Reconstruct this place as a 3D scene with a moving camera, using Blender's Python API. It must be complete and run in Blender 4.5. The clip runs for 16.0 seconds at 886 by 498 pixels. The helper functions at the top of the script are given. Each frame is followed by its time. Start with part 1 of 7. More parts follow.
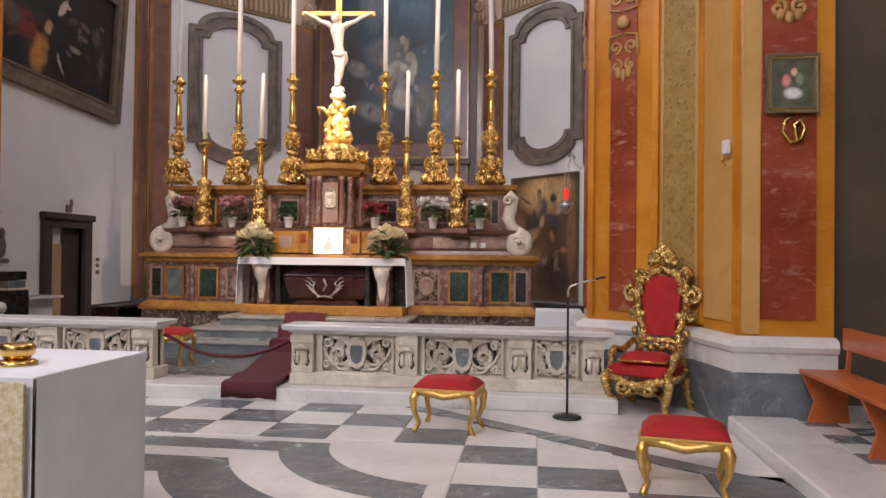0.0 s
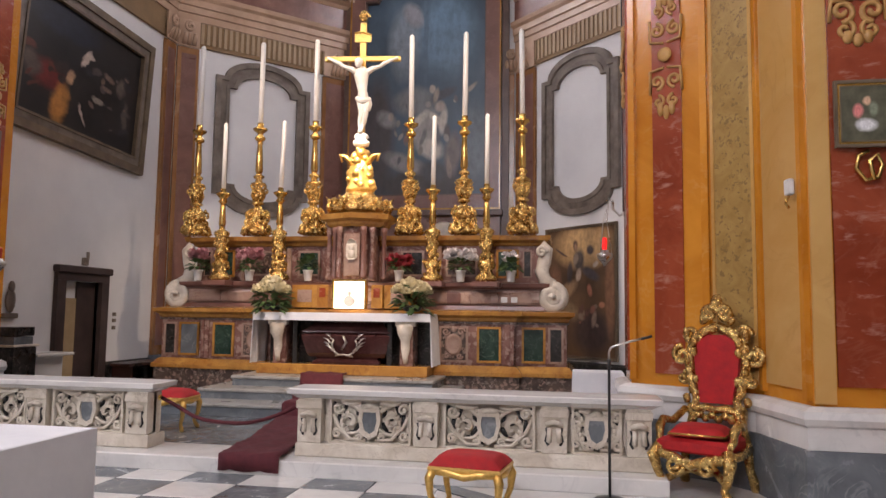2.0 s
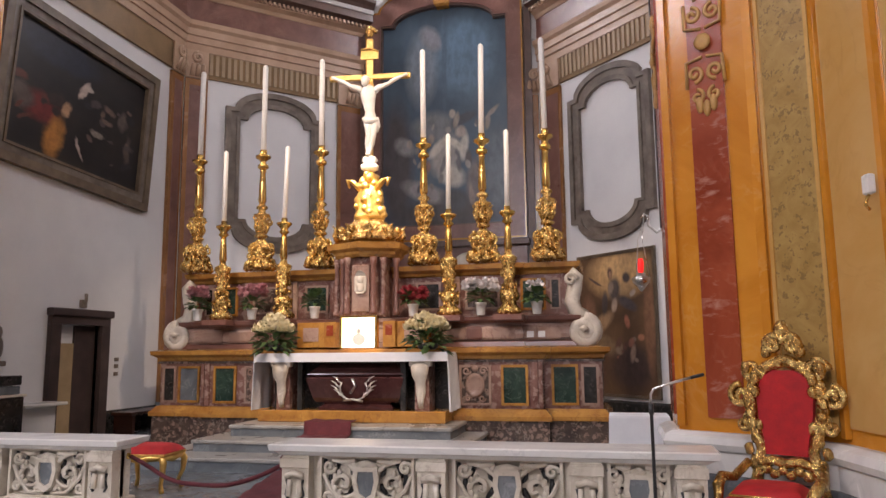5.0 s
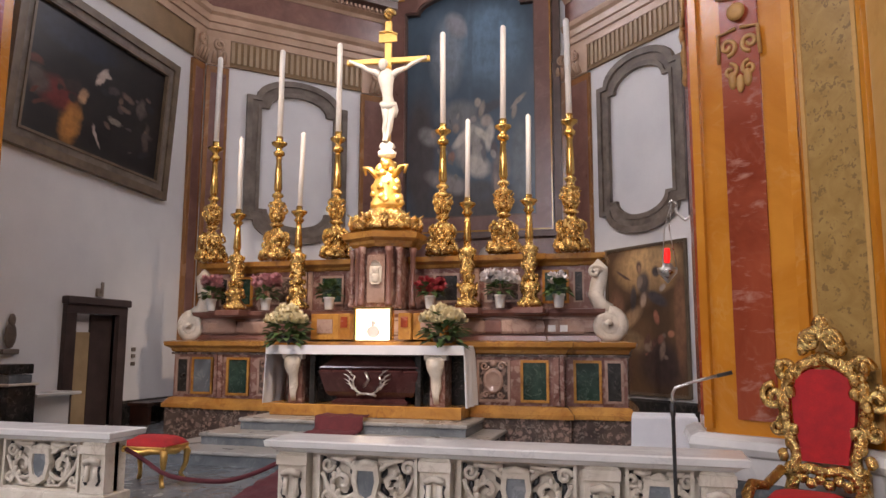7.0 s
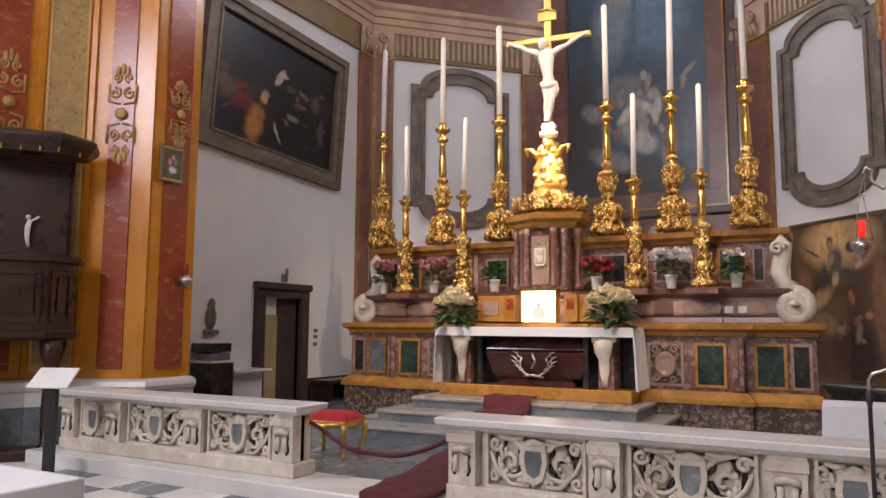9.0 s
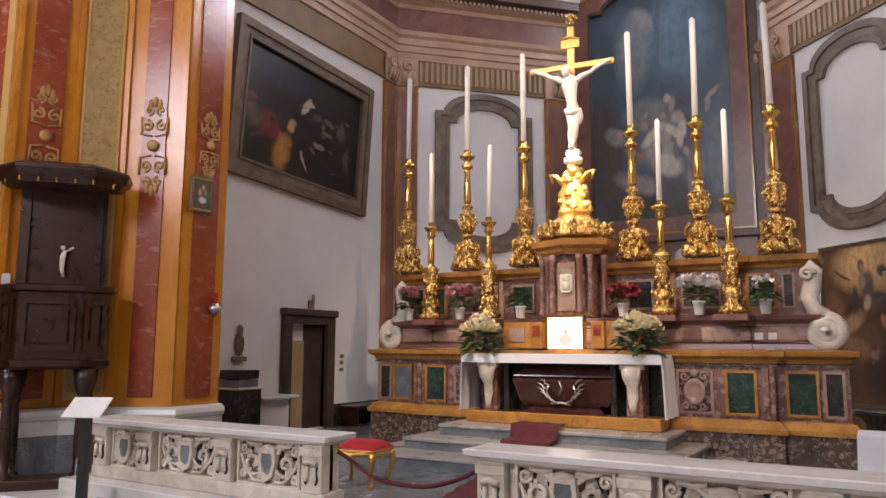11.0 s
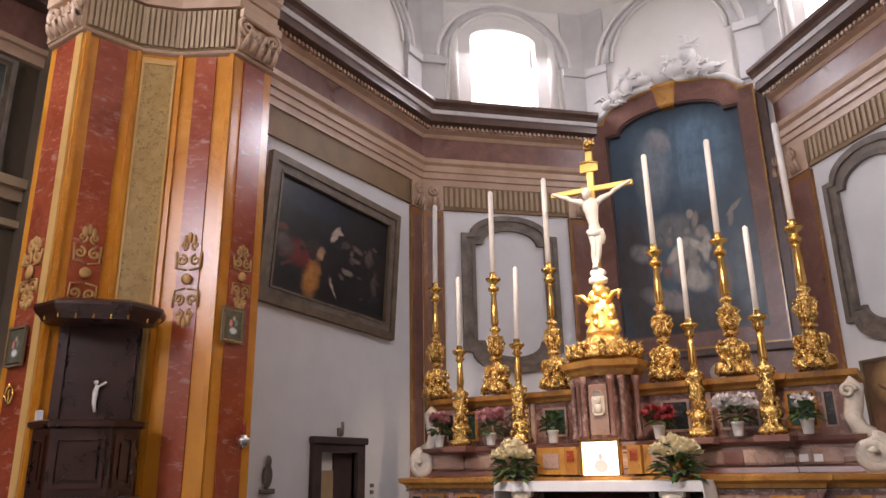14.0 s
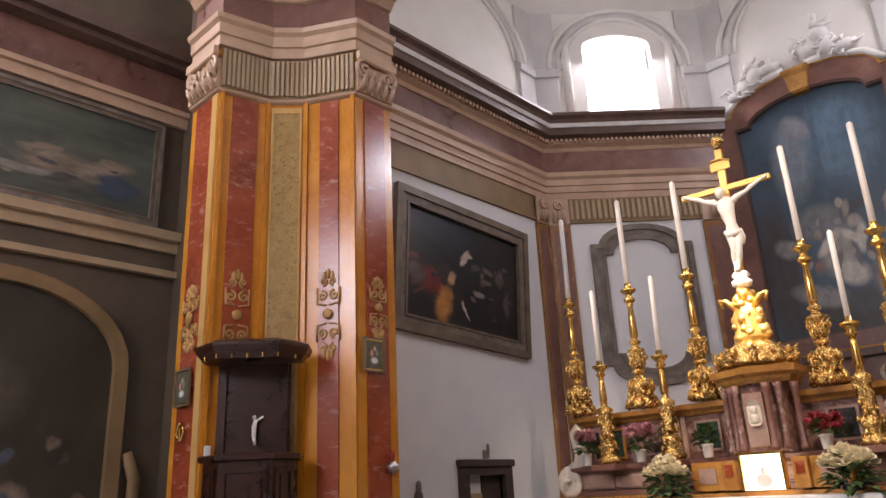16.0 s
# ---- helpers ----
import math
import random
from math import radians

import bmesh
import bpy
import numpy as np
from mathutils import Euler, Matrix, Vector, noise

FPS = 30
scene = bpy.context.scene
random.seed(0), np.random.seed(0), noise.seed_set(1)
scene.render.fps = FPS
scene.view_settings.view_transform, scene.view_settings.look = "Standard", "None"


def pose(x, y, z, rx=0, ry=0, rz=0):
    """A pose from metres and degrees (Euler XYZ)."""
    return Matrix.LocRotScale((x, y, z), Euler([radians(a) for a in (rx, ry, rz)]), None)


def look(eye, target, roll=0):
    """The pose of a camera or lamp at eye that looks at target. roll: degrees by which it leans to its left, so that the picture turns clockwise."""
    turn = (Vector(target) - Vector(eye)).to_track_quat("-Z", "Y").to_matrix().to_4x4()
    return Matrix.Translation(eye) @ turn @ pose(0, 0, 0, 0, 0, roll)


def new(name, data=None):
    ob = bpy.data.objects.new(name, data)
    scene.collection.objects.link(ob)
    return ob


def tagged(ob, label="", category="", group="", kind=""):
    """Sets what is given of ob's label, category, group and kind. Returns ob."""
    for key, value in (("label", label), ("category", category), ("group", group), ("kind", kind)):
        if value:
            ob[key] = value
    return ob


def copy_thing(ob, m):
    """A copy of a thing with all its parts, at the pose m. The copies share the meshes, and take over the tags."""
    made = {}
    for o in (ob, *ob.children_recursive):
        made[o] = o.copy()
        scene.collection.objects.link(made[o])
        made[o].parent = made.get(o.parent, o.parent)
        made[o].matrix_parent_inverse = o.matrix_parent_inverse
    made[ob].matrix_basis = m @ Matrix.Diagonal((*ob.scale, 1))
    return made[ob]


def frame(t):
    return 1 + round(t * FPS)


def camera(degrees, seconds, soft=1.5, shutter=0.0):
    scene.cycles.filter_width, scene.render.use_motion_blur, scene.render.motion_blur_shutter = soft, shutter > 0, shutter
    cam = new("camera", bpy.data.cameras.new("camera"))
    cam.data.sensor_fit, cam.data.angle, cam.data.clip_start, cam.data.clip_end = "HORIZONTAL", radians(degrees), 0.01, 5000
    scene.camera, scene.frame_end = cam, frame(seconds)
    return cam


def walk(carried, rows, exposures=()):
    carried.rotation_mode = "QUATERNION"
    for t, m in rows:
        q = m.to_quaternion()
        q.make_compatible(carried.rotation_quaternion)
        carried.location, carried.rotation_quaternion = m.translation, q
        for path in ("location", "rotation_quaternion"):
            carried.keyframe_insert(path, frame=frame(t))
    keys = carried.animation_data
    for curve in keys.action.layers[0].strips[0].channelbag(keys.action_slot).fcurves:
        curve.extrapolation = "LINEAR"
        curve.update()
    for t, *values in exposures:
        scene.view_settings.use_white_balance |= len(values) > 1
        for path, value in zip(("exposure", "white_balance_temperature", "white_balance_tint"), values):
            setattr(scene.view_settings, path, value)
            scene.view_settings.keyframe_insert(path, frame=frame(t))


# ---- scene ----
cam = camera(62.6, 16.0, soft=1.5)
# seconds, eye x y z, yaw, pitch, roll
PATH = [
    (0.0, 3.554, 0.370, 1.567, 7.22, 0.71, -0.65),
    (0.5, 3.594, 0.589, 1.577, 7.97, 2.13, -0.72),
    (1.0, 3.606, 0.780, 1.571, 9.13, 2.99, -0.81),
    (1.5, 3.574, 1.009, 1.582, 9.79, 4.13, -0.88),
    (2.0, 3.575, 1.202, 1.581, 10.07, 4.97, -0.74),
    (2.5, 3.624, 1.409, 1.583, 10.30, 5.77, -0.63),
    (3.0, 3.644, 1.558, 1.589, 10.63, 6.42, -0.41),
    (3.5, 3.607, 1.770, 1.592, 11.26, 7.04, -0.06),
    (4.0, 3.614, 1.957, 1.594, 11.96, 7.66, 0.44),
    (6.5, 3.702, 2.752, 1.567, 14.22, 7.75, -0.19),
    (7.0, 3.733, 2.790, 1.562, 15.48, 7.50, -0.22),
    (7.5, 3.752, 2.795, 1.557, 19.98, 7.03, -0.49),
    (8.0, 3.748, 2.795, 1.551, 24.62, 6.63, -0.70),
    (8.5, 3.760, 2.806, 1.549, 27.25, 5.99, -0.62),
    (11.0, 3.756, 2.736, 1.637, 30.41, 7.69, -0.18),
    (11.5, 3.802, 2.725, 1.660, 28.73, 10.51, -0.19),
    (12.0, 3.830, 2.716, 1.685, 28.03, 13.10, -0.40),
    (12.5, 3.847, 2.712, 1.698, 27.65, 14.07, -0.53),
    (13.0, 3.841, 2.716, 1.710, 27.87, 14.74, -0.19),
    (13.5, 3.849, 2.700, 1.720, 30.27, 15.90, 0.37),
    (14.0, 3.847, 2.685, 1.726, 33.07, 16.86, 0.95),
    (14.5, 3.844, 2.666, 1.733, 36.38, 17.62, 1.67),
    (15.0, 3.869, 2.669, 1.741, 39.48, 18.21, 2.02),
    (15.5, 3.868, 2.663, 1.742, 41.57, 18.58, 2.32),
    (16.0, 3.869, 2.664, 1.757, 44.21, 18.62, 2.66),
]
walk(cam, [(t, pose(x, y, z, 90 + pitch, roll, yaw)) for t, x, y, z, yaw, pitch, roll in PATH], [(0.0, 0.2, 6750, 24), (13.0, 0.2, 6750, 24), (16.0, 0.1, 6750, 24)])

# ---- world, sun, large lights ----
world = bpy.data.worlds.new("sky")
scene.world = world
world.use_nodes = True
wn = world.node_tree.nodes
sky = wn.new("ShaderNodeTexSky")
sky.sky_type, sky.sun_disc = "NISHITA", False
sky.sun_elevation, sky.sun_rotation = radians(45), radians(200)
world.node_tree.links.new(sky.outputs[0], wn["Background"].inputs[0])
wn["Background"].inputs[1].default_value = 0.15


def sun_lamp():
    d = bpy.data.lights.new("sun", "SUN")
    d.energy, d.angle, d.color = 2.5, radians(0.5), (1, 0.95, 0.88)
    o = new("sun", d)
    o.matrix_world = look((-8, -20, 28), (0, 0, 0))


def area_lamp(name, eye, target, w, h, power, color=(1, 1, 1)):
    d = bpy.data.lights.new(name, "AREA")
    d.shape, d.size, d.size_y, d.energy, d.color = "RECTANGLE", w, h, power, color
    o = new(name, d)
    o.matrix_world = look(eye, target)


def spot_lamp(name, eye, target, power, cone, color=(1, 0.85, 0.65), blend=0.6, radius=0.08):
    d = bpy.data.lights.new(name, "SPOT")
    d.energy, d.spot_size, d.spot_blend, d.color, d.shadow_soft_size = power, radians(cone), blend, color, radius
    o = new(name, d)
    o.matrix_world = look(eye, target)


sun_lamp()
DAY, WARM = (0.92, 0.96, 1.0), (1.0, 0.82, 0.58)
# sky light in the drum windows, and in assumed, unseen nave and transept windows
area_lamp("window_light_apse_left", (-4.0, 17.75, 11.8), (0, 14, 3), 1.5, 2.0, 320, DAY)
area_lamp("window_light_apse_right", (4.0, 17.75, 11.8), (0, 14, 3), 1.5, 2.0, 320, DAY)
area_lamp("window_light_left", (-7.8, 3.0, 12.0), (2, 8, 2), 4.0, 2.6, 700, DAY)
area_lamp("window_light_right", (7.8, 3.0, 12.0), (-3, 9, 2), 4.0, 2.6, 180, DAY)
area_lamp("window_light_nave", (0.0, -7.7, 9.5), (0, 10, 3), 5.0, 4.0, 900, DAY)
# floodlights on the cornice, turned on the altar
spot_lamp("floodlight_left", (-4.4, 7.4, 9.4), (0.1, 12.8, 3.4), 1500, 42, WARM)
spot_lamp("floodlight_right", (4.4, 7.4, 9.4), (0.1, 12.8, 3.4), 1700, 42, WARM)
spot_lamp("crucifix_spotlight", (0.6, 8.6, 9.6), (0.1, 12.6, 3.95), 17000, 8, (1, 0.92, 0.74), 0.9)

# ---- materials ----


def nodes_of(name):
    m = bpy.data.materials.new(name)
    m.use_nodes = True
    n = m.node_tree.nodes
    return m, n, m.node_tree.links, n["Principled BSDF"]


def ramp(n, stops):
    r = n.new("ShaderNodeValToRGB")
    e = r.color_ramp.elements
    while len(e) < len(stops):
        e.new(0.5)
    for k, (p, c) in zip(e, stops):
        k.position, k.color = p, (*c, 1)
    return r


def noise_tex(n, l, co, scale, detail=6, dist=0.0, rough=0.6):
    t = n.new("ShaderNodeTexNoise")
    t.inputs["Scale"].default_value, t.inputs["Detail"].default_value = scale, detail
    t.inputs["Distortion"].default_value, t.inputs["Roughness"].default_value = dist, rough
    l.new(co, t.inputs["Vector"])
    return t


def mix(n, l, fac, a, b, mode="MIX"):
    x = n.new("ShaderNodeMix")
    x.data_type, x.blend_type = "RGBA", mode
    for sock, v in ((x.inputs[0], fac), (x.inputs[6], a), (x.inputs[7], b)):
        if isinstance(v, (int, float)):
            sock.default_value = v
        elif isinstance(v, tuple):
            sock.default_value = (*v, 1)
        else:
            l.new(v, sock)
    return x.outputs[2]


def bump(n, l, height, strength, distance, b):
    k = n.new("ShaderNodeBump")
    k.inputs["Strength"].default_value, k.inputs["Distance"].default_value = strength, distance
    l.new(height, k.inputs["Height"])
    l.new(k.outputs[0], b.inputs["Normal"])


def vary(n, l, co):
    """Object coordinates shifted by each object's own random value."""
    oi = n.new("ShaderNodeObjectInfo")
    mu = n.new("ShaderNodeMath")
    mu.operation = "MULTIPLY"
    mu.inputs[1].default_value = 37.0
    l.new(oi.outputs["Random"], mu.inputs[0])
    ad = n.new("ShaderNodeVectorMath")
    l.new(co, ad.inputs[0])
    l.new(mu.outputs[0], ad.inputs[1])
    return ad.outputs[0], oi.outputs["Random"]


def surface(name, dark, light, scale=3.0, rough=0.5, metal=0.0, relief=0.15, depth=0.004, fine=60.0, tone=0.12, coat=0.0):
    """Two scales of variation: broad clouds between two tones, fine grain as relief."""
    m, n, l, b = nodes_of(name)
    co = n.new("ShaderNodeTexCoord").outputs["Object"]
    co, rnd = vary(n, l, co)
    a = noise_tex(n, l, co, scale)
    r = ramp(n, [(0.32, dark), (0.68, light)])
    l.new(a.outputs[0], r.inputs[0])
    g = noise_tex(n, l, co, fine, 3)
    gr = ramp(n, [(0.3, (1 - tone,) * 3), (0.7, (1, 1, 1))])
    l.new(g.outputs[0], gr.inputs[0])
    l.new(mix(n, l, 1.0, r.outputs[0], gr.outputs[0], "MULTIPLY"), b.inputs["Base Color"])
    rr = n.new("ShaderNodeMapRange")
    rr.inputs[3].default_value, rr.inputs[4].default_value = max(rough - 0.1, 0.03), min(rough + 0.12, 1)
    l.new(a.outputs[0], rr.inputs[0])
    l.new(rr.outputs[0], b.inputs["Roughness"])
    b.inputs["Metallic"].default_value = metal
    b.inputs["Coat Weight"].default_value = coat
    bump(n, l, g.outputs[0], relief, depth, b)
    return m


def marble(name, base, cloud, vein, scale=1.6, rough=0.22, veins=0.5, spots=None, few=0.42, flecks=None):
    """Clouded, veined stone; spots: the colour of breccia patches."""
    m, n, l, b = nodes_of(name)
    co = n.new("ShaderNodeTexCoord").outputs["Object"]
    co, rnd = vary(n, l, co)
    a = noise_tex(n, l, co, scale, 8, 1.2)
    r = ramp(n, [(0.3, base), (0.7, cloud)])
    l.new(a.outputs[0], r.inputs[0])
    col = r.outputs[0]
    v = noise_tex(n, l, co, scale * 1.7, 7, 2.2, 0.55)
    s = n.new("ShaderNodeMath")
    s.operation = "SUBTRACT"
    s.inputs[1].default_value = 0.5
    l.new(v.outputs[0], s.inputs[0])
    ab = n.new("ShaderNodeMath")
    ab.operation = "ABSOLUTE"
    l.new(s.outputs[0], ab.inputs[0])
    vr = ramp(n, [(0.0, (veins,) * 3), (0.035, (0, 0, 0))])
    l.new(ab.outputs[0], vr.inputs[0])
    broken = noise_tex(n, l, co, scale * 2.6, 3)
    bk = ramp(n, [(0.42, (0, 0, 0)), (0.62, (1, 1, 1))])
    l.new(broken.outputs[0], bk.inputs[0])
    col = mix(n, l, mix(n, l, 1.0, vr.outputs[0], bk.outputs[0], "MULTIPLY"), col, vein)
    if flecks:
        fm = n.new("ShaderNodeMapping")
        fm.inputs["Scale"].default_value, fm.inputs["Rotation"].default_value = (4.5, 4.5, 12.0), (0.0, 0.5, 0.4)
        l.new(co, fm.inputs["Vector"])
        fn = noise_tex(n, l, fm.outputs[0], 1.0, 5, 0.4, 0.62)
        fr = ramp(n, [(0.56, (0, 0, 0)), (0.72, (0.6,) * 3)])
        l.new(fn.outputs[0], fr.inputs[0])
        col = mix(n, l, fr.outputs[0], col, flecks)
    if spots:
        vo = n.new("ShaderNodeTexVoronoi")
        vo.inputs["Scale"].default_value = scale * 5
        w = noise_tex(n, l, co, scale * 4, 4)
        l.new(mix(n, l, 0.16, co, w.outputs[1]), vo.inputs["Vector"])
        sr = ramp(n, [(0.36, (1, 1, 1)), (0.5, (0, 0, 0))])
        l.new(vo.outputs["Distance"], sr.inputs[0])
        pick = ramp(n, [(few, (0, 0, 0)), (few + 0.08, (0.85,) * 3)])
        l.new(vo.outputs["Color"], pick.inputs[0])
        col = mix(n, l, mix(n, l, 1.0, sr.outputs[0], pick.outputs[0], "MULTIPLY"), col, spots)
    l.new(col, b.inputs["Base Color"])
    rr = n.new("ShaderNodeMapRange")
    rr.inputs[3].default_value, rr.inputs[4].default_value = max(rough - 0.08, 0.04), rough + 0.14
    l.new(a.outputs[0], rr.inputs[0])
    l.new(rr.outputs[0], b.inputs["Roughness"])
    bump(n, l, v.outputs[0], 0.08, 0.003, b)
    return m


def canvas(name, ground, blots, rough=0.45, swirl=0.25, gain=1.0):
    """A painted canvas over object coordinates u = x, v = z, in -1..1; blots: (u, v, ru, rv, turn, colour)."""
    m, n, l, b = nodes_of(name)
    uv = n.new("ShaderNodeTexCoord").outputs["Generated"]
    mp = n.new("ShaderNodeMapping")
    mp.inputs["Location"].default_value, mp.inputs["Scale"].default_value = (-1, 0, -1), (2, 0, 2)
    l.new(uv, mp.inputs["Vector"])
    w = noise_tex(n, l, mp.outputs[0], 2.6, 6)
    cw = n.new("ShaderNodeVectorMath")
    cw.operation = "SUBTRACT"
    cw.inputs[1].default_value = (0.5, 0.5, 0.5)
    l.new(w.outputs[1], cw.inputs[0])
    sc = n.new("ShaderNodeVectorMath")
    sc.operation = "SCALE"
    sc.inputs["Scale"].default_value = swirl
    l.new(cw.outputs[0], sc.inputs[0])
    ad = n.new("ShaderNodeVectorMath")
    l.new(mp.outputs[0], ad.inputs[0])
    l.new(sc.outputs[0], ad.inputs[1])
    base = noise_tex(n, l, mp.outputs[0], 1.7, 8)
    r = ramp(n, ground)
    l.new(base.outputs[0], r.inputs[0])
    col = r.outputs[0]
    grain = noise_tex(n, l, mp.outputs[0], 9.0, 4)
    gr = ramp(n, [(0.3, (0.62,) * 3), (0.6, (1, 1, 1))])
    l.new(grain.outputs[0], gr.inputs[0])
    for u, v, ru, rv, turn, c in blots:
        c = tuple(min(k * gain, 0.8) for k in c)
        q = n.new("ShaderNodeMapping")
        q.vector_type = "TEXTURE"
        q.inputs["Location"].default_value, q.inputs["Scale"].default_value = (u, 0, v), (ru, 1, rv)
        q.inputs["Rotation"].default_value = (0, radians(turn), 0)
        l.new(ad.outputs[0], q.inputs["Vector"])
        fl = n.new("ShaderNodeVectorMath")
        fl.operation = "MULTIPLY"
        fl.inputs[1].default_value = (1, 0, 1)
        l.new(q.outputs[0], fl.inputs[0])
        g = n.new("ShaderNodeVectorMath")
        g.operation = "LENGTH"
        l.new(fl.outputs[0], g.inputs[0])
        f = ramp(n, [(0.55, (1, 1, 1)), (1.0, (0, 0, 0))])
        l.new(g.outputs["Value"], f.inputs[0])
        col = mix(n, l, f.outputs[0], col, mix(n, l, 1.0, c, gr.outputs[0], "MULTIPLY"))
    l.new(col, b.inputs["Base Color"])
    b.inputs["Roughness"].default_value = rough
    bump(n, l, noise_tex(n, l, uv, 160, 2).outputs[0], 0.1, 0.002, b)
    return m


def strokes(seed, n, box, palette, size=(0.05, 0.16)):
    """Loose brush marks inside box (u0, u1, v0, v1)."""
    r, out = random.Random(seed), []
    for i in range(n):
        k = size[0] + (size[1] - size[0]) * r.random()
        out.append((box[0] + (box[1] - box[0]) * r.random(), box[2] + (box[3] - box[2]) * r.random(), k, k * (0.35 + 0.5 * r.random()), r.uniform(-70, 70), palette[i % len(palette)]))
    return out


def glow(name, color, strength):
    m, n, l, b = nodes_of(name)
    b.inputs["Base Color"].default_value = (*color, 1)
    b.inputs["Emission Color"].default_value = (*color, 1)
    b.inputs["Emission Strength"].default_value = strength
    return m


def clear(name, color=(1, 1, 1), rough=0.02):
    m, n, l, b = nodes_of(name)
    b.inputs["Base Color"].default_value = (*color, 1)
    b.inputs["Transmission Weight"].default_value = 1
    b.inputs["Roughness"].default_value = rough
    return m


PLASTER = surface("white_plaster", (0.66, 0.66, 0.67), (0.76, 0.76, 0.76), 0.7, 0.8, relief=0.1, tone=0.05)
VAULT = surface("vault_plaster", (0.68, 0.66, 0.62), (0.78, 0.76, 0.72), 0.6, 0.85, relief=0.1, tone=0.05)
STONE_RIB = surface("grey_stucco", (0.5, 0.49, 0.48), (0.62, 0.61, 0.6), 1.2, 0.8)
GIALLO = marble("yellow_ochre_marble", (0.46, 0.155, 0.010), (0.64, 0.265, 0.028), (0.66, 0.40, 0.14), 0.8, 0.18, 0.22)
PALE_GIALLO = marble("pale_yellow_marble", (0.50, 0.27, 0.075), (0.62, 0.38, 0.14), (0.36, 0.19, 0.06), 0.7, 0.2, 0.25)
ROSSO = marble("red_marble", (0.20, 0.03, 0.012), (0.36, 0.075, 0.03), (0.52, 0.26, 0.16), 0.9, 0.18, 0.12, flecks=(0.50, 0.27, 0.20))
SPECKLE = marble("speckled_ochre_stone", (0.29, 0.165, 0.045), (0.41, 0.26, 0.085), (0.24, 0.14, 0.05), 4.5, 0.3, 0.12, (0.19, 0.11, 0.04), 0.55)
TAWNY = marble("tawny_brown_marble", (0.21, 0.092, 0.032), (0.33, 0.155, 0.058), (0.42, 0.26, 0.13), 0.9, 0.22, 0.2)
BROWN_MARBLE = marble("brown_violet_marble", (0.13, 0.055, 0.042), (0.23, 0.11, 0.085), (0.34, 0.22, 0.17), 1.2, 0.28, 0.25)
LIGHT_BAND = marble("buff_moulding_stone", (0.40, 0.26, 0.17), (0.52, 0.36, 0.25), (0.3, 0.2, 0.14), 1.2, 0.35, 0.2)
DARK_MOULD = marble("dark_brown_moulding", (0.07, 0.04, 0.03), (0.14, 0.08, 0.06), (0.25, 0.17, 0.13), 1.5, 0.35, 0.2)
OLIVE = surface("olive_plaster", (0.19, 0.115, 0.05), (0.28, 0.175, 0.08), 1.5, 0.6)
FLUTE = surface("fluted_buff_stone", (0.36, 0.25, 0.15), (0.46, 0.34, 0.21), 1.5, 0.5)
GREY_STONE = surface("grey_frame_stone", (0.105, 0.082, 0.064), (0.235, 0.195, 0.16), 3.2, 0.55)
BARDIGLIO = marble("blue_grey_marble", (0.10, 0.115, 0.125), (0.20, 0.22, 0.235), (0.4, 0.42, 0.43), 1.5, 0.22, 0.35)
CARRARA = marble("white_marble", (0.60, 0.59, 0.57), (0.74, 0.73, 0.70), (0.38, 0.38, 0.39), 1.0, 0.2, 0.3)
OLD_CARRARA = marble("aged_white_marble", (0.50, 0.43, 0.34), (0.76, 0.70, 0.60), (0.3, 0.22, 0.16), 2.4, 0.32, 0.4)
WORN_STEP = marble("worn_step_marble", (0.24, 0.235, 0.22), (0.40, 0.385, 0.36), (0.16, 0.15, 0.14), 1.8, 0.26, 0.35)
BRECCIA = marble("violet_breccia_marble", (0.13, 0.055, 0.045), (0.28, 0.15, 0.12), (0.55, 0.43, 0.36), 2.2, 0.14, 0.5, (0.36, 0.24, 0.2))
DARK_BRECCIA = marble("dark_breccia_marble", (0.05, 0.035, 0.03), (0.11, 0.075, 0.06), (0.42, 0.34, 0.28), 3.0, 0.2, 0.7, (0.30, 0.2, 0.16))
ALTAR_GIALLO = marble("golden_siena_marble", (0.30, 0.125, 0.028), (0.52, 0.27, 0.065), (0.16, 0.06, 0.03), 2.0, 0.16, 0.6)
ROSE_MARBLE = marble("rose_grey_marble", (0.25, 0.15, 0.115), (0.44, 0.31, 0.25), (0.14, 0.06, 0.045), 1.6, 0.1, 0.5)
VERDE = marble("green_marble", (0.008, 0.02, 0.016), (0.03, 0.062, 0.046), (0.14, 0.2, 0.17), 3.5, 0.12, 0.5)
BLACK_MARBLE = marble("black_marble", (0.012, 0.012, 0.012), (0.04, 0.038, 0.036), (0.2, 0.18, 0.16), 3.0, 0.15, 0.4)
PURPLE_STONE = marble("dark_porphyry", (0.035, 0.012, 0.012), (0.075, 0.028, 0.026), (0.16, 0.08, 0.07), 3.0, 0.14, 0.25)
GILT = surface("gilded_wood", (0.48, 0.24, 0.05), (0.98, 0.70, 0.27), 16.0, 0.24, 0.92, 1.0, 0.03, 26.0, 0.4)
GOLD_LEAF = surface("smooth_gold_leaf", (0.74, 0.42, 0.10), (0.92, 0.62, 0.2), 5.0, 0.34, 0.8, 0.35, 0.006, 40.0, 0.2)
BRASS = surface("polished_brass", (0.70, 0.42, 0.10), (0.86, 0.58, 0.2), 6.0, 0.22, 1.0, 0.1, 0.002)
CARVED_OCHRE = surface("carved_ochre_stone", (0.38, 0.19, 0.05), (0.55, 0.31, 0.10), 4.0, 0.45, relief=0.4)
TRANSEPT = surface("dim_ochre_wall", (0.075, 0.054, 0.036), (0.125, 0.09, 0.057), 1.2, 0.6)
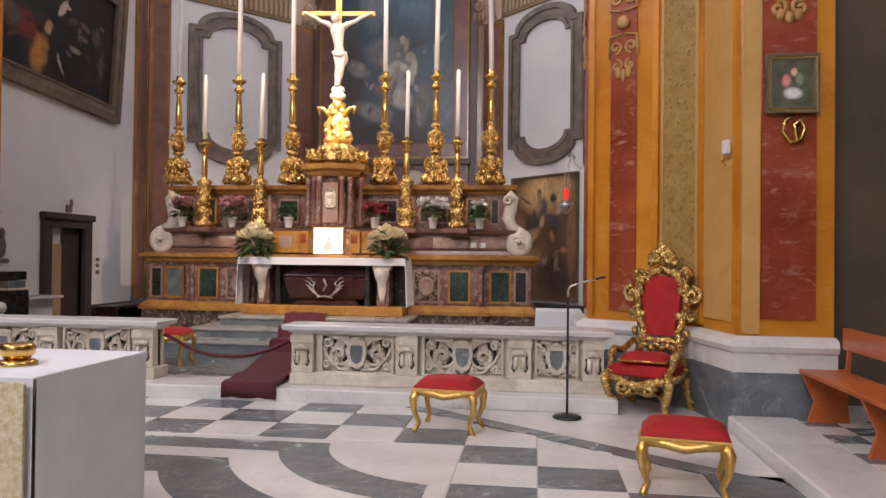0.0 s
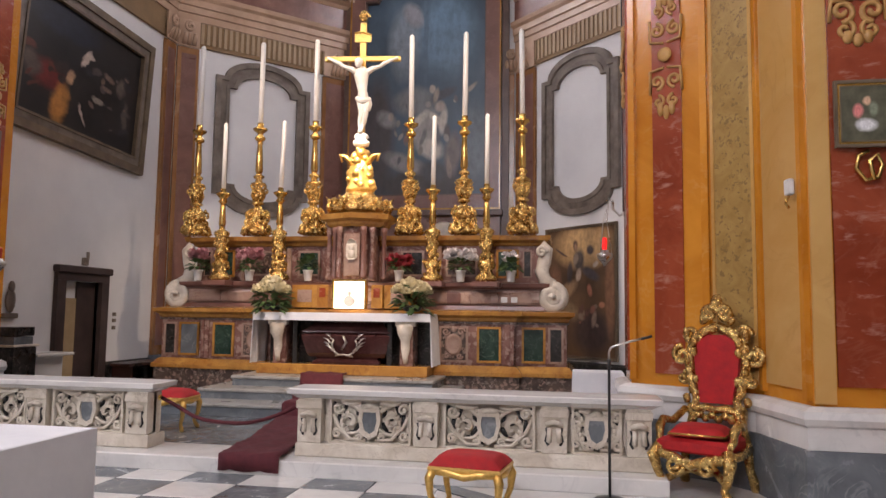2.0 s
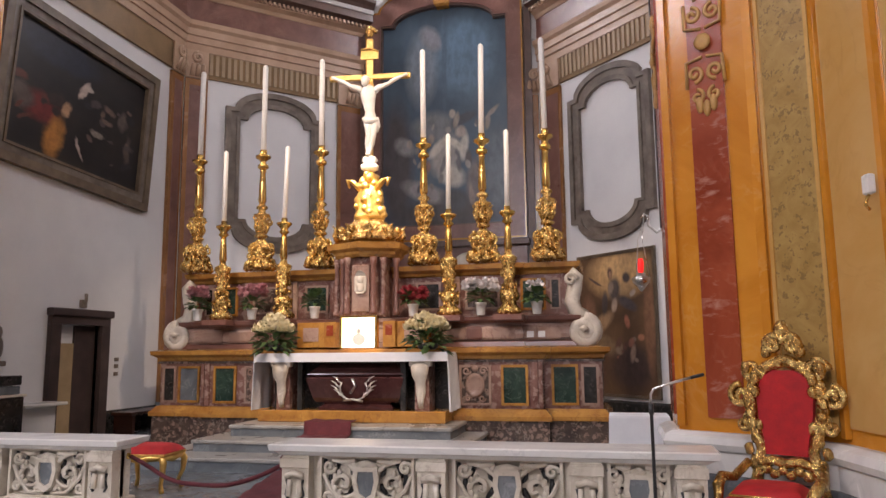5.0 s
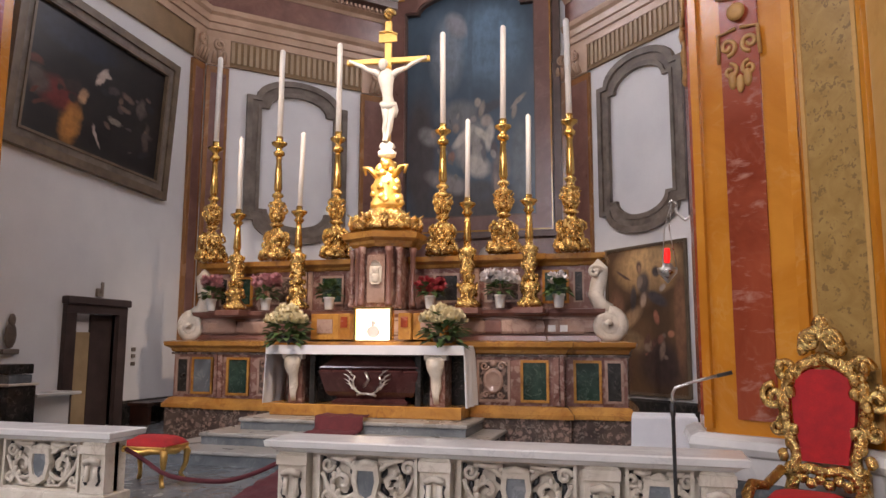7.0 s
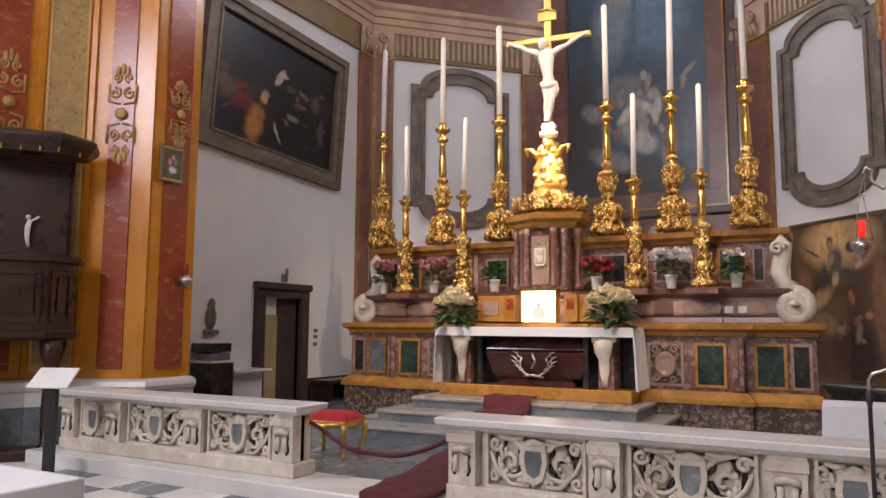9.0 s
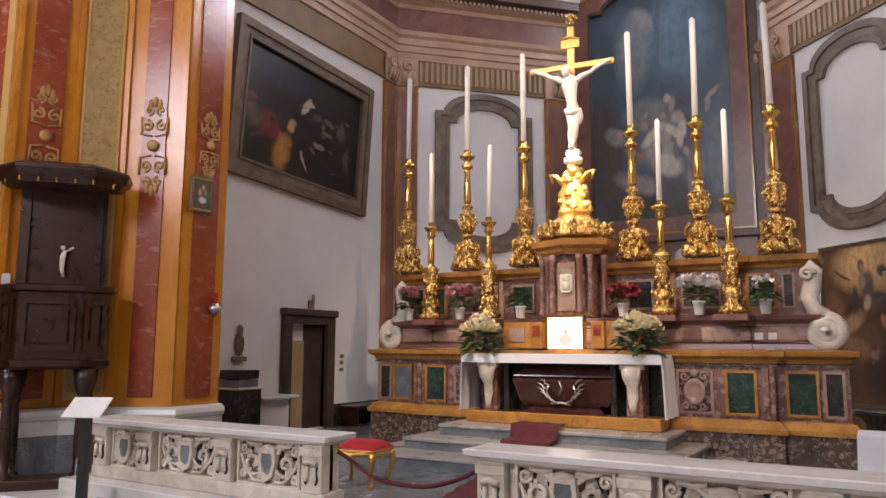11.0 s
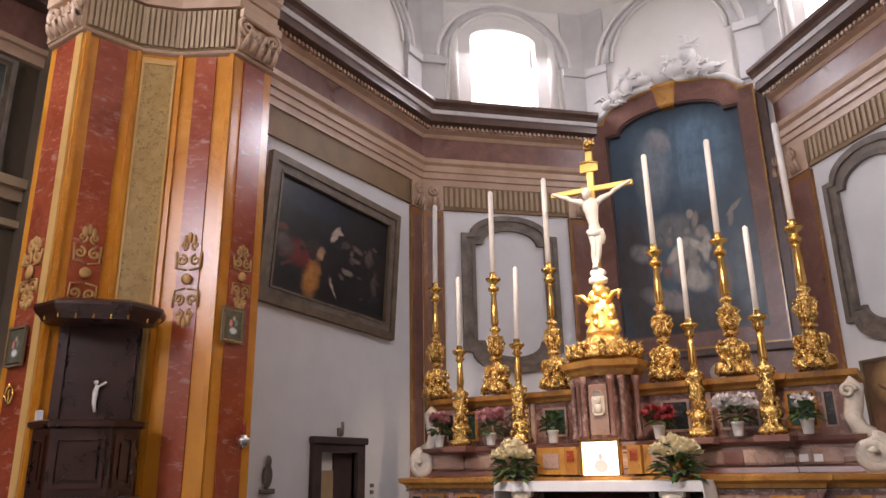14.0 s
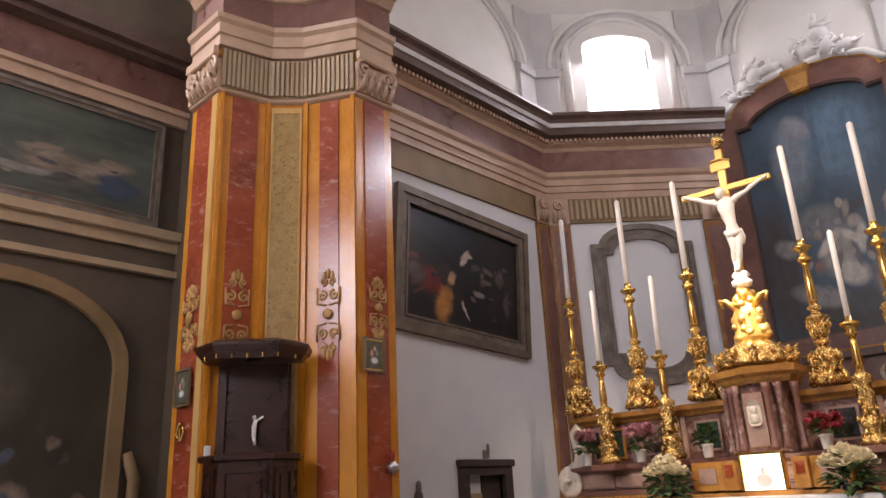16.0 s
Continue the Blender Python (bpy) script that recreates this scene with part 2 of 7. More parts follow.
SILVER = surface("silver_plate", (0.55, 0.53, 0.5), (0.75, 0.73, 0.7), 6.0, 0.28, 1.0, 0.15, 0.002)
WAX = surface("white_wax", (0.78, 0.76, 0.72), (0.86, 0.84, 0.8), 5.0, 0.45, relief=0.05)
LINEN = surface("white_linen", (0.72, 0.73, 0.76), (0.82, 0.83, 0.85), 3.0, 0.85, relief=0.25, fine=220.0, tone=0.06)
LACE = surface("gold_threaded_lace", (0.45, 0.33, 0.14), (0.7, 0.62, 0.48), 26.0, 0.7, relief=0.6, fine=120.0)
VELVET = surface("red_velvet", (0.36, 0.006, 0.01), (0.55, 0.015, 0.015), 9.0, 0.75, relief=0.25, fine=160.0, tone=0.25)
CARPET = surface("wine_red_carpet", (0.085, 0.012, 0.018), (0.14, 0.026, 0.033), 7.0, 0.95, relief=0.6, fine=190.0, tone=0.3)
WALNUT = surface("dark_walnut", (0.022, 0.007, 0.004), (0.056, 0.016, 0.008), 2.5, 0.28, relief=0.25, fine=50.0, tone=0.3)
ORANGE_WOOD = surface("orange_varnished_pine", (0.42, 0.085, 0.018), (0.58, 0.15, 0.035), 2.0, 0.35, relief=0.2, fine=40.0, tone=0.18)
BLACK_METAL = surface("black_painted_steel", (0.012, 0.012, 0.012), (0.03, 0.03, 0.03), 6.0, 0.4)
PAPER = surface("white_card", (0.7, 0.7, 0.68), (0.8, 0.8, 0.78), 6.0, 0.6)
IVORY = surface("ivory_paint", (0.74, 0.70, 0.62), (0.86, 0.83, 0.77), 8.0, 0.5)
STUCCO = surface("white_stucco", (0.60, 0.58, 0.56), (0.74, 0.72, 0.70), 5.0, 0.7, relief=0.35)
LEAF = surface("green_leaf", (0.03, 0.075, 0.02), (0.09, 0.16, 0.05), 12.0, 0.55)
CREAM_PETAL = surface("cream_petal", (0.72, 0.62, 0.36), (0.85, 0.78, 0.58), 14.0, 0.7)
PINK_PETAL = surface("pink_petal", (0.42, 0.16, 0.18), (0.62, 0.32, 0.34), 14.0, 0.7)
WHITE_PETAL = surface("white_petal", (0.66, 0.6, 0.6), (0.8, 0.77, 0.76), 14.0, 0.7)
RED_PETAL = surface("red_petal", (0.28, 0.02, 0.03), (0.45, 0.06, 0.07), 14.0, 0.7)
POT = surface("white_ceramic", (0.68, 0.67, 0.64), (0.78, 0.77, 0.74), 5.0, 0.3)
TAN = surface("tan_corridor_wall", (0.34, 0.24, 0.13), (0.44, 0.32, 0.18), 3.0, 0.85)
DARK_DOOR = surface("dark_door_stone", (0.035, 0.022, 0.02), (0.075, 0.05, 0.045), 2.5, 0.5)
FRAME_WOOD = surface("brown_picture_frame", (0.10, 0.072, 0.045), (0.19, 0.14, 0.09), 3.0, 0.45)
DAYLIGHT = glow("bright_sky_pane", (0.95, 0.98, 1.0), 3.2)
TAB_GLOW = glow("tabernacle_door_emission", (1.0, 0.88, 0.66), 3.4)
RED_GLASS = glow("red_lamp_glass", (0.85, 0.02, 0.015), 0.9)
DULL_RED_GLASS = surface("unlit_red_glass", (0.25, 0.02, 0.015), (0.35, 0.03, 0.02), 6.0, 0.15)

# ---- mesh helpers ----


class Shape:
    """Collects vertices and faces of one mesh."""

    def __init__(self):
        self.v, self.f, self.s = [], [], []

    def add(self, verts, faces, smooth=False):
        k = len(self.v)
        self.v += [tuple(p) for p in verts]
        self.f += [tuple(i + k for i in q) for q in faces]
        self.s += [smooth] * len(faces)
        return self

    def box(self, x0, x1, y0, y1, z0, z1, bevel=0.0):
        if bevel:
            e = bevel
            return self.hull([(x0 + e, y0 + e), (x1 - e, y0 + e), (x1 - e, y1 - e), (x0 + e, y1 - e)], [(z0, 0), (z0 + e, e), (z1 - e, e), (z1, 0)])
        c = [(x, y, z) for z in (z0, z1) for y in (y0, y1) for x in (x0, x1)]
        return self.add(c, [(0, 2, 3, 1), (4, 5, 7, 6), (0, 1, 5, 4), (2, 6, 7, 3), (0, 4, 6, 2), (1, 3, 7, 5)])

    def hull(self, plan, rings):
        """A convex plan, grown outwards by each ring's offset at its height."""
        n = len(plan)
        area = sum(plan[i][0] * plan[(i + 1) % n][1] - plan[(i + 1) % n][0] * plan[i][1] for i in range(n))
        sgn = 1 if area > 0 else -1
        out = []
        for z, off in rings:
            for i in range(n):
                p, a, b = Vector(plan[i]), Vector(plan[i - 1]), Vector(plan[(i + 1) % n])
                d0, d1 = (p - a).normalized(), (b - p).normalized()
                n0, n1 = Vector((d0.y, -d0.x)) * sgn, Vector((d1.y, -d1.x)) * sgn
                m = (n0 + n1) / max(1 + n0.dot(n1), 0.2)
                out.append((p.x + m.x * off, p.y + m.y * off, z))
        f = [tuple(range(n - 1, -1, -1)), tuple((len(rings) - 1) * n + i for i in range(n))]
        for k in range(len(rings) - 1):
            f += [(k * n + i, k * n + (i + 1) % n, (k + 1) * n + (i + 1) % n, (k + 1) * n + i) for i in range(n)]
        return self.add(out, f)

    def prism(self, plan, z0, z1):
        return self.hull(plan, [(z0, 0), (z1, 0)])

    def lathe(self, prof, seg=20, at=(0, 0, 0), lobes=0, amp=0.0, smooth=True, stretch=(1, 1)):
        """prof: (radius, z); lobes and amp: leafy ridges round it."""
        out = []
        for k, (r, z) in enumerate(prof):
            for i in range(seg):
                a = 2 * math.pi * i / seg
                q = r * (1 + amp * math.cos(lobes * a + k * 0.9)) if lobes else r
                out.append((at[0] + q * math.cos(a) * stretch[0], at[1] + q * math.sin(a) * stretch[1], at[2] + z))
        f = [tuple(range(seg - 1, -1, -1)), tuple((len(prof) - 1) * seg + i for i in range(seg))]
        for k in range(len(prof) - 1):
            f += [(k * seg + i, k * seg + (i + 1) % seg, (k + 1) * seg + (i + 1) % seg, (k + 1) * seg + i) for i in range(seg)]
        return self.add(out, f, smooth)

    def tube(self, pts, r, seg=8, flat=1.0, taper=None):
        pts = [Vector(p) for p in pts]
        n = len(pts)
        out = []
        side = None
        for i, p in enumerate(pts):
            d = (pts[min(i + 1, n - 1)] - pts[max(i - 1, 0)]).normalized()
            ref = Vector((0, 0, 1)) if abs(d.z) < 0.9 else Vector((0, 1, 0))
            u = d.cross(ref).normalized() if side is None else (side - d * side.dot(d)).normalized()
            side = u
            w = d.cross(u)
            q = r * (taper[i] if taper else 1)
            for k in range(seg):
                a = 2 * math.pi * k / seg
                out.append(p + u * q * math.cos(a) + w * q * flat * math.sin(a))
        f = [tuple(range(seg - 1, -1, -1)), tuple((n - 1) * seg + i for i in range(seg))]
        for k in range(n - 1):
            f += [(k * seg + i, k * seg + (i + 1) % seg, (k + 1) * seg + (i + 1) % seg, (k + 1) * seg + i) for i in range(seg)]
        return self.add(out, f, True)

    def ball(self, c, rx, ry=None, rz=None, seg=10, rings=6, rough=0.0):
        ry, rz = ry or rx, rz or rx
        out, f = [(c[0], c[1], c[2] - rz)], []
        for k in range(1, rings):
            t = math.pi * k / rings
            for i in range(seg):
                a = 2 * math.pi * i / seg
                j = 1 + rough * (random.random() - 0.5)
                out.append((c[0] + rx * j * math.sin(t) * math.cos(a), c[1] + ry * j * math.sin(t) * math.sin(a), c[2] - rz * j * math.cos(t)))
        out.append((c[0], c[1], c[2] + rz))
        last = len(out) - 1
        for i in range(seg):
            f.append((0, 1 + (i + 1) % seg, 1 + i))
            f.append((last, last - seg + i, last - seg + (i + 1) % seg))
            for k in range(rings - 2):
                a, b = 1 + k * seg, 1 + (k + 1) * seg
                f.append((a + i, a + (i + 1) % seg, b + (i + 1) % seg, b + i))
        return self.add(out, f, True)

    def sweep(self, path, prof, closed=False):
        """prof (out, z) carried along a plan path with mitred corners; out is to the right of the way."""
        n, out = len(path), []
        for i in range(n):
            p = Vector(path[i])
            a = Vector(path[i - 1]) if (i or closed) else None
            b = Vector(path[(i + 1) % n]) if (i < n - 1 or closed) else None
            d0 = (p - a).normalized() if a is not None else (b - p).normalized()
            d1 = (b - p).normalized() if b is not None else d0
            n0, n1 = Vector((d0.y, -d0.x)), Vector((d1.y, -d1.x))
            m = (n0 + n1) / max(1 + n0.dot(n1), 0.25)
            out += [(p.x + m.x * o, p.y + m.y * o, z) for o, z in prof]
        k, f = len(prof), []
        for i in range(n if closed else n - 1):
            j = (i + 1) % n
            f += [(i * k + q, j * k + q, j * k + (q + 1) % k, i * k + (q + 1) % k) for q in range(k)]
        if not closed:
            f += [tuple(range(k)), tuple((n - 1) * k + q for q in range(k - 1, -1, -1))]
        return self.add(out, f)

    def moved(self, m):
        self.v = [tuple(m @ Vector(p)) for p in self.v]
        return self

    def join(self, other, m=None):
        return self.add([m @ Vector(p) for p in other.v] if m else other.v, other.f) if not any(other.s) else self._join(other, m)

    def _join(self, other, m):
        k = len(self.v)
        self.v += [tuple(m @ Vector(p)) for p in other.v] if m else other.v
        self.f += [tuple(i + k for i in q) for q in other.f]
        self.s += other.s
        return self

    def mesh(self, name, material):
        me = bpy.data.meshes.new(name)
        me.from_pydata(self.v, [], self.f)
        bm = bmesh.new()
        bm.from_mesh(me)
        bmesh.ops.recalc_face_normals(bm, faces=bm.faces)
        bm.to_mesh(me)
        bm.free()
        me.polygons.foreach_set("use_smooth", self.s)
        me.materials.append(material)
        return me


def part(name, shape, material, parent, label="", at=None):
    ob = new(name, shape if isinstance(shape, bpy.types.Mesh) else shape.mesh(name, material))
    ob.parent = parent
    if at:
        ob.matrix_basis = at
    return tagged(ob, label)


def thing(name, label, category, at=None, group="", kind=""):
    ob = new(name)
    ob.empty_display_size = 0.1
    if at:
        ob.matrix_basis = at
    return tagged(ob, label, category, group, kind)


def structure(name, shape, material, label, category):
    return tagged(new(name, shape.mesh(name, material)), label, category, "", "structure")


def spiral(cx, cz, r, turns=1.6, start=0.0, hand=1, steps=22, y=0.0):
    """A scroll in the x-z plane, from the rim inwards."""
    out = []
    for i in range(steps + 1):
        t = i / steps
        q = r * (1 - 0.85 * t)
        a = start + hand * turns * 2 * math.pi * t
        out.append((cx + q * math.cos(a), y, cz + q * math.sin(a)))
    return out


def ornament(w, h, depth=0.03):
    """Carved scrollwork with rosette and palmette, centred, in the x-z plane, facing -y."""
    s = Shape()
    s.lathe([(w * 0.16, 0), (w * 0.2, depth), (w * 0.1, depth * 1.3), (0.001, depth * 1.6)], 14)
    s.moved(pose(0, 0, 0, 90, 0, 0))
    for sx in (-1, 1):
        for sz in (-1, 1):
            s.tube(spiral(sx * w * 0.24, sz * h * 0.21, w * 0.2, 1.3, math.pi / 2 * sz, sx * sz), w * 0.05, 6)
            s.tube(spiral(sx * w * 0.2, sz * h * 0.37, w * 0.17, 1.2, -math.pi / 2 * sz, -sx * sz), w * 0.045, 6)
            s.tube([(sx * w * 0.05, 0, sz * h * 0.1), (sx * w * 0.42, -depth * 0.5, sz * h * 0.12), (sx * w * 0.44, 0, sz * h * 0.3)], w * 0.04, 6)
    for sz in (-1, 1):
        for k in (-1, 0, 1):
            s.ball((k * w * 0.16, 0, sz * h * (0.46 - 0.03 * abs(k))), w * 0.09, depth, h * 0.06)
    return s


def leafy(prof, seg, lobes, amp):
    return Shape().lathe(prof, seg, lobes=lobes, amp=amp)

# ---- the setting ----
AX = 0.06
WL = 5.32
LEFT_PIER = [(-6.35, 7.65), (-5.5, 7.65), (-5.32, 8.46), (-4.95, 8.87), (-4.19, 9.32), (-4.19, 10.07), (-WL, 10.07)]
APSE = [(-WL, 10.07), (-WL, 15.98), (-2.2, 19.1), (2.2, 19.1), (WL, 15.98), (WL, 10.07)]
ZC = 10.2


def mirrored(path):
    return [(-x, y) for x, y in reversed(path)]


def along(p, q):
    """Local x from p to q, local y away from the room, z up."""
    d = (Vector(q) - Vector(p)).normalized()
    return Matrix(((d.x, -d.y, 0, p[0]), (d.y, d.x, 0, p[1]), (0, 0, 1, 0), (0, 0, 0, 1))), (Vector(q) - Vector(p)).length


def wall(name, p, q, z0, z1, material, label, holes=(), thick=0.5, ext=(0, 0)):
    m, n = along(p, q)
    s = Shape()
    cuts = sorted({-ext[0], n + ext[1], *[c for h in holes for c in h[:2]]})
    for a, b in zip(cuts, cuts[1:]):
        zs = [(z0, z1)]
        for h in holes:
            if h[0] <= a and b <= h[1]:
                zs = [(z0, h[2]), (h[3], z1)]
        for c, d in zs:
            if d - c > 0.001:
                s.box(a, b, 0, thick, c, d)
    return structure(name, s.moved(m), material, label, "wall")


wall("wall_left", APSE[0], APSE[1], -0.2, ZC, PLASTER, "white plastered chancel wall with a dark doorway", [(2.65, 3.65, 0.15, 2.06)], ext=(0, 0.2))
wall("wall_diagonal_left", APSE[1], APSE[2], -0.2, ZC, PLASTER, "white plastered slanting apse wall with an oval stucco frame")
wall("wall_back", APSE[2], APSE[3], -0.2, ZC, PLASTER, "plastered apse end wall behind the altarpiece", ext=(0.2, 0.2))
wall("wall_diagonal_right", APSE[3], APSE[4], -0.2, ZC, PLASTER, "white plastered slanting apse wall with an oval stucco frame")
wall("wall_right", APSE[4], APSE[5], -0.2, ZC, PLASTER, "white plastered chancel side wall", ext=(0.2, 0))

# transepts, and an unseen nave with assumed windows, that close the place
NX, NB, NT = 8.0, -8.0, 15.5
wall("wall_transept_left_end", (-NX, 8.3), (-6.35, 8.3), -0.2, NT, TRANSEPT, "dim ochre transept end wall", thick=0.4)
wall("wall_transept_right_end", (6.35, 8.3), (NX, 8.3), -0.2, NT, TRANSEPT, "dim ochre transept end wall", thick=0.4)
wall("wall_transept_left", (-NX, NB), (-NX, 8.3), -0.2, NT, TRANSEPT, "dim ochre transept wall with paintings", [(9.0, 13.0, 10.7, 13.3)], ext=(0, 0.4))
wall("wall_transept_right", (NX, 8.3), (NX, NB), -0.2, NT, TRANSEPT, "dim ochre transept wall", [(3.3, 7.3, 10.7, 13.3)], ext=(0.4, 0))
wall("wall_nave", (NX, NB), (-NX, NB), -0.2, NT, PLASTER, "white end wall closing the unseen nave, with an assumed window", [(5.5, 10.5, 7.5, 11.5)], ext=(0.4, 0.4))
structure("ceiling_nave", Shape().box(-NX - 0.4, NX + 0.4, NB - 0.4, 10.3, NT, NT + 0.3), VAULT, "plain white ceiling closing the unseen nave", "ceiling")

# drum walls above the cornice, with two arched windows
UP = 13.4
wall("wall_upper_left", APSE[0], APSE[1], ZC, UP, VAULT, "white drum wall above the cornice", ext=(0, 0.2))
wall("wall_upper_back", APSE[2], APSE[3], ZC, UP, VAULT, "white drum wall above the altarpiece", ext=(0.2, 0.2))
wall("wall_upper_right", APSE[4], APSE[5], ZC, UP, VAULT, "white drum wall above the cornice", ext=(0.2, 0))
for side, (p, q) in (("left", (APSE[1], APSE[2])), ("right", (APSE[3], APSE[4]))):
    wall("wall_upper_diagonal_" + side, p, q, ZC, UP, VAULT, "white drum wall with a bright arched window", [(1.33, 3.08, 10.42, 12.75)])
# the wall over each pier and the chancel arch
for side, path in (("left", LEFT_PIER), ("right", mirrored(LEFT_PIER))):
    sh = Shape()
    sh.prism(path, ZC, NT)
    structure("wall_pier_" + side, sh, VAULT, "pale wall above the crossing pier", "wall")
structure("wall_chancel_arch", Shape().box(-4.2, 4.2, 9.4, 10.0, 14.4, NT), VAULT, "white chancel arch", "wall")
sh = Shape()
rim = [(x, y, UP) for x, y in [(-WL - 0.3, 9.6), *APSE[1:5], (WL + 0.3, 9.6)]]
ring = [(x * 0.5, 13.6 + (y - 13.6) * 0.5, 16.2) for x, y, z in rim]
sh.add(rim + ring, [(i, i + 1, 7 + i, 6 + i) for i in range(5)] + [(0, 6, 11, 5), (6, 7, 8, 9, 10, 11)])
structure("ceiling_apse", sh, VAULT, "white ribbed apse vault", "ceiling")

# bright sky outside each window, with its pane bars; the last three are assumed
for k, (p, q, a, b, za, zb) in enumerate(((APSE[1], APSE[2], 1.33, 3.08, 10.42, 12.75), (APSE[3], APSE[4], 1.33, 3.08, 10.42, 12.75), ((-NX, NB), (-NX, 8.3), 9.0, 13.0, 10.7, 13.3), ((NX, 8.3), (NX, NB), 3.3, 7.3, 10.7, 13.3), ((NX, NB), (-NX, NB), 5.5, 10.5, 7.5, 11.5))):
    m, n = along(p, q)
    w = thing("window_%d" % (k + 1), "tall arched window, glaring white with daylight", "window", m, kind="structure")
    part("pane", Shape().box(a, b, 0.34, 0.36, za, zb), DAYLIGHT, w, "overexposed white window pane")
    fr = Shape()
    for x in (a, b):
        fr.box(x - 0.05, x + 0.05, 0.3, 0.4, za, zb)
    fr.box(a + 0.05, b - 0.05, 0.3, 0.4, za - 0.05, za + 0.05)
    part("window_frame", fr, STUCCO, w)
    if k < 2:
        c, r = (a + b) / 2, (b - a) / 2
        spandrel = Shape()
        for i in range(10):
            t0, t1 = math.pi * i / 10, math.pi * (i + 1) / 10
            x0, x1 = c + r * math.cos(t0), c + r * math.cos(t1)
            h0, h1 = zb - 0.32 + 0.3 * math.sin(t0), zb - 0.32 + 0.3 * math.sin(t1)
            spandrel.add([(x0, 0.02, h0), (x1, 0.02, h1), (x1, 0.02, zb + 0.01), (x0, 0.02, zb + 0.01), (x0, 0.33, h0), (x1, 0.33, h1), (x1, 0.33, zb + 0.01), (x0, 0.33, zb + 0.01)], [(0, 1, 2, 3), (4, 7, 6, 5), (0, 4, 5, 1), (3, 2, 6, 7)])
        part("arched_head", spandrel, VAULT, w)
        # raised moulding round the window and arch above it
        ar = Shape()
        for rad, zoff, wd in ((r + 0.45, 0.0, 0.12), (r + 0.75, 0.1, 0.08)):
            pts = [(c - rad, -0.02, ZC + 0.05), (c - rad, -0.02, zb - 0.45)]
            pts += [(c - rad * math.cos(math.pi * i / 12), -0.02, zb - 0.35 + zoff + 0.85 * math.sin(math.pi * i / 12)) for i in range(13)]
            pts += [(c + rad, -0.02, zb - 0.45), (c + rad, -0.02, ZC + 0.05)]
            ar.tube(pts, wd, 6, 0.6)
        part("arch_moulding", ar, VAULT, w)

# pilaster strips of the drum with small caps
for k, (i, s) in enumerate(((1, 0.35), (1, -0.35), (2, 0.35), (2, -0.35), (3, 0.35), (3, -0.35), (4, 0.35), (4, -0.35))):
    a = Vector(APSE[i])
    d = (Vector(APSE[i + (1 if s > 0 else -1)]) - a).normalized()
    m, n = along(APSE[i], APSE[i + 1]) if s > 0 else along(APSE[i - 1], APSE[i])
    x = 0.02 if s > 0 else n - 0.62
    st = thing("drum_pilaster", "pale stucco pilaster strip with a moulded cap", "pilaster", m, "drum pilasters", "structure")
    part("shaft", Shape().box(x, x + 0.6, -0.09, -0.002, ZC + 0.02, 13.38), STONE_RIB, st)
    part("cap", Shape().box(x - 0.03, x + 0.64, -0.16, -0.095, 11.45, 11.68, 0.02), STONE_RIB, st)

# stucco arches over each bay of the drum
for i in range(5):
    m, n = along(APSE[i], APSE[i + 1])
    a = thing("drum_arch", "pale stucco arch rib over a bay of the drum", "arch", m, "drum arches", "structure")
    x0, x1 = (0.6, n - 0.6) if n > 5 else (0.62, n - 0.62)
    c, r = (x0 + x1) / 2, (x1 - x0) / 2
    for k, (dr, dy, w) in enumerate(((0.0, -0.05, 0.09), (0.2, -0.09, 0.07), (-0.16, -0.03, 0.05))):
        pts = [(c - (r + dr) * math.cos(math.pi * j / 20), dy, 11.72 + (1.55 + dr * 0.6) * math.sin(math.pi * j / 20)) for j in range(21)]
        part("rib", Shape().tube(pts, w, 6, 0.8), STONE_RIB if k == 0 else VAULT, a)

# crossing piers clad in coloured marble
PZ = 8.0


def face_box(s, p, q, a, b, z0, z1, out):
    """A slab on the face p-q, from a to b along it (fractions), out from the face."""
    m, n = along(p, q)
    return s.join(Shape().box(a * n, b * n, -out, -0.001, z0, z1), m)


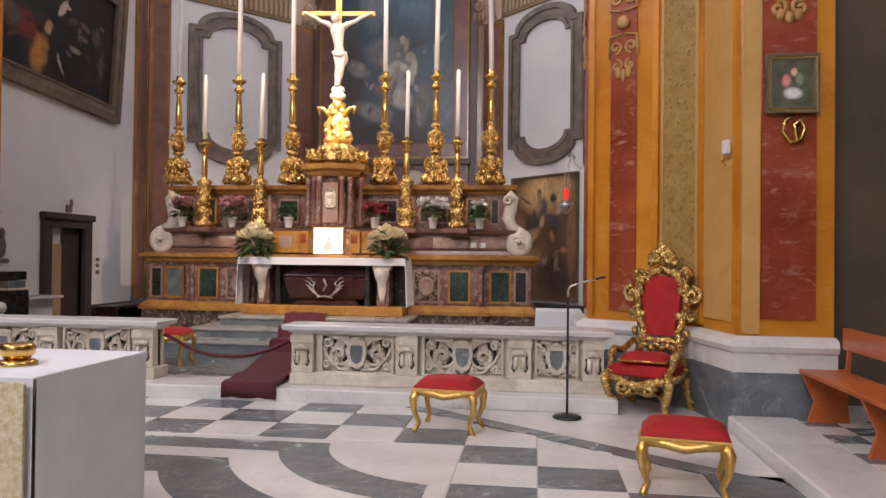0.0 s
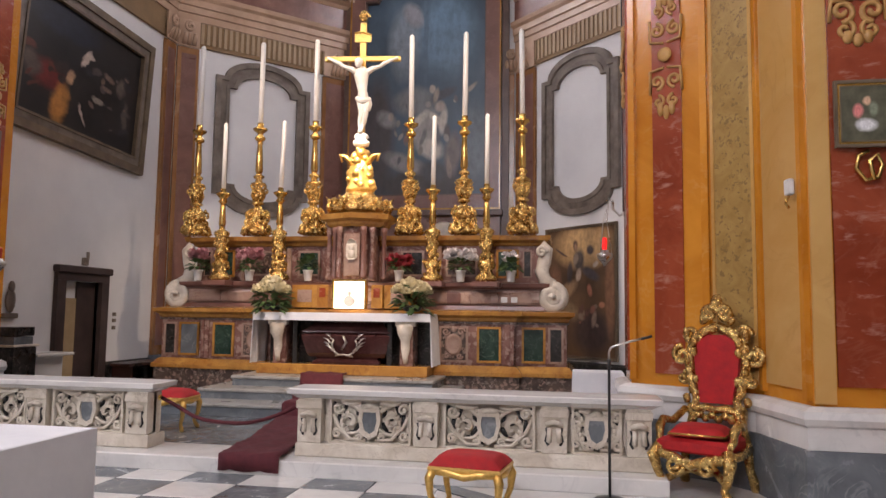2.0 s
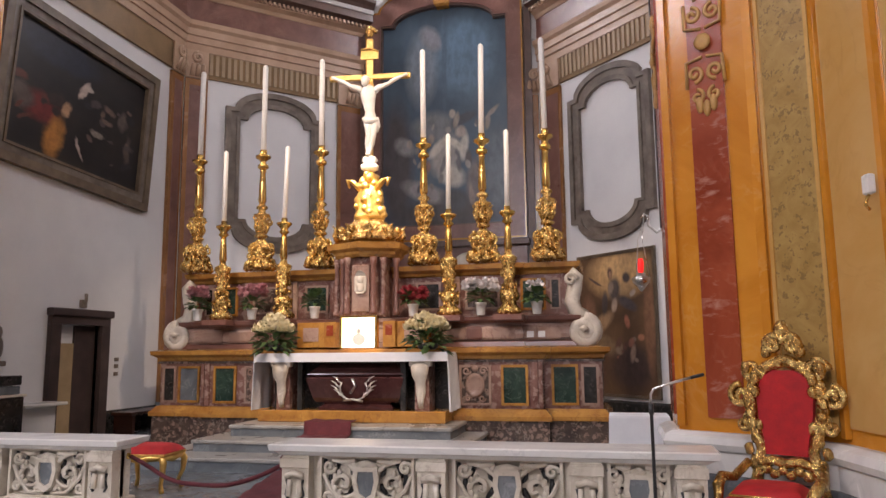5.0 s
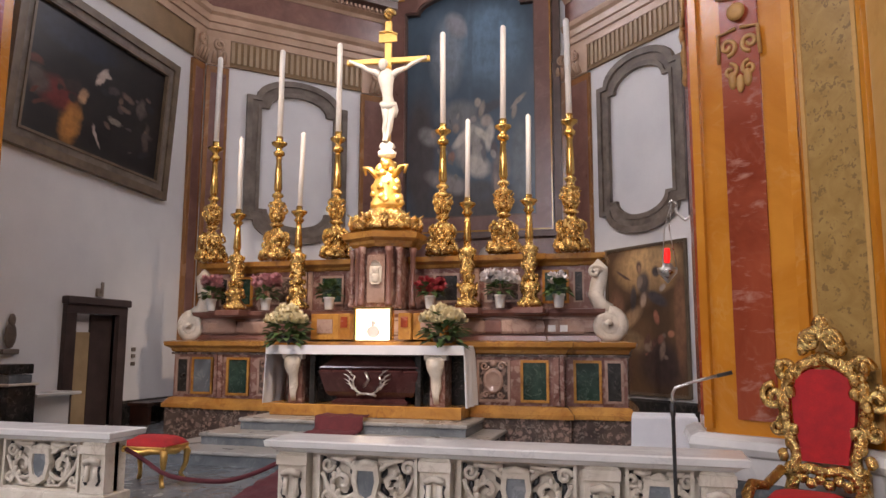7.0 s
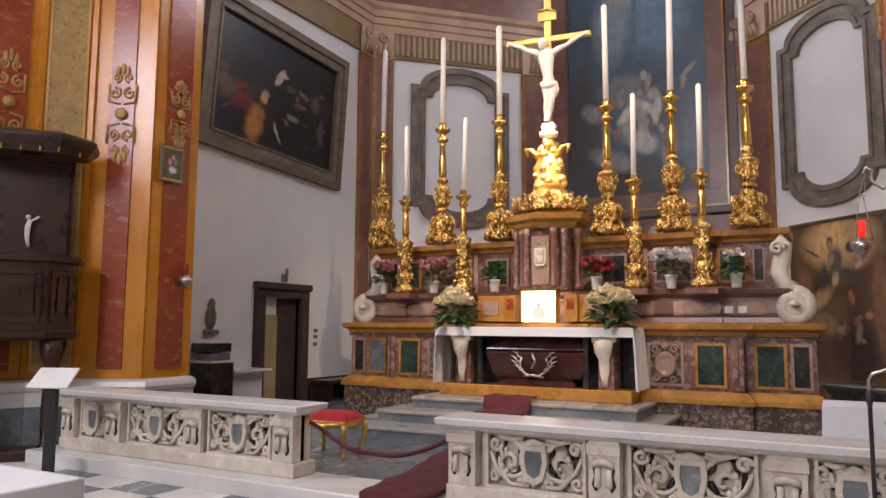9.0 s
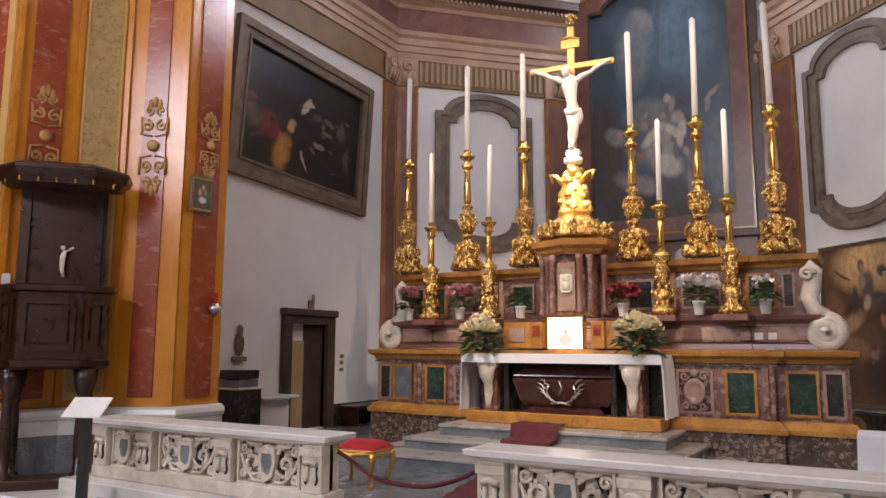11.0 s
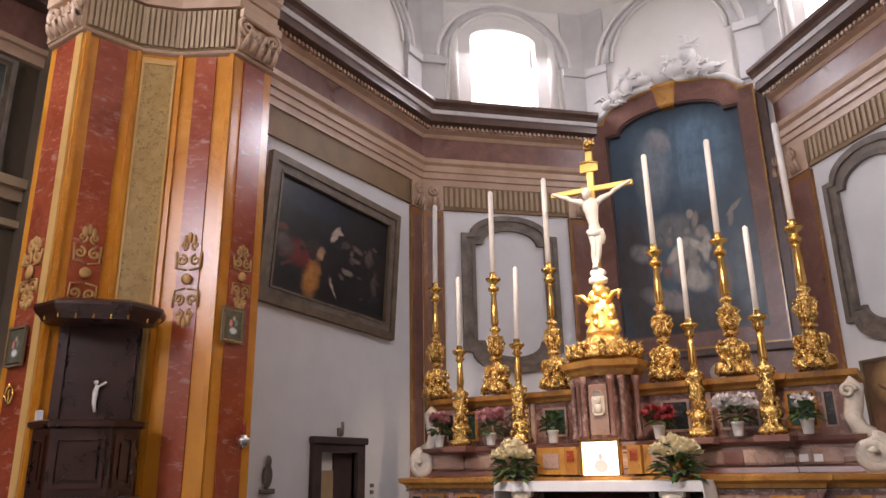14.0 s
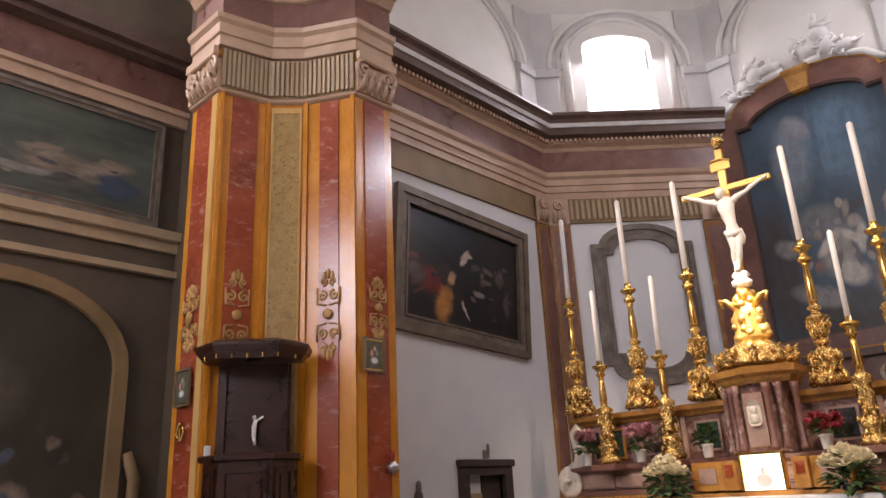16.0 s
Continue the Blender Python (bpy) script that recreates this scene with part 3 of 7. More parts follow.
def make_pier(side):
    path = LEFT_PIER if side == "left" else mirrored(LEFT_PIER)
    pier = thing("crossing_pier", "crossing pier clad in ochre, red and speckled marble", "pier", kind="structure")
    part("core", Shape().prism(path, -0.2, ZC), GIALLO, pier)
    run = path[:6] if side == "left" else path[1:]
    part("plinth", Shape().sweep(run, [(0, -0.2), (0.12, -0.2), (0.12, 0.52), (0, 0.52)]), BARDIGLIO, pier, "blue-grey marble plinth")
    part("base_moulding", Shape().sweep(run, [(0, 0.52), (0.1, 0.522), (0.1, 0.7), (0.13, 0.72), (0.15, 0.77), (0.13, 0.83), (0.06, 0.86), (0, 0.86)]), CARRARA, pier, "white marble base moulding")
    names = ("c", "n", "m", "f", "r")
    for k in range(5):
        p, q = run[k], run[k + 1]
        kind = names[k] if side == "left" else names[4 - k]
        if kind == "c":
            part("panel", face_box(Shape(), p, q, 0.22, 0.8, 1.02, 7.9, 0.025), ROSSO, pier, "red marble panel")
            e0, e1 = (0.8, 0.99) if side == "left" else (0.01, 0.2)
            part("edge_strip", face_box(Shape(), p, q, e0, e1, 0.88, 7.92, 0.03), PALE_GIALLO, pier, "pale marble strip")
            part("ornament", ornament(0.5, 1.0).moved(face_at(p, q, 0.5, 4.35)), CARVED_OCHRE, pier, "carved ochre scroll ornament")
        elif kind == "m":
            part("panel", face_box(Shape(), p, q, 0.12, 0.88, 1.05, 7.75, 0.02), SPECKLE, pier, "speckled ochre stone panel")
            fr = Shape()
            face_box(fr, p, q, 0.06, 0.12, 0.95, 7.85, 0.035)
            face_box(fr, p, q, 0.88, 0.94, 0.95, 7.85, 0.035)
            face_box(fr, p, q, 0.12, 0.88, 7.75, 7.85, 0.035)
            face_box(fr, p, q, 0.12, 0.88, 0.95, 1.05, 0.035)
            part("panel_frame", fr, PALE_GIALLO, pier, "pale yellow marble frame")
        elif kind in "fn":
            lo, hi = (0.32, 0.68) if kind == "f" else (0.25, 0.75)
            # right n panel takes a pale stone, its reflection put into the colour
            pale = kind == "n" and side == "right"
            part("panel", face_box(Shape(), p, q, 0.12 if pale else lo, 0.88 if pale else hi, 0.98, 7.9, 0.025), PALE_GIALLO if pale else ROSSO, pier, "marble panel paled for its reflection" if pale else "red marble panel")
            pale or part("ornament", ornament(0.4, 1.35).moved(face_at(p, q, 0.5, 4.35)), CARVED_OCHRE, pier, "carved ochre scroll ornament")
            st = Shape()
            for a, b in ((0.0, 0.1), (0.9, 1.0)):
                face_box(st, p, q, a + 0.01, b - 0.01, 0.9, 7.95, 0.05)
            part("edge_strip", st, GIALLO, pier)
        else:
            part("panel", face_box(Shape(), p, q, 0.22, 0.78, 0.98, 7.9, 0.025), ROSSO, pier, "red marble panel")
            part("ornament", ornament(0.36, 0.95).moved(face_at(p, q, 0.5, 4.45)), CARVED_OCHRE, pier, "carved ochre scroll ornament")
        # fluted band under the entablature
        if kind in "fnm":
            m, n = along(p, q)
            part("band", face_box(Shape(), p, q, 0, 1, 8.02, 8.74, 0.02), OLIVE, pier)
            count = max(4, int(n / 0.075))
            fl = Shape()
            for i in range(count):
                c = (i + 0.5) / count * n
                fl.box(c - n / count * 0.3, c + n / count * 0.3, -0.06, -0.021, 8.06, 8.72)
            part("flutes", fl.moved(m), FLUTE, pier, "row of upright buff flutes")
    # capitals on the two outer pilasters
    for k in (0, 4):
        p, q = run[k], run[k + 1]
        m, n = along(p, q)
        cp = Shape()
        cp.box(-0.06 if k == 0 else 0.0, n, -0.07, -0.002, 8.02, 8.55)
        cp.box(-0.03, n + 0.03, -0.16, -0.075, 8.56, 8.74, 0.02)
        for x in (0.14 * n, 0.86 * n):
            cp.tube(spiral(x, 8.42, 0.17, 1.7, math.pi / 2, 1 if x < n / 2 else -1, y=-0.11), 0.035, 7)
        for i in range(5):
            x = (i + 0.5) / 5 * n
            cp.tube([(x, -0.06, 8.04), (x, -0.15, 8.15), (x, -0.18, 8.24), (x, -0.13, 8.28)], 0.06, 6, 0.5, [1, 0.9, 0.6, 0.3])
            cp.tube([(x + 0.05, -0.06, 8.2), (x + 0.05, -0.16, 8.32), (x + 0.05, -0.2, 8.4)], 0.05, 6, 0.5, [1, 0.8, 0.4])
        part("capital", cp.moved(m), LIGHT_BAND, pier, "carved composite capital with volutes")
    # astragal and entablature
    part("astragal", Shape().sweep(run, [(0, 7.92), (0.06, 7.94), (0.08, 7.97), (0.05, 8.0), (0, 8.0)]), LIGHT_BAND, pier)
    part("architrave", Shape().sweep(run, [(0, 8.76), (0.08, 8.76), (0.08, 8.95), (0.12, 8.96), (0.12, 9.15), (0.18, 9.2), (0.2, 9.28), (0, 9.3)]), LIGHT_BAND, pier, "buff stepped architrave")
    part("frieze", Shape().sweep(run, [(0, 9.3), (0.05, 9.3), (0.05, 9.85), (0, 9.85)]), BROWN_MARBLE, pier, "red-brown marble frieze")
    part("cornice", Shape().sweep(run, [(0, 9.85), (0.1, 9.87), (0.2, 10.0), (0.42, 10.08), (0.44, 10.3), (0.55, 10.45), (0.55, 10.55), (0, 10.6)]), LIGHT_BAND, pier, "projecting moulded cornice")


def face_at(p, q, f, z):
    m, n = along(p, q)
    return m @ pose(f * n, -0.03, z)


make_pier("left")
make_pier("right")

# entablature along the chancel and apse walls
for side in ("left", "right"):
    run = APSE[:3] if side == "left" else APSE[3:]
    e = thing("entablature_" + side, "moulded brown and buff marble entablature round the apse", "cornice", kind="structure")
    part("architrave", Shape().sweep(run, [(0, 8.2), (0.06, 8.2), (0.06, 8.36), (0.1, 8.37), (0.1, 8.52), (0.14, 8.53), (0.14, 8.68), (0.2, 8.74), (0.22, 8.84), (0, 8.86)]), LIGHT_BAND, e, "buff stepped architrave")
    part("frieze", Shape().sweep(run, [(0, 8.86), (0.08, 8.86), (0.08, 9.42), (0, 9.42)]), BROWN_MARBLE, e, "red-brown marble frieze")
    part("bed_moulding", Shape().sweep(run, [(0, 9.42), (0.1, 9.42), (0.14, 9.5), (0.24, 9.56), (0.26, 9.64), (0, 9.66)]), LIGHT_BAND, e)
    part("corona", Shape().sweep(run, [(0, 9.66), (0.36, 9.67), (0.46, 9.7), (0.46, 9.88), (0, 9.88)]), DARK_MOULD, e, "dark brown corona")
    part("fillet", Shape().sweep(run, [(0, 9.88), (0.49, 9.882), (0.52, 9.97), (0, 9.97)]), STUCCO, e, "pale fillet")
    part("cyma", Shape().sweep(run, [(0, 9.972), (0.52, 9.972), (0.56, 10.05), (0.64, 10.12), (0.64, 10.2), (0, 10.2)]), DARK_MOULD, e, "dark brown top moulding")
    for i in range(2):
        p, q = run[i], run[i + 1]
        m, n = along(p, q)
        bd = Shape().box(0.03, n - 0.03, -0.03, -0.002, 7.6, 8.195)
        bd.box(0.03, n - 0.03, -0.06, -0.031, 7.6, 7.66)
        part("band", bd.moved(m), OLIVE, e, "dull olive band")
        fl = Shape()
        count = int(n / 0.13) if (side == "left") != (i == 0) else 5
        for j in range(count):
            c = (j + 0.5) / count * n if count > 5 else (0.15 + 0.13 * j)
            fl.box(c - 0.035, c + 0.035, -0.06, -0.031, 7.7, 8.19)
        part("flutes", fl.moved(m), OLIVE if (side == "left") == (i == 0) else FLUTE, e, "row of upright flutes")
        dn = Shape()
        count = int(n / 0.11)
        for j in range(count):
            c = (j + 0.5) / count * n
            dn.box(c - 0.03, c + 0.03, -0.33, -0.245, 9.58, 9.655)
        part("dentils", dn.moved(m), LIGHT_BAND, e)

# folded pilasters in the apse corners
for i in (1, 2, 3, 4):
    m0, n0 = along(APSE[i - 1], APSE[i])
    m1, n1 = along(APSE[i], APSE[i + 1])
    pl = thing("corner_pilaster", "tawny brown marble corner pilaster with a carved capital", "pilaster", group="apse corner pilasters", kind="structure")
    wa, wb = (0.47, 0.53) if i in (1, 4) else (0.75, 0.2)
    if i in (3, 4):
        wa, wb = wb, wa
    for m, x0, x1 in ((m0, n0 - wa, n0 - 0.05), (m1, 0.05, wb)):
        part("shaft", Shape().box(x0, x1, -0.07, -0.002, 0.6, 7.55).moved(m), TAWNY, pl)
        part("panel", Shape().box(x0 + 0.09, x1 - 0.06, -0.075, -0.0705, 0.8, 7.4).moved(m), BROWN_MARBLE, pl, "brown marble inlay")
        part("base", Shape().box(x0 - 0.02, x1 + 0.02, -0.12, -0.002, 0.15, 0.6).moved(m), BARDIGLIO, pl)
        cp = Shape().box(x0, x1, -0.1, -0.066, 7.56, 8.19)
        cx = (x0 + x1) / 2
        cp.tube(spiral(cx, 8.02, 0.12, 1.6, math.pi / 2, 1, y=-0.15), 0.035, 6)
        for k in (-1, 0, 1):
            cp.tube([(cx + k * 0.11, -0.1, 7.6), (cx + k * 0.11, -0.17, 7.74), (cx + k * 0.11, -0.2, 7.84), (cx + k * 0.11, -0.15, 7.88)], 0.06, 6, 0.5, [1, 0.9, 0.6, 0.3])
        part("capital", cp.moved(m), LIGHT_BAND, pl)

# dark stone skirting
for side, runs in (("left", (APSE[0:3],)), ("right", (APSE[3:6],))):
    for run in runs:
        sh = Shape()
        cut = [(-WL, 13.92), (-WL, 15.98), (-2.2, 19.1)] if side == "left" else run
        sh.sweep(cut, [(0, 0.1), (0.05, 0.1), (0.05, 0.5), (0.03, 0.55), (0, 0.55)])
        structure("baseboard", sh, BLACK_MARBLE, "dark marble skirting along the wall", "baseboard")
structure("baseboard", Shape().sweep([(-WL, 10.1), (-WL, 12.5)], [(0, 0.1), (0.05, 0.1), (0.05, 0.5), (0.03, 0.55), (0, 0.55)]), BLACK_MARBLE, "dark marble skirting along the wall", "baseboard")

# ---- floors ----
structure("floor_nave", Shape().box(-NX, NX, NB, 9.5, -0.4, -0.03), CARRARA, "polished pale marble nave floor", "floor")
structure("floor_crossing", Shape().box(-5.35, 5.35, -3.0, 9.5, -0.028, -0.012), CARRARA, "polished marble crossing floor", "floor")
structure("floor_presbytery", Shape().box(-4.2, 4.2, 8.05, 10.0, -0.008, 0.13).box(-5.3, 5.3, 10.002, 19.0, -0.16, 0.13), BARDIGLIO, "grey marble chancel floor", "floor")
structure("step_edge", Shape().box(-4.4, 4.4, 7.95, 8.6, -0.01, 0.145, 0.012), CARRARA, "white marble step below the altar rail", "step")
structure("floor_transept_right", Shape().box(5.9, NX, 1.0, 8.3, -0.028, 0.105), CARRARA, "pale marble transept floor", "floor")
structure("step_edge_right", Shape().box(5.36, 5.95, 1.0, 7.5, -0.028, 0.125, 0.015), CARRARA, "broad white marble border step", "step")

# ---- altar steps ----
for k, (hx, y0, z0, z1) in enumerate(((2.3, 10.62, 0.13, 0.30), (1.85, 11.12, 0.3, 0.45), (1.55, 11.55, 0.45, 0.6))):
    st = thing("altar_step", "grey marble altar step with a pale worn nosing", "step", group="altar steps", kind="structure")
    part("riser", Shape().box(AX - hx + 0.02, AX + hx - 0.02, y0 + 0.02, 12.55, z0, z1 - 0.05), BARDIGLIO, st, "dark grey marble riser")
    part("tread", Shape().box(AX - hx, AX + hx, y0, 12.55, z1 - 0.05, z1, 0.012), WORN_STEP, st, "worn grey marble tread")

# ---- high altar ----
altar = thing("high_altar", "large polychrome marble high altar with stepped gradines", "altar")


def stepped(hx, y0, brk=2.62, back=14.0, off=0.12):
    """Front path of the altar, from its left flank to its right one."""
    half = [(hx, back), (hx, y0 + off), (brk, y0 + off), (brk, y0)]
    return [(AX - x, y) for x, y in half] + [(AX + x, y) for x, y in reversed(half)]


def band(name, path, prof, material, label=""):
    return part(name, Shape().sweep(path, prof), material, altar, label)


BODY = stepped(3.42, 12.62)
part("plinth", Shape().prism(stepped(3.5, 12.54, 2.7), 0.13, 0.6), DARK_BRECCIA, altar, "dark mottled breccia plinth")
part("body", Shape().prism(BODY, 0.6, 1.62), BRECCIA, altar, "violet breccia altar front")
band("base_moulding", BODY, [(0, 0.602), (0.12, 0.602), (0.12, 0.66), (0.08, 0.7), (0.04, 0.75), (0, 0.76)], ALTAR_GIALLO, "golden marble base moulding")
band("cornice", BODY, [(0, 1.44), (0.03, 1.45), (0.05, 1.5), (0.12, 1.54), (0.13, 1.6), (0, 1.622)], ALTAR_GIALLO, "golden marble cornice")
band("cornice_line", BODY, [(0, 1.405), (0.035, 1.405), (0.035, 1.438), (0, 1.438)], DARK_BRECCIA)
LOW = stepped(3.05, 12.78, 2.3, off=0.08)
part("gradine", Shape().prism(LOW, 1.625, 2.03), ROSE_MARBLE, altar, "rose marble lower gradine")
band("gradine_base", LOW, [(0, 1.626), (0.07, 1.626), (0.06, 1.69), (0.03, 1.7), (0, 1.71)], BROWN_MARBLE)
band("gradine_swell", LOW, [(0, 1.73), (0.04, 1.74), (0.055, 1.8), (0.03, 1.9), (0, 1.92)], ROSE_MARBLE, "polished swelling rose marble band")
band("shelf", LOW, [(0, 1.95), (0.05, 1.96), (0.1, 2.0), (0.11, 2.05), (0, 2.06)], BROWN_MARBLE, "brown marble shelf edge")
part("shelf_top", Shape().prism(LOW, 2.032, 2.065), BROWN_MARBLE, altar)
TOP = stepped(3.0, 13.0, 2.2, off=0.06)
part("gradine", Shape().prism(TOP, 2.067, 2.72), BRECCIA, altar, "violet breccia upper gradine")
band("top_shelf", TOP, [(0, 2.67), (0.04, 2.68), (0.06, 2.72), (0.15, 2.76), (0.17, 2.83), (0, 2.84)], ALTAR_GIALLO, "golden marble top shelf")
part("top_shelf_slab", Shape().prism(TOP, 2.722, 2.838), ALTAR_GIALLO, altar)


def inlay(x0, x1, z0, z1, y, stone, rim=ROSE_MARBLE, w=0.035):
    fr = Shape()
    for a, b, c, d in ((x0 - w, x0, z0 - w, z1 + w), (x1, x1 + w, z0 - w, z1 + w), (x0, x1, z0 - w, z0), (x0, x1, z1, z1 + w)):
        fr.box(a, b, y - 0.03, y - 0.001, c, d)
    part("panel_frame", fr, rim, altar)
    part("panel", Shape().box(x0, x1, y - 0.012, y - 0.001, z0, z1), stone, altar)


def cartouche(x, z, y):
    s = Shape()
    s.lathe([(0.001, 0.0), (0.13, 0.0), (0.14, 0.03), (0.1, 0.05), (0.085, 0.03), (0.001, 0.06)], 16, stretch=(1, 1.25)).moved(pose(x, y, z, 90))
    for sx in (-1, 1):
        s.tube(spiral(x + sx * 0.12, z + 0.2, 0.06, 1.3, 0, sx, y=y - 0.02), 0.016, 6)
        s.tube(spiral(x + sx * 0.1, z - 0.18, 0.05, 1.3, 0, -sx, y=y - 0.02), 0.014, 6)
    s.ball((x, y - 0.02, z + 0.24), 0.05, 0.03, 0.05)
    part("cartouche", s, ROSE_MARBLE, altar, "carved marble shield cartouche")


for sx in (-1, 1):
    def span(a, b):
        return (AX + a, AX + b) if sx > 0 else (AX - b, AX - a)
    inlay(*span(1.47, 1.86), 0.84, 1.33, 12.62, DARK_BRECCIA)
    cartouche(AX + sx * 1.665, 1.08, 12.605)
    inlay(*span(2.07, 2.38), 0.84, 1.33, 12.62, VERDE, ALTAR_GIALLO)
    # left panel is blue-grey to carry the bluish glare as colour
    inlay(*span(2.76, 3.06), 0.84, 1.33, 12.74, VERDE if sx > 0 else BARDIGLIO, ALTAR_GIALLO)
    inlay(*span(3.17, 3.34), 0.84, 1.33, 12.74, BLACK_MARBLE)
    for a, b in ((2.48, 2.55), (2.565, 2.61)):
        part("pilaster", Shape().box(*span(a, b), 12.575, 12.619, 0.77, 1.4), BRECCIA, altar)
    # upper gradine panels
    inlay(*span(0.74, 1.06), 2.2, 2.56, 13.0, BLACK_MARBLE if sx > 0 else VERDE)
    inlay(*span(1.5, 1.95), 2.2, 2.56, 13.0, DARK_BRECCIA)
    inlay(*span(2.32, 2.62), 2.18, 2.58, 13.06, VERDE, ALTAR_GIALLO)
    inlay(*span(2.74, 2.84), 2.18, 2.58, 13.06, BLACK_MARBLE, ROSE_MARBLE, 0.025)
    for a in (1.22, 1.32, 2.06):
        part("pilaster", Shape().box(*span(a, a + 0.07), 12.96, 12.999, 2.08, 2.67), ROSE_MARBLE, altar)
    for a, b, stone in ((1.06, 1.5, ROSE_MARBLE), (1.54, 1.74, BROWN_MARBLE), (1.78, 2.22, ROSE_MARBLE), (2.42, 2.86, ROSE_MARBLE)):
        yy = 12.78 if b < 2.3 else 12.86
        part("gradine_panel", Shape().hull([(span(a, b)[0], yy - 0.05), (span(a, b)[1], yy - 0.05), (span(a, b)[1], yy), (span(a, b)[0], yy)], [(1.72, 0.0), (1.75, 0.014), (1.88, 0.014), (1.91, 0.0)]), stone, altar, "polished swelling marble panel")
    # big scroll bracket at the end of the gradines
    sc = Shape()
    px = AX + sx * 3.2
    for k in range(2):
        sc.tube(spiral(px, 1.83, 0.19, 2.1, math.pi / 2, -sx, 40, y=12.8 + 0.16 * k), 0.05, 8, 1.6)
    sc.tube([(px, 12.88, 2.02), (px - sx * 0.12, 12.9, 2.1), (px - sx * 0.17, 12.9, 2.25), (px - sx * 0.13, 12.9, 2.42), (px - sx * 0.1, 12.9, 2.58), (px - sx * 0.2, 12.9, 2.66)], 0.05, 8, 2.2)
    sc.tube(spiral(px - sx * 0.17, 2.56, 0.09, 1.4, 0, sx, y=12.84), 0.03, 8, 1.6)
    sc.lathe([(0.05, 0), (0.06, 0.04), (0.001, 0.08)], 12).moved(Matrix.Identity(4))
    sc.v = [(v[0] + px, v[1] + 12.7, v[2] + 1.83) if k >= len(sc.v) - 36 else v for k, v in enumerate(sc.v)]
    part("volute", sc, OLD_CARRARA, altar, "white marble scroll volute")
    # golden blocks beside the tabernacle door
    part("panel", Shape().box(*span(0.55, 1.0), 12.5, 12.78, 1.63, 2.0, 0.01), ALTAR_GIALLO, altar, "glowing golden marble panel")
    part("panel", Shape().box(*span(0.66, 0.9), 12.485, 12.499, 1.72, 1.92), ROSE_MARBLE, altar)
    part("panel", Shape().box(*span(0.36, 0.54), 12.42, 12.78, 1.63, 2.0, 0.01), ALTAR_GIALLO, altar)
    part("panel", Shape().box(*span(0.4, 0.5), 12.405, 12.419, 1.8, 1.95), ROSSO, altar)

# ---- tabernacle with columns and gilded dome ----
TX = AX + 0.04
tab = thing("tabernacle", "columned marble tabernacle with a gilded dome", "tabernacle")
HEX = [(TX + 0.5 * math.cos(math.pi / 6 + i * math.pi / 3), 12.75 + 0.42 * math.sin(math.pi / 6 + i * math.pi / 3)) for i in range(6)]
part("body", Shape().prism([(TX + (x - TX) * 0.72, 12.75 + (y - 12.75) * 0.8) for x, y in HEX], 2.07, 2.96), BRECCIA, tab)
part("niche_panel", Shape().box(TX - 0.13, TX + 0.13, 12.36, 12.4, 2.14, 2.82, 0.01), ROSE_MARBLE, tab)
part("relief", Shape().hull([(TX - 0.09, 12.345), (TX + 0.09, 12.345), (TX + 0.09, 12.36), (TX - 0.09, 12.36)], [(2.4, -0.04), (2.44, 0.0), (2.64, 0.0), (2.7, -0.03), (2.73, -0.07)]).ball((TX, 12.345, 2.6), 0.05, 0.02, 0.06).ball((TX, 12.345, 2.49), 0.065, 0.02, 0.07), OLD_CARRARA, tab, "pale carved relief")
for i, x in enumerate((-0.46, -0.31, -0.2, 0.2, 0.31, 0.46)):
    y = 12.34 if abs(x) < 0.25 else (12.46 if abs(x) < 0.4 else 12.62)
    col = Shape().lathe([(0.055, 0), (0.06, 0.05), (0.042, 0.08), (0.04, 0.4), (0.036, 0.72), (0.05, 0.76), (0.055, 0.84)], 12, (TX + x, y, 2.09))
    part("column", col, BROWN_MARBLE if i % 2 else BRECCIA, tab)
part("entablature", Shape().hull(HEX, [(2.94, 0.0), (2.98, 0.04), (3.02, 0.05), (3.06, 0.12), (3.14, 0.14), (3.16, 0.06), (3.2, 0.02)]), ALTAR_GIALLO, tab, "golden marble cornice")
part("dome", leafy([(0.52, 3.2), (0.5, 3.26), (0.42, 3.33), (0.36, 3.42), (0.26, 3.5), (0.2, 3.56)], 48, 12, 0.06).moved(pose(TX, 12.75, 0)), GILT, tab, "gilded leafy dome")
for i in range(10):
    lv = Shape()
    a = 2 * math.pi * i / 10
    c, s_ = math.cos(a), math.sin(a)
    lv.tube([(TX + 0.5 * c, 12.75 + 0.5 * s_, 3.2), (TX + 0.55 * c, 12.75 + 0.55 * s_, 3.28), (TX + 0.52 * c, 12.75 + 0.52 * s_, 3.38), (TX + 0.58 * c, 12.75 + 0.58 * s_, 3.42)], 0.05, 6, 0.6, [1, 1, 0.7, 0.3])
    lv.ball((TX + 0.44 * c, 12.75 + 0.44 * s_, 3.36), 0.06, 0.06, 0.07, 8, 5, 0.3)
    part("acanthus_leaf", lv, GILT, tab)
# the door emits, in place of a lamp shining on it
door = part("door", Shape().box(TX - 0.26, TX + 0.26, 12.3, 12.34, 1.625, 2.06), TAB_GLOW, tab, "tabernacle door with its bright light added as emission")
fr = Shape()
for x in (-0.28, 0.25):
    fr.box(TX + x, TX + x + 0.03, 12.26, 12.36, 1.62, 2.08)
fr.box(TX - 0.25, TX + 0.25, 12.26, 12.36, 2.05, 2.08)
part("door_frame", fr, BRASS, door)
fg = Shape().ball((TX, 12.29, 1.74), 0.1, 0.012, 0.09).ball((TX, 12.29, 1.86), 0.035, 0.012, 0.045)
part("door_relief", fg, IVORY, door)

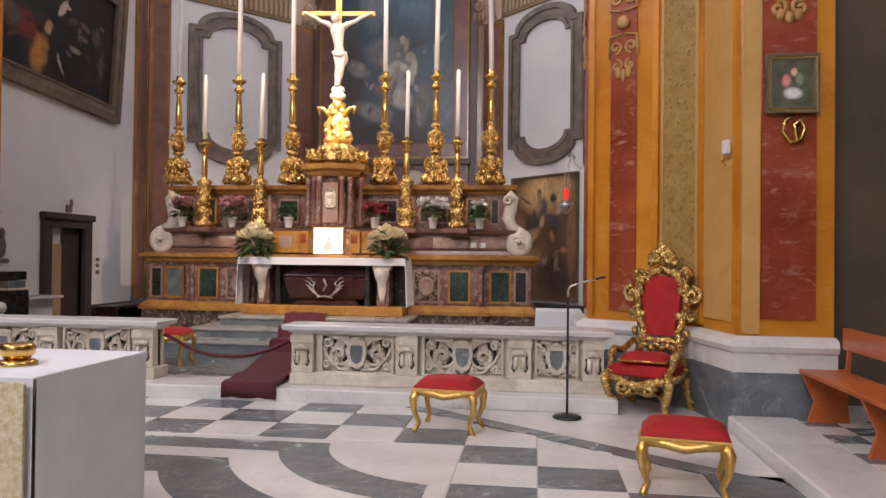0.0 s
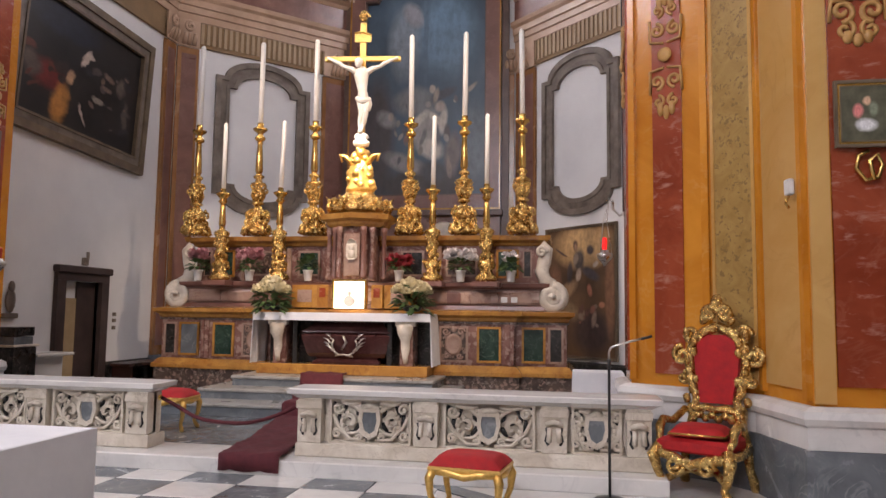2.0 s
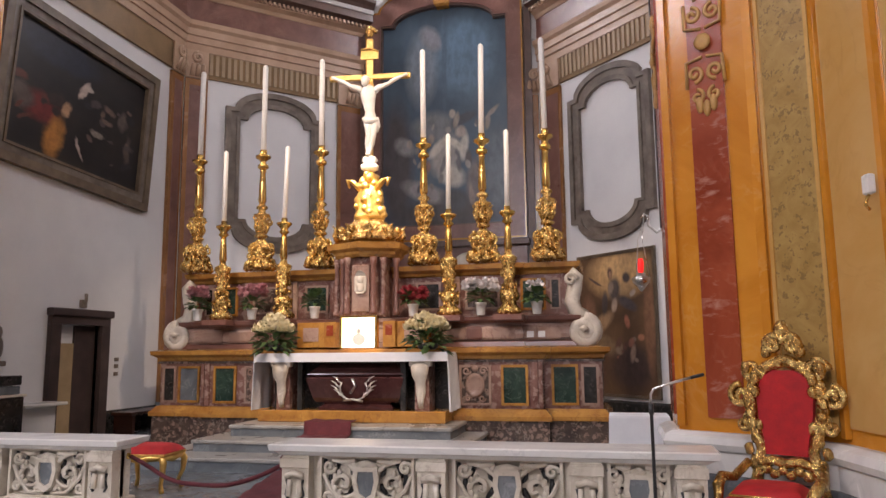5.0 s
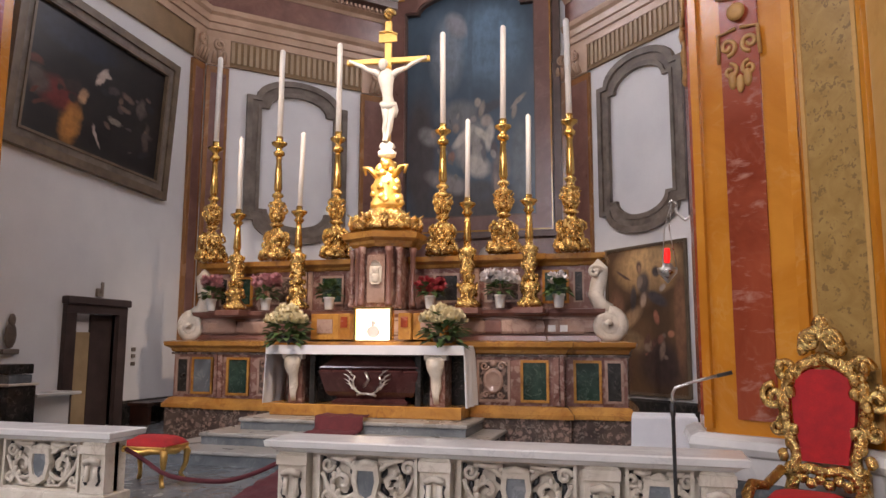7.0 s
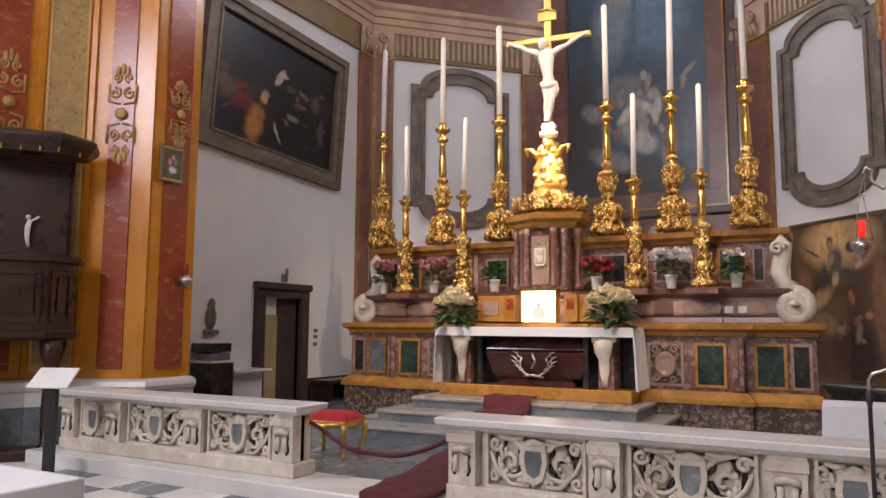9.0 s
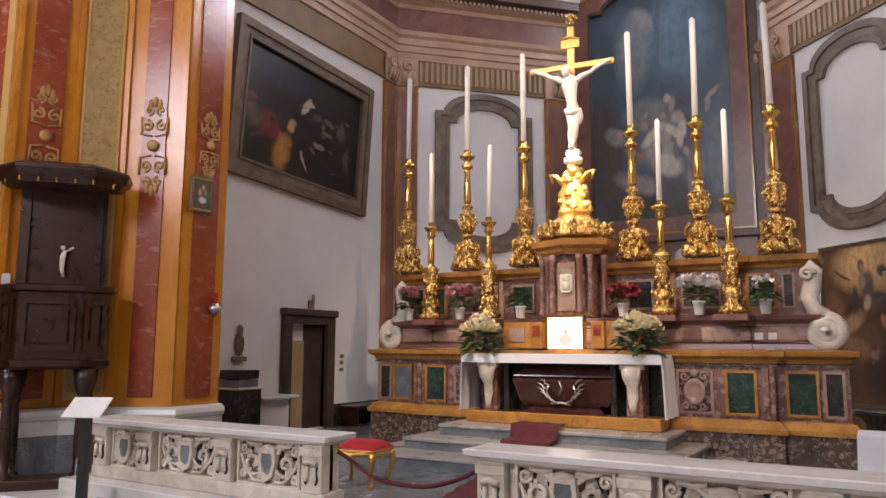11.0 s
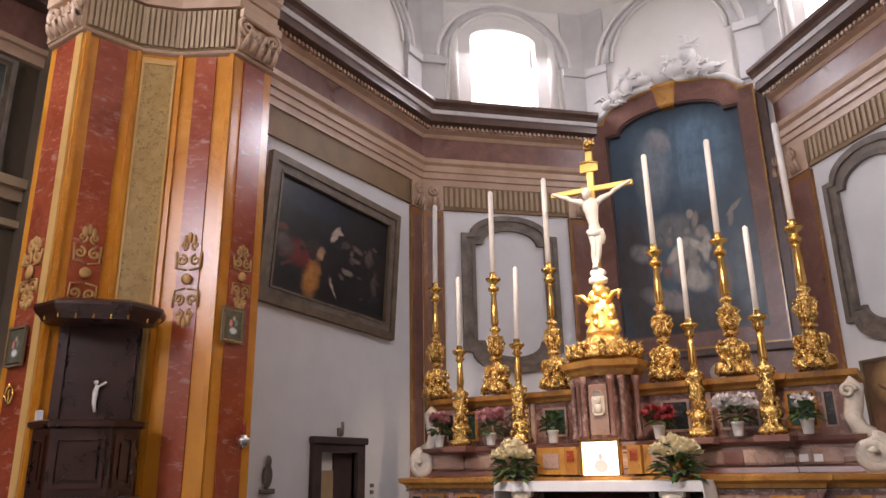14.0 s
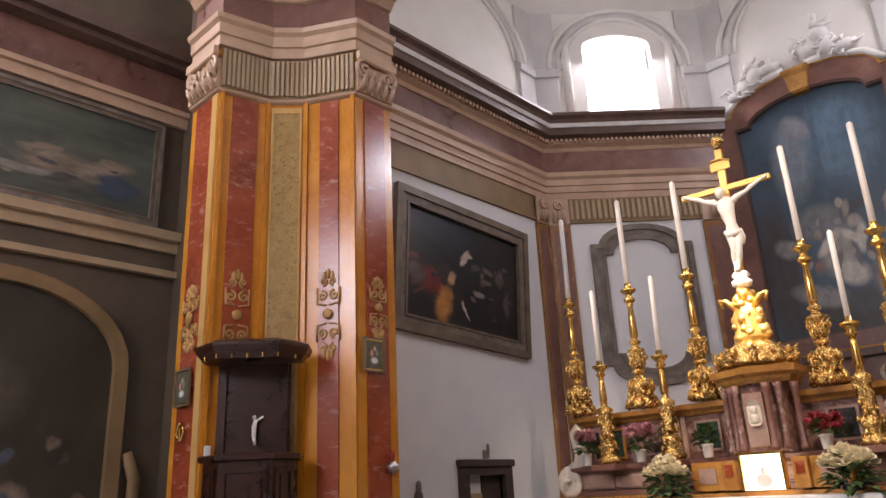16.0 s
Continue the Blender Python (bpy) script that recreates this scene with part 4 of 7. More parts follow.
# ---- crucifix on its gilded cloud base ----
cru = thing("crucifix", "tall gilded crucifix with a white figure on a gilded base", "crucifix")
bs = Shape().lathe([(0.22, 3.54), (0.24, 3.6), (0.17, 3.72), (0.21, 3.85), (0.13, 4.05), (0.09, 4.25), (0.05, 4.32)], 24, lobes=6, amp=0.1).moved(pose(TX, 12.75, 0))
for i in range(46):
    a, z = random.random() * 6.28, 3.56 + random.random() * 0.68
    r = 0.23 - 0.2 * (z - 3.56)
    part("cloud_puff", Shape().ball((TX + r * math.cos(a), 12.75 + r * math.sin(a), z), 0.045 + 0.035 * random.random(), None, None, 8, 5, 0.4), GOLD_LEAF, cru)
for sx in (-1, 1):
    bs.tube([(TX + sx * 0.12, 12.7, 4.0), (TX + sx * 0.24, 12.68, 4.14), (TX + sx * 0.33, 12.68, 4.17), (TX + sx * 0.3, 12.68, 4.05)], 0.06, 7, 0.7, [1, 1, 0.8, 0.4])
part("base", bs, GOLD_LEAF, cru, "gilded base of clouds and cherub heads")
part("knot", Shape().lathe([(0.05, 4.3), (0.13, 4.34), (0.14, 4.4), (0.08, 4.44), (0.12, 4.48), (0.1, 4.53), (0.04, 4.56)], 18, lobes=9, amp=0.08).moved(pose(TX, 12.75, 0)), IVORY, cru, "white rosette collar")
YAW = pose(TX, 12.75, 0, 0, 0, 6)
part("post", Shape().box(-0.05, 0.05, -0.03, 0.03, 4.5, 6.45, 0.012).moved(YAW), GOLD_LEAF, cru, "gilded upright")
part("beam", Shape().box(-0.64, 0.64, -0.035, 0.025, 5.775, 5.865, 0.012).moved(YAW), GOLD_LEAF, cru, "gilded crossbeam")
part("plate", Shape().box(-0.14, 0.14, -0.05, -0.032, 6.1, 6.24, 0.005).tube([(-0.14, -0.04, 6.26), (0, -0.05, 6.28), (0.14, -0.04, 6.22)], 0.02).moved(YAW), GOLD_LEAF, cru, "small gilded scroll plate")
part("finial", Shape().tube(spiral(0, 6.55, 0.09, 1.2, 0, 1), 0.03).ball((0, 0, 6.6), 0.07, 0.03, 0.08).moved(YAW), GILT, cru)
fig = Shape()
fig.tube([(0.03, -0.08, 5.0), (0.035, -0.11, 5.1), (0.02, -0.1, 5.24), (0.005, -0.11, 5.4), (-0.005, -0.11, 5.5), (0, -0.09, 5.6), (-0.01, -0.1, 5.66)], 0.105, 12, 0.7, [0.85, 0.95, 0.72, 0.98, 1.2, 1.05, 0.35])
fig.ball((-0.05, -0.16, 5.70), 0.06, 0.07, 0.085)
fig.ball((-0.045, -0.14, 5.73), 0.072, 0.07, 0.07)
for sx in (-1, 1):
    fig.tube([(sx * 0.08, -0.09, 5.55), (sx * 0.17, -0.09, 5.62), (sx * 0.31, -0.08, 5.67), (sx * 0.37, -0.075, 5.72), (sx * 0.48, -0.07, 5.77), (sx * 0.53, -0.055, 5.8), (sx * 0.6, -0.05, 5.83)], 0.04, 8, 1, [1.5, 1.2, 0.8, 0.9, 0.7, 0.5, 0.7])
    fig.tube([(0.03 + sx * 0.05, -0.1, 5.08), (0.055 + sx * 0.045, -0.15, 4.95), (0.06 + sx * 0.035, -0.19, 4.84), (0.03 + sx * 0.03, -0.13, 4.72), (0.005 + sx * 0.016, -0.1, 4.6), (sx * 0.012, -0.13, 4.54)], 0.052, 9, 1, [1.2, 1.1, 0.9, 0.95, 0.55, 0.6])
fig.tube([(-0.07, -0.1, 5.12), (-0.02, -0.18, 5.06), (0.08, -0.17, 5.05), (0.13, -0.11, 5.1), (0.15, -0.1, 5.0), (0.14, -0.1, 4.9)], 0.045, 8, 1, [0.8, 1.1, 1.2, 1.0, 0.9, 0.4])
part("figure", fig.moved(YAW), IVORY, cru, "plain white carved figure")


# ---- candlesticks and candles ----
def candlestick_large():
    o = thing("candlestick", "tall carved gilded altar candlestick", "candlestick", group="large candlesticks on the top shelf")
    for i in range(3):
        ft = Shape()
        a = 2 * math.pi * i / 3 + 0.5
        c, s_ = math.cos(a), math.sin(a)
        ft.tube([(0.12 * c, 0.12 * s_, 0.2), (0.22 * c, 0.22 * s_, 0.14), (0.25 * c, 0.25 * s_, 0.05), (0.2 * c, 0.2 * s_, 0.02)], 0.05, 7, 0.8, [1, 1.1, 0.9, 0.7])
        part("scroll", Shape().tube(spiral(0.15, 0.25, 0.07, 1.5, -math.pi / 2, 1), 0.02, 6).moved(pose(0, 0, 0, 0, 0, math.degrees(a) + 20)), GILT, o)
        for sp in (Shape().tube(spiral(0.13, 0.33, 0.085, 1.5, -math.pi / 2, 1), 0.022, 6), Shape().tube(spiral(0.15, 0.13, 0.08, 1.4, math.pi / 2, -1), 0.026, 6), Shape().tube(spiral(0.12, 0.8, 0.05, 1.3, -math.pi / 2, 1), 0.016, 6)):
            part("scroll", sp.moved(pose(0, 0, 0, 0, 0, math.degrees(a) + 60)), GILT, o)
        part("foot", ft, GILT, o)
    part("base", Shape().lathe([(0.19, 0.02), (0.23, 0.06), (0.2, 0.12), (0.13, 0.18), (0.12, 0.24), (0.15, 0.3), (0.16, 0.38), (0.11, 0.46), (0.06, 0.52), (0.055, 0.54)], 30, lobes=6, amp=0.16), GILT, o)
    lf = Shape()
    for i in range(30):
        a, z = i * 2.4, 0.05 + 0.42 * (i / 30)
        r = 0.2 - 0.16 * abs(z - 0.05) if z < 0.22 else 0.15
        lf.ball((r * math.cos(a), r * math.sin(a), z), 0.032, 0.032, 0.045, 7, 5, 0.5)
    for i in range(6):
        a = i * math.pi / 3 + 0.3
        c, s_ = math.cos(a), math.sin(a)
        lf.tube([(0.14 * c, 0.14 * s_, 0.46), (0.2 * c, 0.2 * s_, 0.42), (0.21 * c, 0.21 * s_, 0.35), (0.17 * c, 0.17 * s_, 0.33)], 0.022, 6)
        lf.tube([(0.13 * c, 0.13 * s_, 0.2), (0.22 * c, 0.22 * s_, 0.18), (0.25 * c, 0.25 * s_, 0.1), (0.2 * c, 0.2 * s_, 0.07)], 0.024, 6)
    for i in range(8):
        a = i * math.pi / 4
        lf.tube([(0.07 * math.cos(a), 0.07 * math.sin(a), 0.62), (0.11 * math.cos(a), 0.11 * math.sin(a), 0.72), (0.09 * math.cos(a), 0.09 * math.sin(a), 0.82), (0.15 * math.cos(a), 0.15 * math.sin(a), 0.89)], 0.028, 6, 0.7, [0.7, 1, 0.8, 0.4])
    part("leaves", lf, GILT, o)
    part("stem", Shape().lathe([(0.05, 0.54), (0.1, 0.56), (0.1, 0.59), (0.045, 0.62), (0.065, 0.68), (0.095, 0.78), (0.06, 0.86), (0.125, 0.9), (0.125, 0.93), (0.06, 0.95), (0.05, 1.0), (0.085, 1.03), (0.085, 1.06), (0.045, 1.09), (0.045, 1.1)], 24, lobes=8, amp=0.1), GILT, o)
    part("shaft", Shape().lathe([(0.045, 1.1), (0.065, 1.15), (0.055, 1.4), (0.04, 1.62), (0.055, 1.64), (0.04, 1.67)], 16), BRASS, o, "smooth polished brass shaft")
    part("drip_pan", Shape().lathe([(0.04, 1.67), (0.085, 1.7), (0.09, 1.74), (0.045, 1.78), (0.05, 1.82), (0.12, 1.87), (0.125, 1.9), (0.06, 1.91), (0.055, 1.94), (0.055, 2.0)], 18), BRASS, o)
    return o


def candle(h, r, name="candle"):
    o = tagged(new(name, Shape().lathe([(r, 0), (r, h * 0.98), (r * 0.7, h), (0.006, h), (0.006, h + 0.02)], 12).mesh(name, WAX)), "tall slender white wax candle in its candlestick", "candle", "altar candles")
    return o


first = candlestick_large()
wax = candle(1.48, 0.043)
LARGE = [(-2.95, 0.06), (-1.8, 0.0), (-0.79, -0.05), (0.9, -0.04), (1.81, 0.0), (2.77, 0.05)]
for k, (x, dz) in enumerate(LARGE):
    at = pose(x, 12.97, 2.84, 0, 0, k * 47) 
    if k:
        copy_thing(first, at)
        copy_thing(wax, pose(x, 12.97, 4.8, [0, 0.2, 0.4, -0.6, -0.8, -0.9][k], [0, 0.3, 0, -0.5, 0.3, -0.9][k]))
    else:
        first.matrix_basis, wax.matrix_basis = at, pose(x, 12.97, 4.8, 0, 0.5)


def candlestick_small():
    o = thing("candlestick", "smaller carved gilded candlestick with a brass shaft", "candlestick", group="small candlesticks on the gradine")
    part("base", Shape().lathe([(0.13, 0.0), (0.17, 0.04), (0.15, 0.08), (0.08, 0.16), (0.12, 0.24), (0.12, 0.3), (0.06, 0.38)], 24, lobes=6, amp=0.16), GILT, o)
    lf = Shape()
    for i in range(26):
        a, z = i * 2.4, 0.05 + 0.78 * random.random()
        r = 0.13 if z < 0.34 else 0.1
        lf.ball((r * math.cos(a), r * math.sin(a), z), 0.028, 0.028, 0.045, 7, 5, 0.5)
    part("leaves", lf, GILT, o)
    part("stem", Shape().lathe([(0.05, 0.38), (0.09, 0.42), (0.06, 0.48), (0.1, 0.6), (0.08, 0.7), (0.12, 0.78), (0.12, 0.82), (0.05, 0.86), (0.045, 0.92)], 24, lobes=8, amp=0.12), GILT, o)
    part("shaft", Shape().lathe([(0.05, 0.92), (0.06, 0.96), (0.045, 1.2), (0.04, 1.3)], 14), BRASS, o)
    part("drip_pan", Shape().lathe([(0.04, 1.3), (0.08, 1.34), (0.05, 1.38), (0.08, 1.42), (0.12, 1.46), (0.12, 1.48), (0.05, 1.5), (0.045, 1.56)], 16), BRASS, o)
    return o


first, wax = candlestick_small(), candle(1.2, 0.036)
for k, x in enumerate((-2.27, -1.24, 1.36, 2.23)):
    at = pose(x, 12.62, 2.067, 0, 0, k * 35)
    lean = [0, 1.6, 0.4, 0.2][k]
    if k:
        copy_thing(first, at)
        copy_thing(wax, pose(x, 12.62, 3.56, 0, lean))
    else:
        first.matrix_basis, wax.matrix_basis = at, pose(x, 12.62, 3.56, 0, lean)
# the small candlesticks stand on blocks of the shelf
for x in (-2.27, -1.24, 1.36, 2.23):
    part("shelf_block", Shape().box(x - 0.2, x + 0.2, 12.4, 12.78, 1.98, 2.066, 0.01), BROWN_MARBLE, altar)


# ---- flowers ----
def bloom(s, c, r, n=7):
    for i in range(n):
        a, b = random.random() * 6.28, random.random() * 1.2
        d = Vector((math.cos(a) * math.cos(b), math.sin(a) * math.cos(b), math.sin(b)))
        u = d.cross(Vector((0, 0, 1))).normalized()
        w = u.cross(d)
        p = Vector(c)
        s.add([p, p + d * r * 0.6 + u * r * 0.4, p + d * r + w * r * 0.2, p + d * r * 0.6 - u * r * 0.4], [(0, 1, 2, 3)], True)


def leaves(s, c, r, n, size):
    for i in range(n):
        a, b = random.random() * 6.28, -0.3 + random.random() * 1.4
        d = Vector((math.cos(a) * math.cos(b), math.sin(a) * math.cos(b), math.sin(b)))
        u = d.cross(Vector((0, 0, 1))).normalized()
        p = Vector(c) + d * r * (0.4 + 0.6 * random.random())
        t = p + d * size + Vector((0, 0, -size * 0.3))
        m = (p + t) / 2 + Vector((0, 0, size * 0.15))
        s.add([p, m + u * size * 0.28, t, m - u * size * 0.28], [(0, 1, 2), (0, 2, 3)], True)


def pot_plant(x, y, z, petal, label, n, spread, high=0.34):
    o = thing("potted_flower", label, "plant", pose(x, y, z), "potted flowers on the gradine")
    part("pot", Shape().lathe([(0.055, 0), (0.06, 0.01), (0.075, 0.15), (0.085, 0.155), (0.085, 0.18), (0.07, 0.18), (0.065, 0.15)], 16), POT, o, "white ceramic pot")
    fo = Shape()
    leaves(fo, (0, 0, 0.24), 0.14, 60, 0.13)
    tagged(part("foliage", fo, LEAF, o), kind="stuff")
    bl = Shape()
    for i in range(n * 2):
        a, r = random.random() * 6.28, spread * math.sqrt(random.random())
        bloom(bl, (r * math.cos(a), r * math.sin(a) * 0.6, high + 0.16 * random.random()), 0.075)
    tagged(part("blossom", bl, petal, o), kind="stuff")


pot_plant(-2.68, 12.62, 2.067, PINK_PETAL, "pink flowers in a white pot on the altar shelf", 24, 0.15)
pot_plant(-1.75, 12.62, 2.067, PINK_PETAL, "pale pink flowers in a white pot on the altar shelf", 40, 0.22)
pot_plant(-0.72, 12.62, 2.067, LEAF, "green plant in a white pot on the altar shelf", 8, 0.12, 0.26)
pot_plant(0.82, 12.62, 2.067, RED_PETAL, "red flowers in a small pot on the altar shelf", 40, 0.2, 0.24)
pot_plant(1.82, 12.62, 2.067, WHITE_PETAL, "white orchids in a white pot on the altar shelf", 55, 0.26, 0.32)
pot_plant(2.62, 12.62, 2.067, WHITE_PETAL, "small white-flowered green plant in a white pot", 6, 0.12, 0.3)
for x in (-1.12, 1.16):
    o = thing("bouquet", "large bouquet of cream flowers and green leaves on the mensa", "flowers", pose(x, 12.12, 1.585), "bouquets on the mensa")
    fo, bl = Shape(), Shape()
    part("bowl", Shape().lathe([(0.1, 0), (0.14, 0.03), (0.16, 0.09), (0.13, 0.09), (0.1, 0.04)], 14), BLACK_METAL, o)
    leaves(fo, (0, 0, 0.14), 0.28, 130, 0.14)
    leaves(fo, (0.05, -0.15, 0.05), 0.22, 60, 0.16)
    tagged(part("foliage", fo, LEAF, o), kind="stuff")
    for i in range(240):
        a, r = random.random() * 6.28, 0.3 * math.sqrt(random.random())
        bloom(bl, (r * math.cos(a), r * math.sin(a) * 0.7 - 0.04, 0.16 + 0.3 * (1 - r / 0.36) * random.random() + 0.1), 0.08)
    tagged(part("blossom", bl, CREAM_PETAL, o), kind="stuff")

# ---- mensa with its cloth, brackets, and the urn below ----
mensa = thing("altar_table", "marble mensa on carved white brackets", "altar table")
part("slab", Shape().box(AX - 1.38, AX + 1.38, 11.98, 12.61, 1.44, 1.53, 0.01), OLD_CARRARA, mensa)
part("footing", Shape().box(AX - 1.36, AX + 1.36, 12.02, 12.54, 0.602, 0.76, 0.01), ALTAR_GIALLO, mensa, "golden marble footing")
part("back_panel", Shape().box(AX - 1.34, AX + 1.34, 12.5, 12.61, 0.762, 1.44), BLACK_MARBLE, mensa)
for sx in (-1, 1):
    cx = AX + sx * 1.02
    br = Shape().box(cx - 0.1, cx + 0.1, 12.1, 12.45, 0.762, 1.43)
    part("pier", br, BRECCIA, mensa)
    vb = Shape()
    vb.tube([(cx, 12.06, 1.4), (cx, 11.99, 1.34), (cx, 11.98, 1.24), (cx, 12.03, 1.14), (cx, 12.05, 1.02), (cx, 12.03, 0.9), (cx, 12.06, 0.8)], 0.115, 10, 0.5, [1, 1.1, 0.95, 0.6, 0.62, 0.4, 0.3])
    vb.box(cx - 0.15, cx + 0.15, 11.99, 12.09, 1.36, 1.435, 0.01)
    part("bracket", vb, OLD_CARRARA, mensa, "carved white marble bracket")
    part("strip", Shape().box(cx - sx * 0.26 - 0.035, cx - sx * 0.26 + 0.035, 12.08, 12.2, 0.61, 1.43), BLACK_MARBLE, mensa)


def draped_cloth(x0, x1, y0, y1, z, drop, fold=0.02, step=0.05, lift=0.006):
    """A cloth over a table: flat top with rounded lip, ends hanging in soft folds."""
    s = Shape()
    s.box(x0 - 0.012, x1 + 0.012, y0 - 0.012, y1, z, z + lift + 0.012)
    n = 12
    for side in (-1, 1):
        x = x0 - 0.012 if side < 0 else x1 + 0.012
        out, m = [], int((y1 - y0) / step) + 1
        for i in range(m + 1):
            y = y0 - 0.012 + (y1 - y0 + 0.012) * i / m
            for j in range(n + 1):
                t = j / n
                off = fold * t * math.sin(i * 1.1) + 0.03 * t
                out.append((x + side * off, y, z + lift - drop * t))
        f = [(i * (n + 1) + j, (i + 1) * (n + 1) + j, (i + 1) * (n + 1) + j + 1, i * (n + 1) + j + 1) for i in range(m) for j in range(n)]
        k = len(out)
        out += [(a - side * 0.008, b, c) for a, b, c in out]
        f += [tuple(q + k for q in reversed(g)) for g in f]
        edge = [(m * (n + 1) + j) for j in range(n + 1)]
        f += [(e, e + 1, e + 1 + k, e + k) for e in edge[:-1]] + [(j, j + k, j + 1 + k, j + 1) for j in range(n)]
        s.add(out, f, True)
    return s


cl = draped_cloth(AX - 1.4, AX + 1.4, 11.97, 12.6, 1.535, 0.78)
cl.box(AX - 1.41, AX + 1.41, 11.95, 11.96, 1.43, 1.548)
tagged(new("altar_cloth", cl.mesh("altar_cloth", LINEN)), "white linen altar cloth hanging over the mensa ends", "cloth")

urn = thing("reliquary_urn", "dark porphyry urn with a silver wreath under the mensa", "urn")
UX = AX + 0.06
part("foot", Shape().hull([(UX - 0.5, 12.16), (UX + 0.5, 12.16), (UX + 0.5, 12.42), (UX - 0.5, 12.42)], [(0.762, 0.04), (0.8, 0.04), (0.84, -0.02), (0.87, 0)]), PURPLE_STONE, urn)
part("body", Shape().hull([(UX - 0.62, 12.14), (UX + 0.62, 12.14), (UX + 0.62, 12.44), (UX - 0.62, 12.44)], [(0.87, -0.02), (0.93, 0.02), (1.12, 0.07), (1.2, 0.09), (1.22, 0.06)]), PURPLE_STONE, urn)
part("lid", Shape().hull([(UX - 0.66, 12.12), (UX + 0.66, 12.12), (UX + 0.66, 12.46), (UX - 0.66, 12.46)], [(1.221, 0.02), (1.25, 0.05), (1.27, 0.04), (1.33, -0.04), (1.4, -0.1)]), PURPLE_STONE, urn)
wr = Shape()
for sx in (-1, 1):
    arc = [(UX + sx * 0.2 * math.sin(t), 12.03, 1.06 - 0.16 * math.cos(t)) for t in (0.1, 0.5, 0.9, 1.3, 1.7, 2.1)]
    wr.tube(arc, 0.014, 6)
    for i, p in enumerate(arc[1:]):
        for d in (-1, 1):
            part("wreath_leaf", Shape().tube([p, (p[0] + sx * (0.05 + 0.05 * (d > 0)), p[1] - 0.01, p[2] + 0.05 + 0.03 * d), (p[0] + sx * (0.1 + 0.04 * d), p[1], p[2] + 0.09)], 0.016, 5, 0.5, [0.8, 1, 0.2]), SILVER, urn)
wr.tube([(UX - 0.13, 12.02, 0.9), (UX, 12.0, 0.92), (UX + 0.14, 12.02, 0.89)], 0.03, 6, 0.5)
wr.tube([(UX - 0.04, 12.03, 1.0), (UX + 0.03, 12.02, 1.1), (UX - 0.02, 12.03, 1.2)], 0.03, 6, 0.5)
part("wreath", wr, SILVER, urn, "silver laurel wreath")

# ---- altar rail ----
def ring(s, outer, inner, y0, y1):
    """A flat frame between two outlines in the x-z plane."""
    n = len(outer)
    v = [(x, y0, z) for x, z in outer] + [(x, y0, z) for x, z in inner] + [(x, y1, z) for x, z in outer] + [(x, y1, z) for x, z in inner]
    f = []
    for i in range(n):
        j = (i + 1) % n
        f += [(i, j, n + j, n + i), (2 * n + i, 3 * n + i, 3 * n + j, 2 * n + j), (i, 2 * n + i, 2 * n + j, j), (n + i, n + j, 3 * n + j, 3 * n + i)]
    return s.add(v, f)


def rail_panel(w, h):
    """Carved scrollwork round a shield, centred, facing -y."""
    s = Shape()
    ring(s, rect2(w / 2, h / 2), rect2(w / 2 - 0.025, h / 2 - 0.02), -0.03, 0.02)
    for sx in (-1, 1):
        s.tube(spiral(sx * w * 0.25, -h * 0.02, h * 0.38, 1.3, math.pi / 2, sx, 26), 0.02, 6, 0.9)
        s.tube(spiral(sx * w * 0.25, -h * 0.02, h * 0.26, 1.1, -math.pi / 2, sx, 20), 0.018, 6, 0.9)
        s.tube(spiral(sx * w * 0.4, h * 0.28, h * 0.13, 1.3, 0, sx, 14), 0.018, 6, 0.9)
        s.tube(spiral(sx * w * 0.41, -h * 0.3, h * 0.12, 1.3, 0, -sx, 14), 0.018, 6, 0.9)
        s.tube(spiral(sx * w * 0.13, h * 0.31, h * 0.11, 1.3, math.pi / 2, -sx, 14), 0.018, 6, 0.9)
        s.tube(spiral(sx * w * 0.14, -h * 0.34, h * 0.1, 1.3, math.pi / 2, sx, 14), 0.018, 6, 0.9)
        s.tube([(sx * w * 0.06, 0, -h * 0.42), (sx * w * 0.25, -0.01, -h * 0.4), (sx * w * 0.4, 0, -h * 0.1), (sx * w * 0.46, 0, h * 0.15)], 0.02, 6, 0.9)
        s.tube([(sx * w * 0.12, 0, h * 0.42), (sx * w * 0.24, -0.01, h * 0.38), (sx * w * 0.36, 0, h * 0.43)], 0.025, 6, 0.9)
        for k in range(5):
            t = -1.2 + 0.6 * k
            s.ball((sx * w * (0.25 + 0.1 * math.cos(t)), -0.01, h * 0.2 * math.sin(t)), 0.022, 0.02, 0.03, 7, 5)
    s.tube([(-w * 0.1, -0.01, h * 0.3), (0, -0.025, h * 0.36), (w * 0.1, -0.01, h * 0.3)], 0.04, 8, 0.8)
    sh = [(-0.1, 0.14), (0.1, 0.14), (0.115, 0.02), (0.08, -0.12), (0, -0.17), (-0.08, -0.12), (-0.115, 0.02)]
    ring(s, sh, [(x * 0.66, z * 0.68) for x, z in sh], -0.05, 0.02)
    return s


def rect2(a, b):
    return [(-a, -b), (a, -b), (a, b), (-a, b)]


